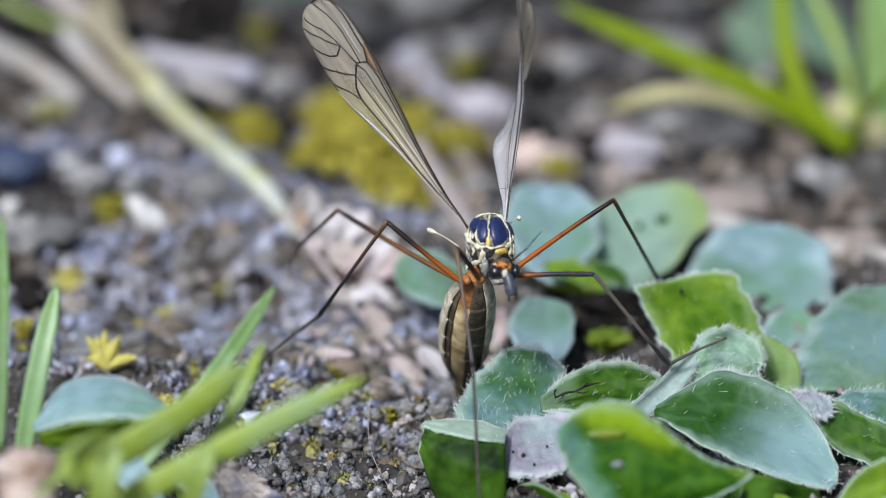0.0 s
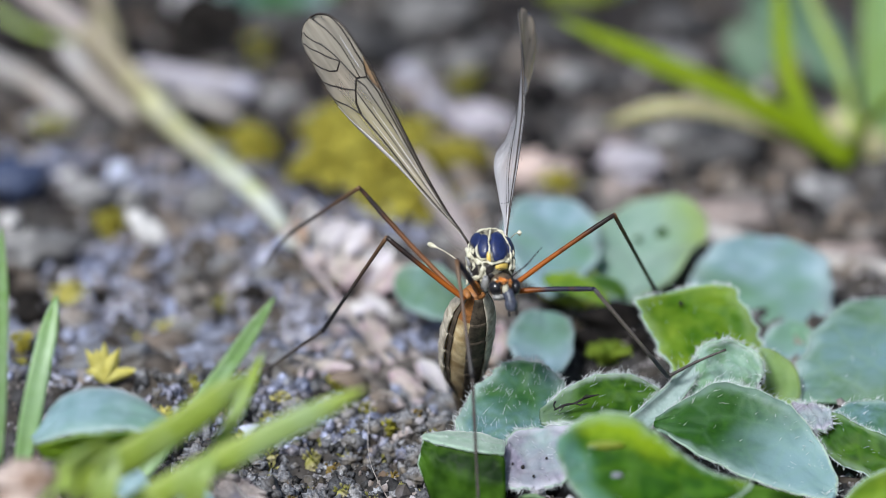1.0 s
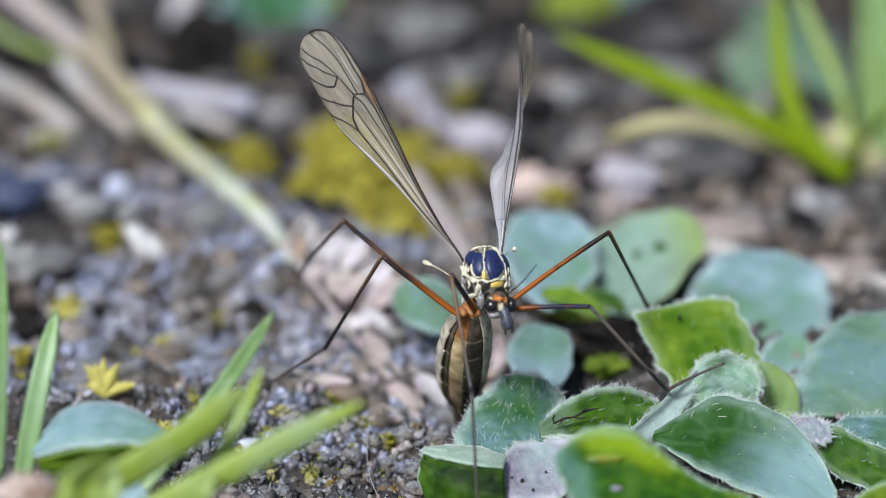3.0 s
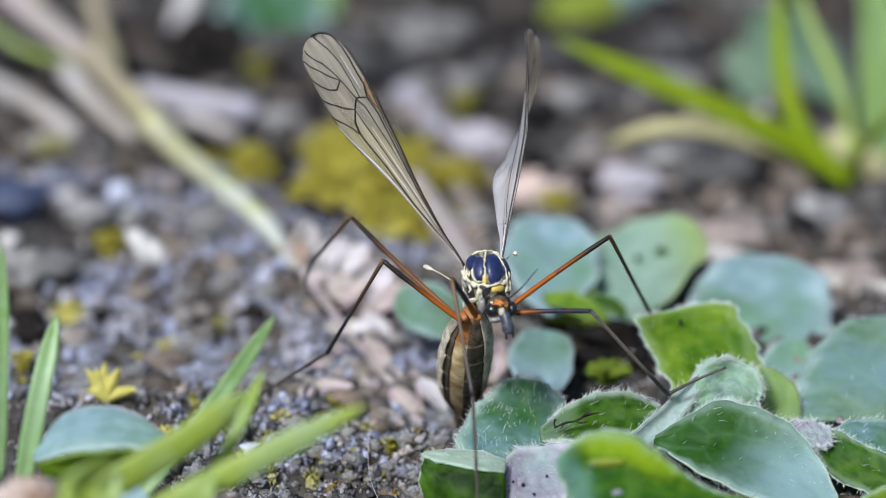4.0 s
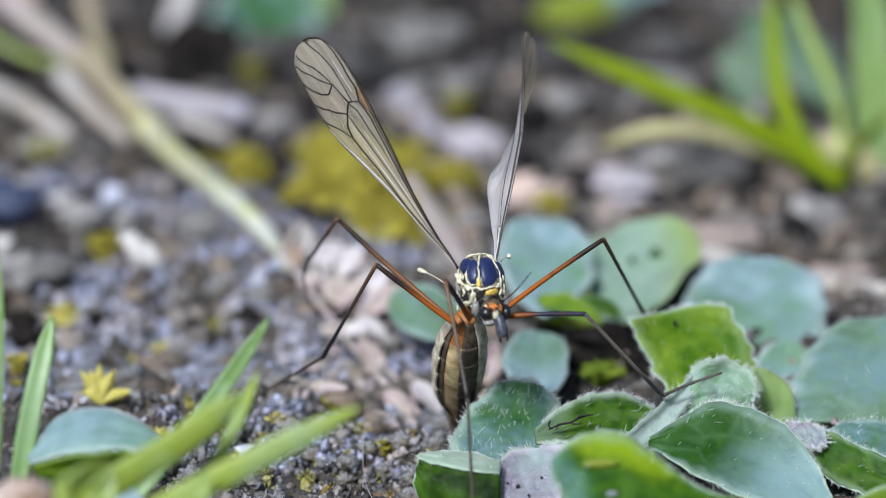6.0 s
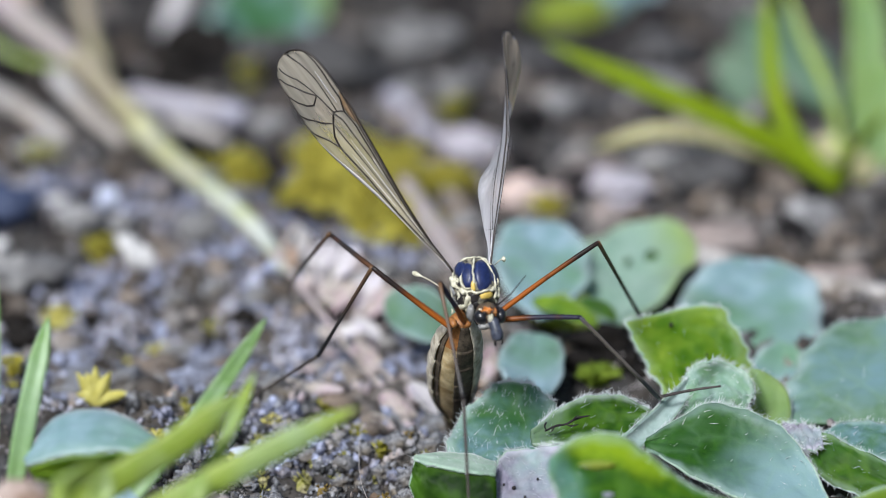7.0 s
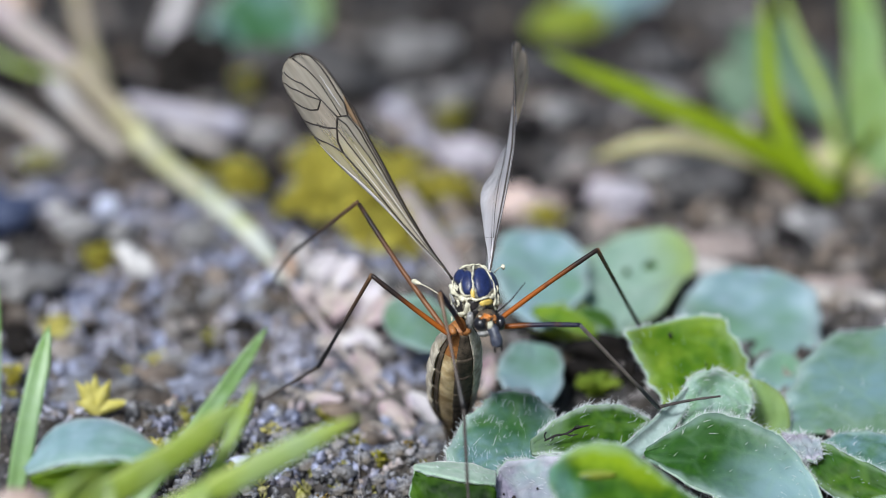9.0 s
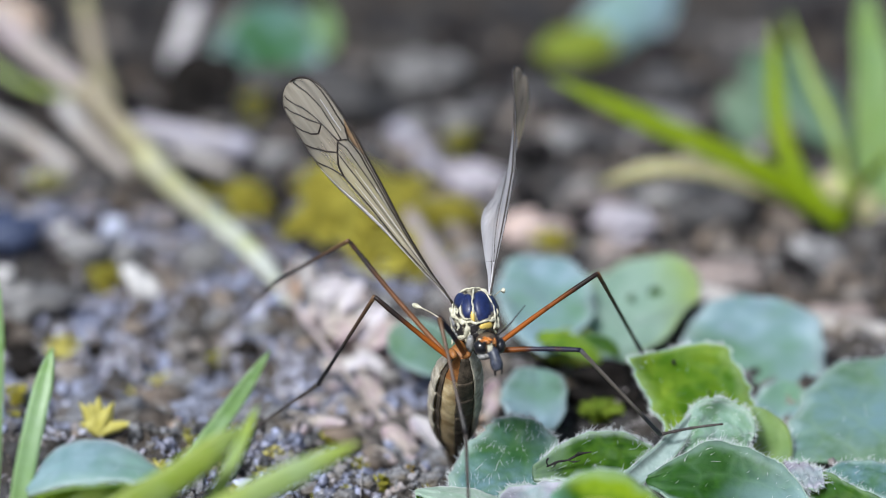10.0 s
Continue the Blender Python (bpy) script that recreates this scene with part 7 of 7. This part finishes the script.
wing_left, wing_right = make_wing(((0, 5, 10, 16, 22), (0, 8, 12, 16, 22)), False), make_wing(((4, 2, 2, 17, 36), (-72, -62, -8, 17, 36)), True)
REST_LEFT = wing_pose(WL_BASE, WL_TIP, (-0.46, 0.82, -0.33))
REST_RIGHT = wing_pose(WR_BASE, WR_TIP, (0.05, -1.0, 0))


# legs: each limb is a mesh along its local z
def limb(name, length, radii, mat, spurs=(), joints=0, bend=0.0):
    n = 16
    pts = [V3((bend * length * math.sin(math.pi * i / n), 0, length * i / n)) for i in range(n + 1)]
    rr = [float(np.interp(i / n, np.linspace(0, 1, len(radii)), radii)) * (1 + (0.25 if joints and (i * joints) % n < joints else 0)) for i in range(n + 1)]
    pieces = [tube(pts, rr, 10)]
    rnd = random.Random(len(name) + int(length * 100))
    for k in range(int(length * 9)):
        s, a = rnd.random(), rnd.random() * 6.283
        p = V3((0, 0, length * s))
        d = V3((math.cos(a), math.sin(a), 0.9)).normalized()
        r = float(np.interp(s, np.linspace(0, 1, len(radii)), radii))
        pieces.append(tube([p + V3((math.cos(a), math.sin(a), 0)) * r * 0.8, p + d * (r + 0.09)], [0.008, 0.003], 3, False))
    for a in spurs:
        pieces.append(tube([(0, 0, length * 0.985), (0.22 * math.cos(a), 0.22 * math.sin(a), length * 0.985 + 0.18)], [0.03, 0.008], 5))
    return build(name, *joined(pieces), mat, fly)


def aim(a, b, length=None):
    """The pose of a limb from a to b (mm, in the fly's space)."""
    d = V3(b) - V3(a)
    return Matrix.Translation(V3(a) * MM) @ d.to_track_quat("Z", "Y").to_matrix().to_4x4()


def spread(hip, knee, ankle):
    return (V3(knee) - V3(hip)).length, (V3(ankle) - V3(knee)).length


def bend_knee(hip, ankle, thigh, shin, hint):
    """The knee between hip and ankle for fixed limb lengths, on the side of hint."""
    hip, ankle, hint = V3(hip), V3(ankle), V3(hint)
    d = ankle - hip
    ln = min(d.length, (thigh + shin) * 0.999)
    d.normalize()
    a = (thigh ** 2 - shin ** 2 + ln ** 2) / (2 * ln)
    h = math.sqrt(max(0.0, thigh ** 2 - a ** 2))
    out = hint - hip
    out = (out - out.dot(d) * d).normalized()
    return hip + d * a + out * h


# hip, knee, ankle, foot of the four standing legs, in the world
STANDING = {
    "mid_left": ((1.02, -8.00, 8.17), (-2.66, -7.60, 11.17), (-6.07, -3.00, 5.02), (-9.75, 0.50, 1.01)),
    "fore_left": ((1.66, -9.20, 8.88), (0.63, -11.50, 11.04), (1.39, -14.50, 6.21), (1.70, -17.00, 0.03)),
    "mid_right": ((3.19, -8.60, 8.97), (8.15, -6.50, 11.94), (10.94, 2.20, 4.99), (11.85, 6.00, 1.75)),
    "fore_right": ((3.04, -9.60, 9.06), (7.11, -10.60, 9.49), (10.85, -7.30, 3.90), (13.01, -6.90, 4.82)),
}
LEGS = {}
for key, (hip, knee, ankle, foot) in STANDING.items():
    thigh, shin = spread(hip, knee, ankle)
    toe = (V3(foot) - V3(ankle)).length * (1.3 if key == "fore_right" else 1)
    short = key in ("fore_left", "fore_right")
    # fore legs: some blue sky reflection is put into the dark femur tip
    LEGS[key] = (limb("femur", thigh, (0.115, 0.135, 0.125, 0.115, 0.13, 0.11), femur_skin(thigh, {"mid_left": 0.66, "mid_right": 0.80}.get(key, 0.46), (0.010, 0.015, 0.038) if short else (0.013, 0.012, 0.013)), bend=0.05 if key == "fore_right" else 0.02),
                 limb("tibia", shin, (0.105, 0.09, 0.085, 0.09, 0.12), TIBIA_LIT if key == "fore_right" else TIBIA, (0.5, 2.2) if key == "mid_left" else ()),
                 limb("tarsus", toe, (0.085, 0.07, 0.06, 0.05), TARSUS, joints=4, bend=0.05 if key == "fore_right" else 0.0))
HIND_HIP = V3((0.84, -6.30, 7.80))
hind_femur = limb("femur", 8.0, (0.12, 0.135, 0.125, 0.12, 0.13, 0.11), femur_skin(8.0, 0.80, root=(0.20, 0.085, 0.035)), bend=0.015)
hind_tibia = limb("tibia", 6.8, (0.105, 0.095, 0.085, 0.085, 0.10), TIBIA)
hind_tarsus = limb("tarsus", 4.2, (0.08, 0.065, 0.055, 0.04), TARSUS, joints=4, bend=0.06)
hind_tarsus.parent = hind_tibia
hind_tarsus.matrix_basis = pose(0, 0, 6.75 * MM, 8, -10, 0)


# ---- what moves ----
# seconds, the body's nod and sway, and the turns of the two wings, in degrees
SWAY = (
    (0, -0.00, 0.00, -0.0, 0.0),
    (0.5, -0.51, 2.21, -0.7, -0.3),
    (1, 0.73, 0.30, -0.4, 0.0),
    (1.5, 1.38, -0.67, 3.4, 5.2),
    (2, 1.58, -0.43, 1.6, 2.2),
    (2.5, 1.68, -0.70, 1.4, 2.0),
    (4, 1.79, -0.80, 2.2, 4.7),
    (4.5, 1.49, -1.21, 1.7, 5.0),
    (5, 2.41, -0.67, 0.9, 3.2),
    (5.5, 1.97, -0.83, 2.9, 7.2),
    (7, 2.60, -1.34, -1.2, 1.9),
    (7.5, 2.34, -1.59, 1.6, 5.4),
    (8, 2.44, -1.30, 0.2, 3.3),
    (8.5, 2.22, -0.47, -0.0, 5.1),
    (9, 2.08, -1.50, 0.4, 5.3),
    (9.5, 2.57, -1.77, 2.8, 7.1),
    (10, 1.69, -2.38, 0.7, 5.5),
)


# how far two of the feet slip sideways and up, in mm, at the same times
SHIFT = {
    "mid_left": ((0.00, 0.00), (0.21, -0.09), (0.20, -0.16), (0.22, -0.17), (0.35, -0.37), (0.34, -0.31), (0.40, -0.36), (0.36, -0.26), (0.42, -0.38), (0.46, -0.51), (0.43, -0.31), (0.38, -0.29), (0.41, -0.31), (0.56, -0.68), (0.44, -0.40), (0.41, -0.27), (0.28, -0.08)),
    "mid_right": ((0.00, 0.00), (0.16, 0.26), (-0.10, 0.06), (-0.25, -0.03), (-0.28, -0.07), (-0.41, -0.11), (-0.40, -0.11), (-0.43, -0.11), (-0.41, -0.11), (-0.40, -0.11), (-0.38, -0.13), (-0.39, -0.12), (-0.40, -0.09), (-0.41, -0.15), (-0.40, -0.10), (-0.42, -0.13), (-0.44, -0.10)),
}


def sway_at(t):
    ts = [r[0] for r in SWAY]
    return [float(np.interp(t, ts, [r[k] for r in SWAY])) for k in (1, 2, 3, 4)]


def body_at(t):
    """The fly's pose in mm."""
    nod, sway, _, _ = sway_at(t)
    return Matrix.Translation(PIVOT) @ pose(0, 0, 0, nod, sway, 0)


def inside(t, p):
    return body_at(t).inverted() @ V3(p)


def motions():
    times = [r[0] for r in SWAY]
    walk(fly, [(t, Matrix.Translation(PIVOT * MM) @ pose(0, 0, 0, sway_at(t)[0], sway_at(t)[1], 0)) for t in times])
    for wing, rest, k in ((wing_left, REST_LEFT, 2), (wing_right, REST_RIGHT, 3)):
        at = Matrix.Translation(rest.translation)
        walk(wing, [(t, at @ pose(0, 0, 0, 0, sway_at(t)[k], 0) @ at.inverted() @ rest) for t in times])
    for key, (hip, knee, ankle, foot) in STANDING.items():
        femur, tibia, tarsus = LEGS[key]
        thigh, shin = spread(hip, knee, ankle)
        rows = [[], [], []]
        for t in times:
            h = on_fly(hip)
            stand = V3(ankle)
            if key in SHIFT:
                stand = stand + V3([float(np.interp(t, times, [r[k] for r in SHIFT[key]])) if k is not None else 0.0 for k in (0, None, 1)])
            a = inside(t, stand)
            k = bend_knee(h, a, thigh, shin, on_fly(knee))
            rows[0].append((t, aim(h, k)))
            rows[1].append((t, aim(k, a)))
            slip = float(np.interp(t, (5.6, 6.9), (0, 1))) if key == "fore_right" else 0.0
            rows[2].append((t, aim(a, inside(t, V3(foot) + V3((0.72, 0, -0.52)) * slip))))
        for part_, r in zip((femur, tibia, tarsus), rows):
            walk(part_, r)
    # the free hind leg feels about: seconds and where its knee is
    hip = on_fly(HIND_HIP)
    walk(hind_femur, [(t, aim(hip, inside(t, k))) for t, k in (
        (0, (-5.19, -1.25, 9.88)),
        (0.2, (-4.44, -1.40, 11.47)),
        (0.5, (-4.20, -1.25, 11.44)),
        (0.8, (-4.25, -1.30, 11.42)),
        (1, (-4.06, -1.30, 11.69)),
        (1.2, (-3.90, -1.45, 12.06)),
        (1.4, (-3.88, -1.80, 12.43)),
        (1.6, (-5.07, -1.40, 10.11)),
        (1.8, (-5.07, -1.45, 10.20)),
        (2, (-5.12, -1.60, 10.33)),
        (2.5, (-4.99, -1.65, 10.70)),
        (2.7, (-4.92, -1.55, 10.63)),
        (3.8, (-4.41, -1.60, 11.53)),
        (4, (-4.48, -1.45, 11.19)),
        (4.2, (-4.31, -1.40, 11.42)),
        (4.5, (-3.92, -1.45, 12.07)),
        (4.8, (-4.15, -1.70, 11.89)),
        (5, (-4.12, -1.60, 11.64)),
        (5.2, (-4.03, -1.80, 12.04)),
        (5.5, (-3.97, -1.90, 12.31)),
        (5.7, (-4.65, -2.05, 11.68)),
        (6.8, (-5.04, -1.95, 10.92)),
        (7, (-5.06, -1.75, 10.59)),
        (7.2, (-5.03, -2.20, 11.28)),
        (7.5, (-4.46, -1.65, 11.48)),
        (7.8, (-4.58, -1.70, 11.36)),
        (8, (-4.36, -1.80, 11.73)),
        (8.2, (-3.80, -2.00, 12.47)),
        (8.4, (-4.43, -1.95, 11.76)),
        (8.5, (-4.60, -2.00, 11.56)),
        (8.8, (-3.77, -1.95, 12.53)),
        (9, (-3.66, -2.05, 12.77)),
        (9.1, (-3.44, -2.30, 13.13)),
        (9.2, (-4.00, -1.95, 12.35)),
        (9.3, (-4.90, -1.45, 10.55)),
        (9.5, (-4.94, -1.70, 10.80)),
        (9.7, (-4.97, -2.10, 11.45)),
        (10, (-4.34, -1.65, 11.93)),
    )])
    # seconds, where the knee is, and the way the shin points
    walk(hind_tibia, [(t, aim(inside(t, k), inside(t, V3(k) + V3(d)))) for t, k, d in (
        (0, (-5.19, -1.25, 9.88), (-0.31, 0.80, -0.52)),
        (0.2, (-4.44, -1.40, 11.47), (-0.30, 0.77, -0.56)),
        (0.5, (-4.20, -1.25, 11.44), (-0.32, 0.77, -0.55)),
        (0.8, (-4.25, -1.30, 11.42), (-0.35, 0.77, -0.54)),
        (1, (-4.06, -1.30, 11.69), (-0.53, 0.66, -0.54)),
        (1.2, (-3.90, -1.45, 12.06), (-0.61, 0.69, -0.39)),
        (1.4, (-3.88, -1.80, 12.43), (-0.23, 0.92, -0.31)),
        (1.6, (-5.07, -1.40, 10.11), (-0.40, 0.70, -0.59)),
        (1.8, (-5.07, -1.45, 10.20), (-0.29, 0.80, -0.52)),
        (2, (-5.12, -1.60, 10.33), (-0.30, 0.80, -0.52)),
        (2.5, (-4.99, -1.65, 10.70), (-0.32, 0.80, -0.51)),
        (2.7, (-4.92, -1.55, 10.63), (-0.31, 0.80, -0.52)),
        (3.8, (-4.41, -1.60, 11.53), (-0.28, 0.77, -0.57)),
        (4, (-4.48, -1.45, 11.19), (-0.30, 0.77, -0.56)),
        (4.2, (-4.31, -1.40, 11.42), (-0.25, 0.80, -0.54)),
        (4.5, (-3.92, -1.45, 12.07), (-0.55, 0.66, -0.51)),
        (4.8, (-4.15, -1.70, 11.89), (-0.50, 0.70, -0.51)),
        (5, (-4.12, -1.60, 11.64), (-0.39, 0.77, -0.51)),
        (5.2, (-4.03, -1.80, 12.04), (-0.54, 0.66, -0.52)),
        (5.5, (-3.97, -1.90, 12.31), (-0.32, 0.77, -0.55)),
        (5.7, (-4.65, -2.05, 11.68), (-0.23, 0.80, -0.55)),
        (6.8, (-5.04, -1.95, 10.92), (-0.27, 0.80, -0.54)),
        (7, (-5.06, -1.75, 10.59), (-0.27, 0.80, -0.54)),
        (7.2, (-5.03, -2.20, 11.28), (-0.54, 0.66, -0.53)),
        (7.5, (-4.46, -1.65, 11.48), (-0.28, 0.77, -0.57)),
        (7.8, (-4.58, -1.70, 11.36), (-0.32, 0.77, -0.55)),
        (8, (-4.36, -1.80, 11.73), (-0.29, 0.77, -0.57)),
        (8.2, (-3.80, -2.00, 12.47), (-0.13, 0.93, -0.34)),
        (8.4, (-4.43, -1.95, 11.76), (-0.30, 0.70, -0.64)),
        (8.5, (-4.60, -2.00, 11.56), (-0.27, 0.71, -0.65)),
        (8.8, (-3.77, -1.95, 12.53), (-0.50, 0.61, -0.61)),
        (9, (-3.66, -2.05, 12.77), (-0.49, 0.66, -0.57)),
        (9.1, (-3.44, -2.30, 13.13), (-0.58, 0.81, -0.09)),
        (9.2, (-4.00, -1.95, 12.35), (-0.22, 0.90, -0.38)),
        (9.3, (-4.90, -1.45, 10.55), (-0.27, 0.82, -0.50)),
        (9.5, (-4.94, -1.70, 10.80), (-0.29, 0.80, -0.53)),
        (9.7, (-4.97, -2.10, 11.45), (-0.57, 0.66, -0.50)),
        (10, (-4.34, -1.65, 11.93), (-0.56, 0.66, -0.51)),
    )])


motions()
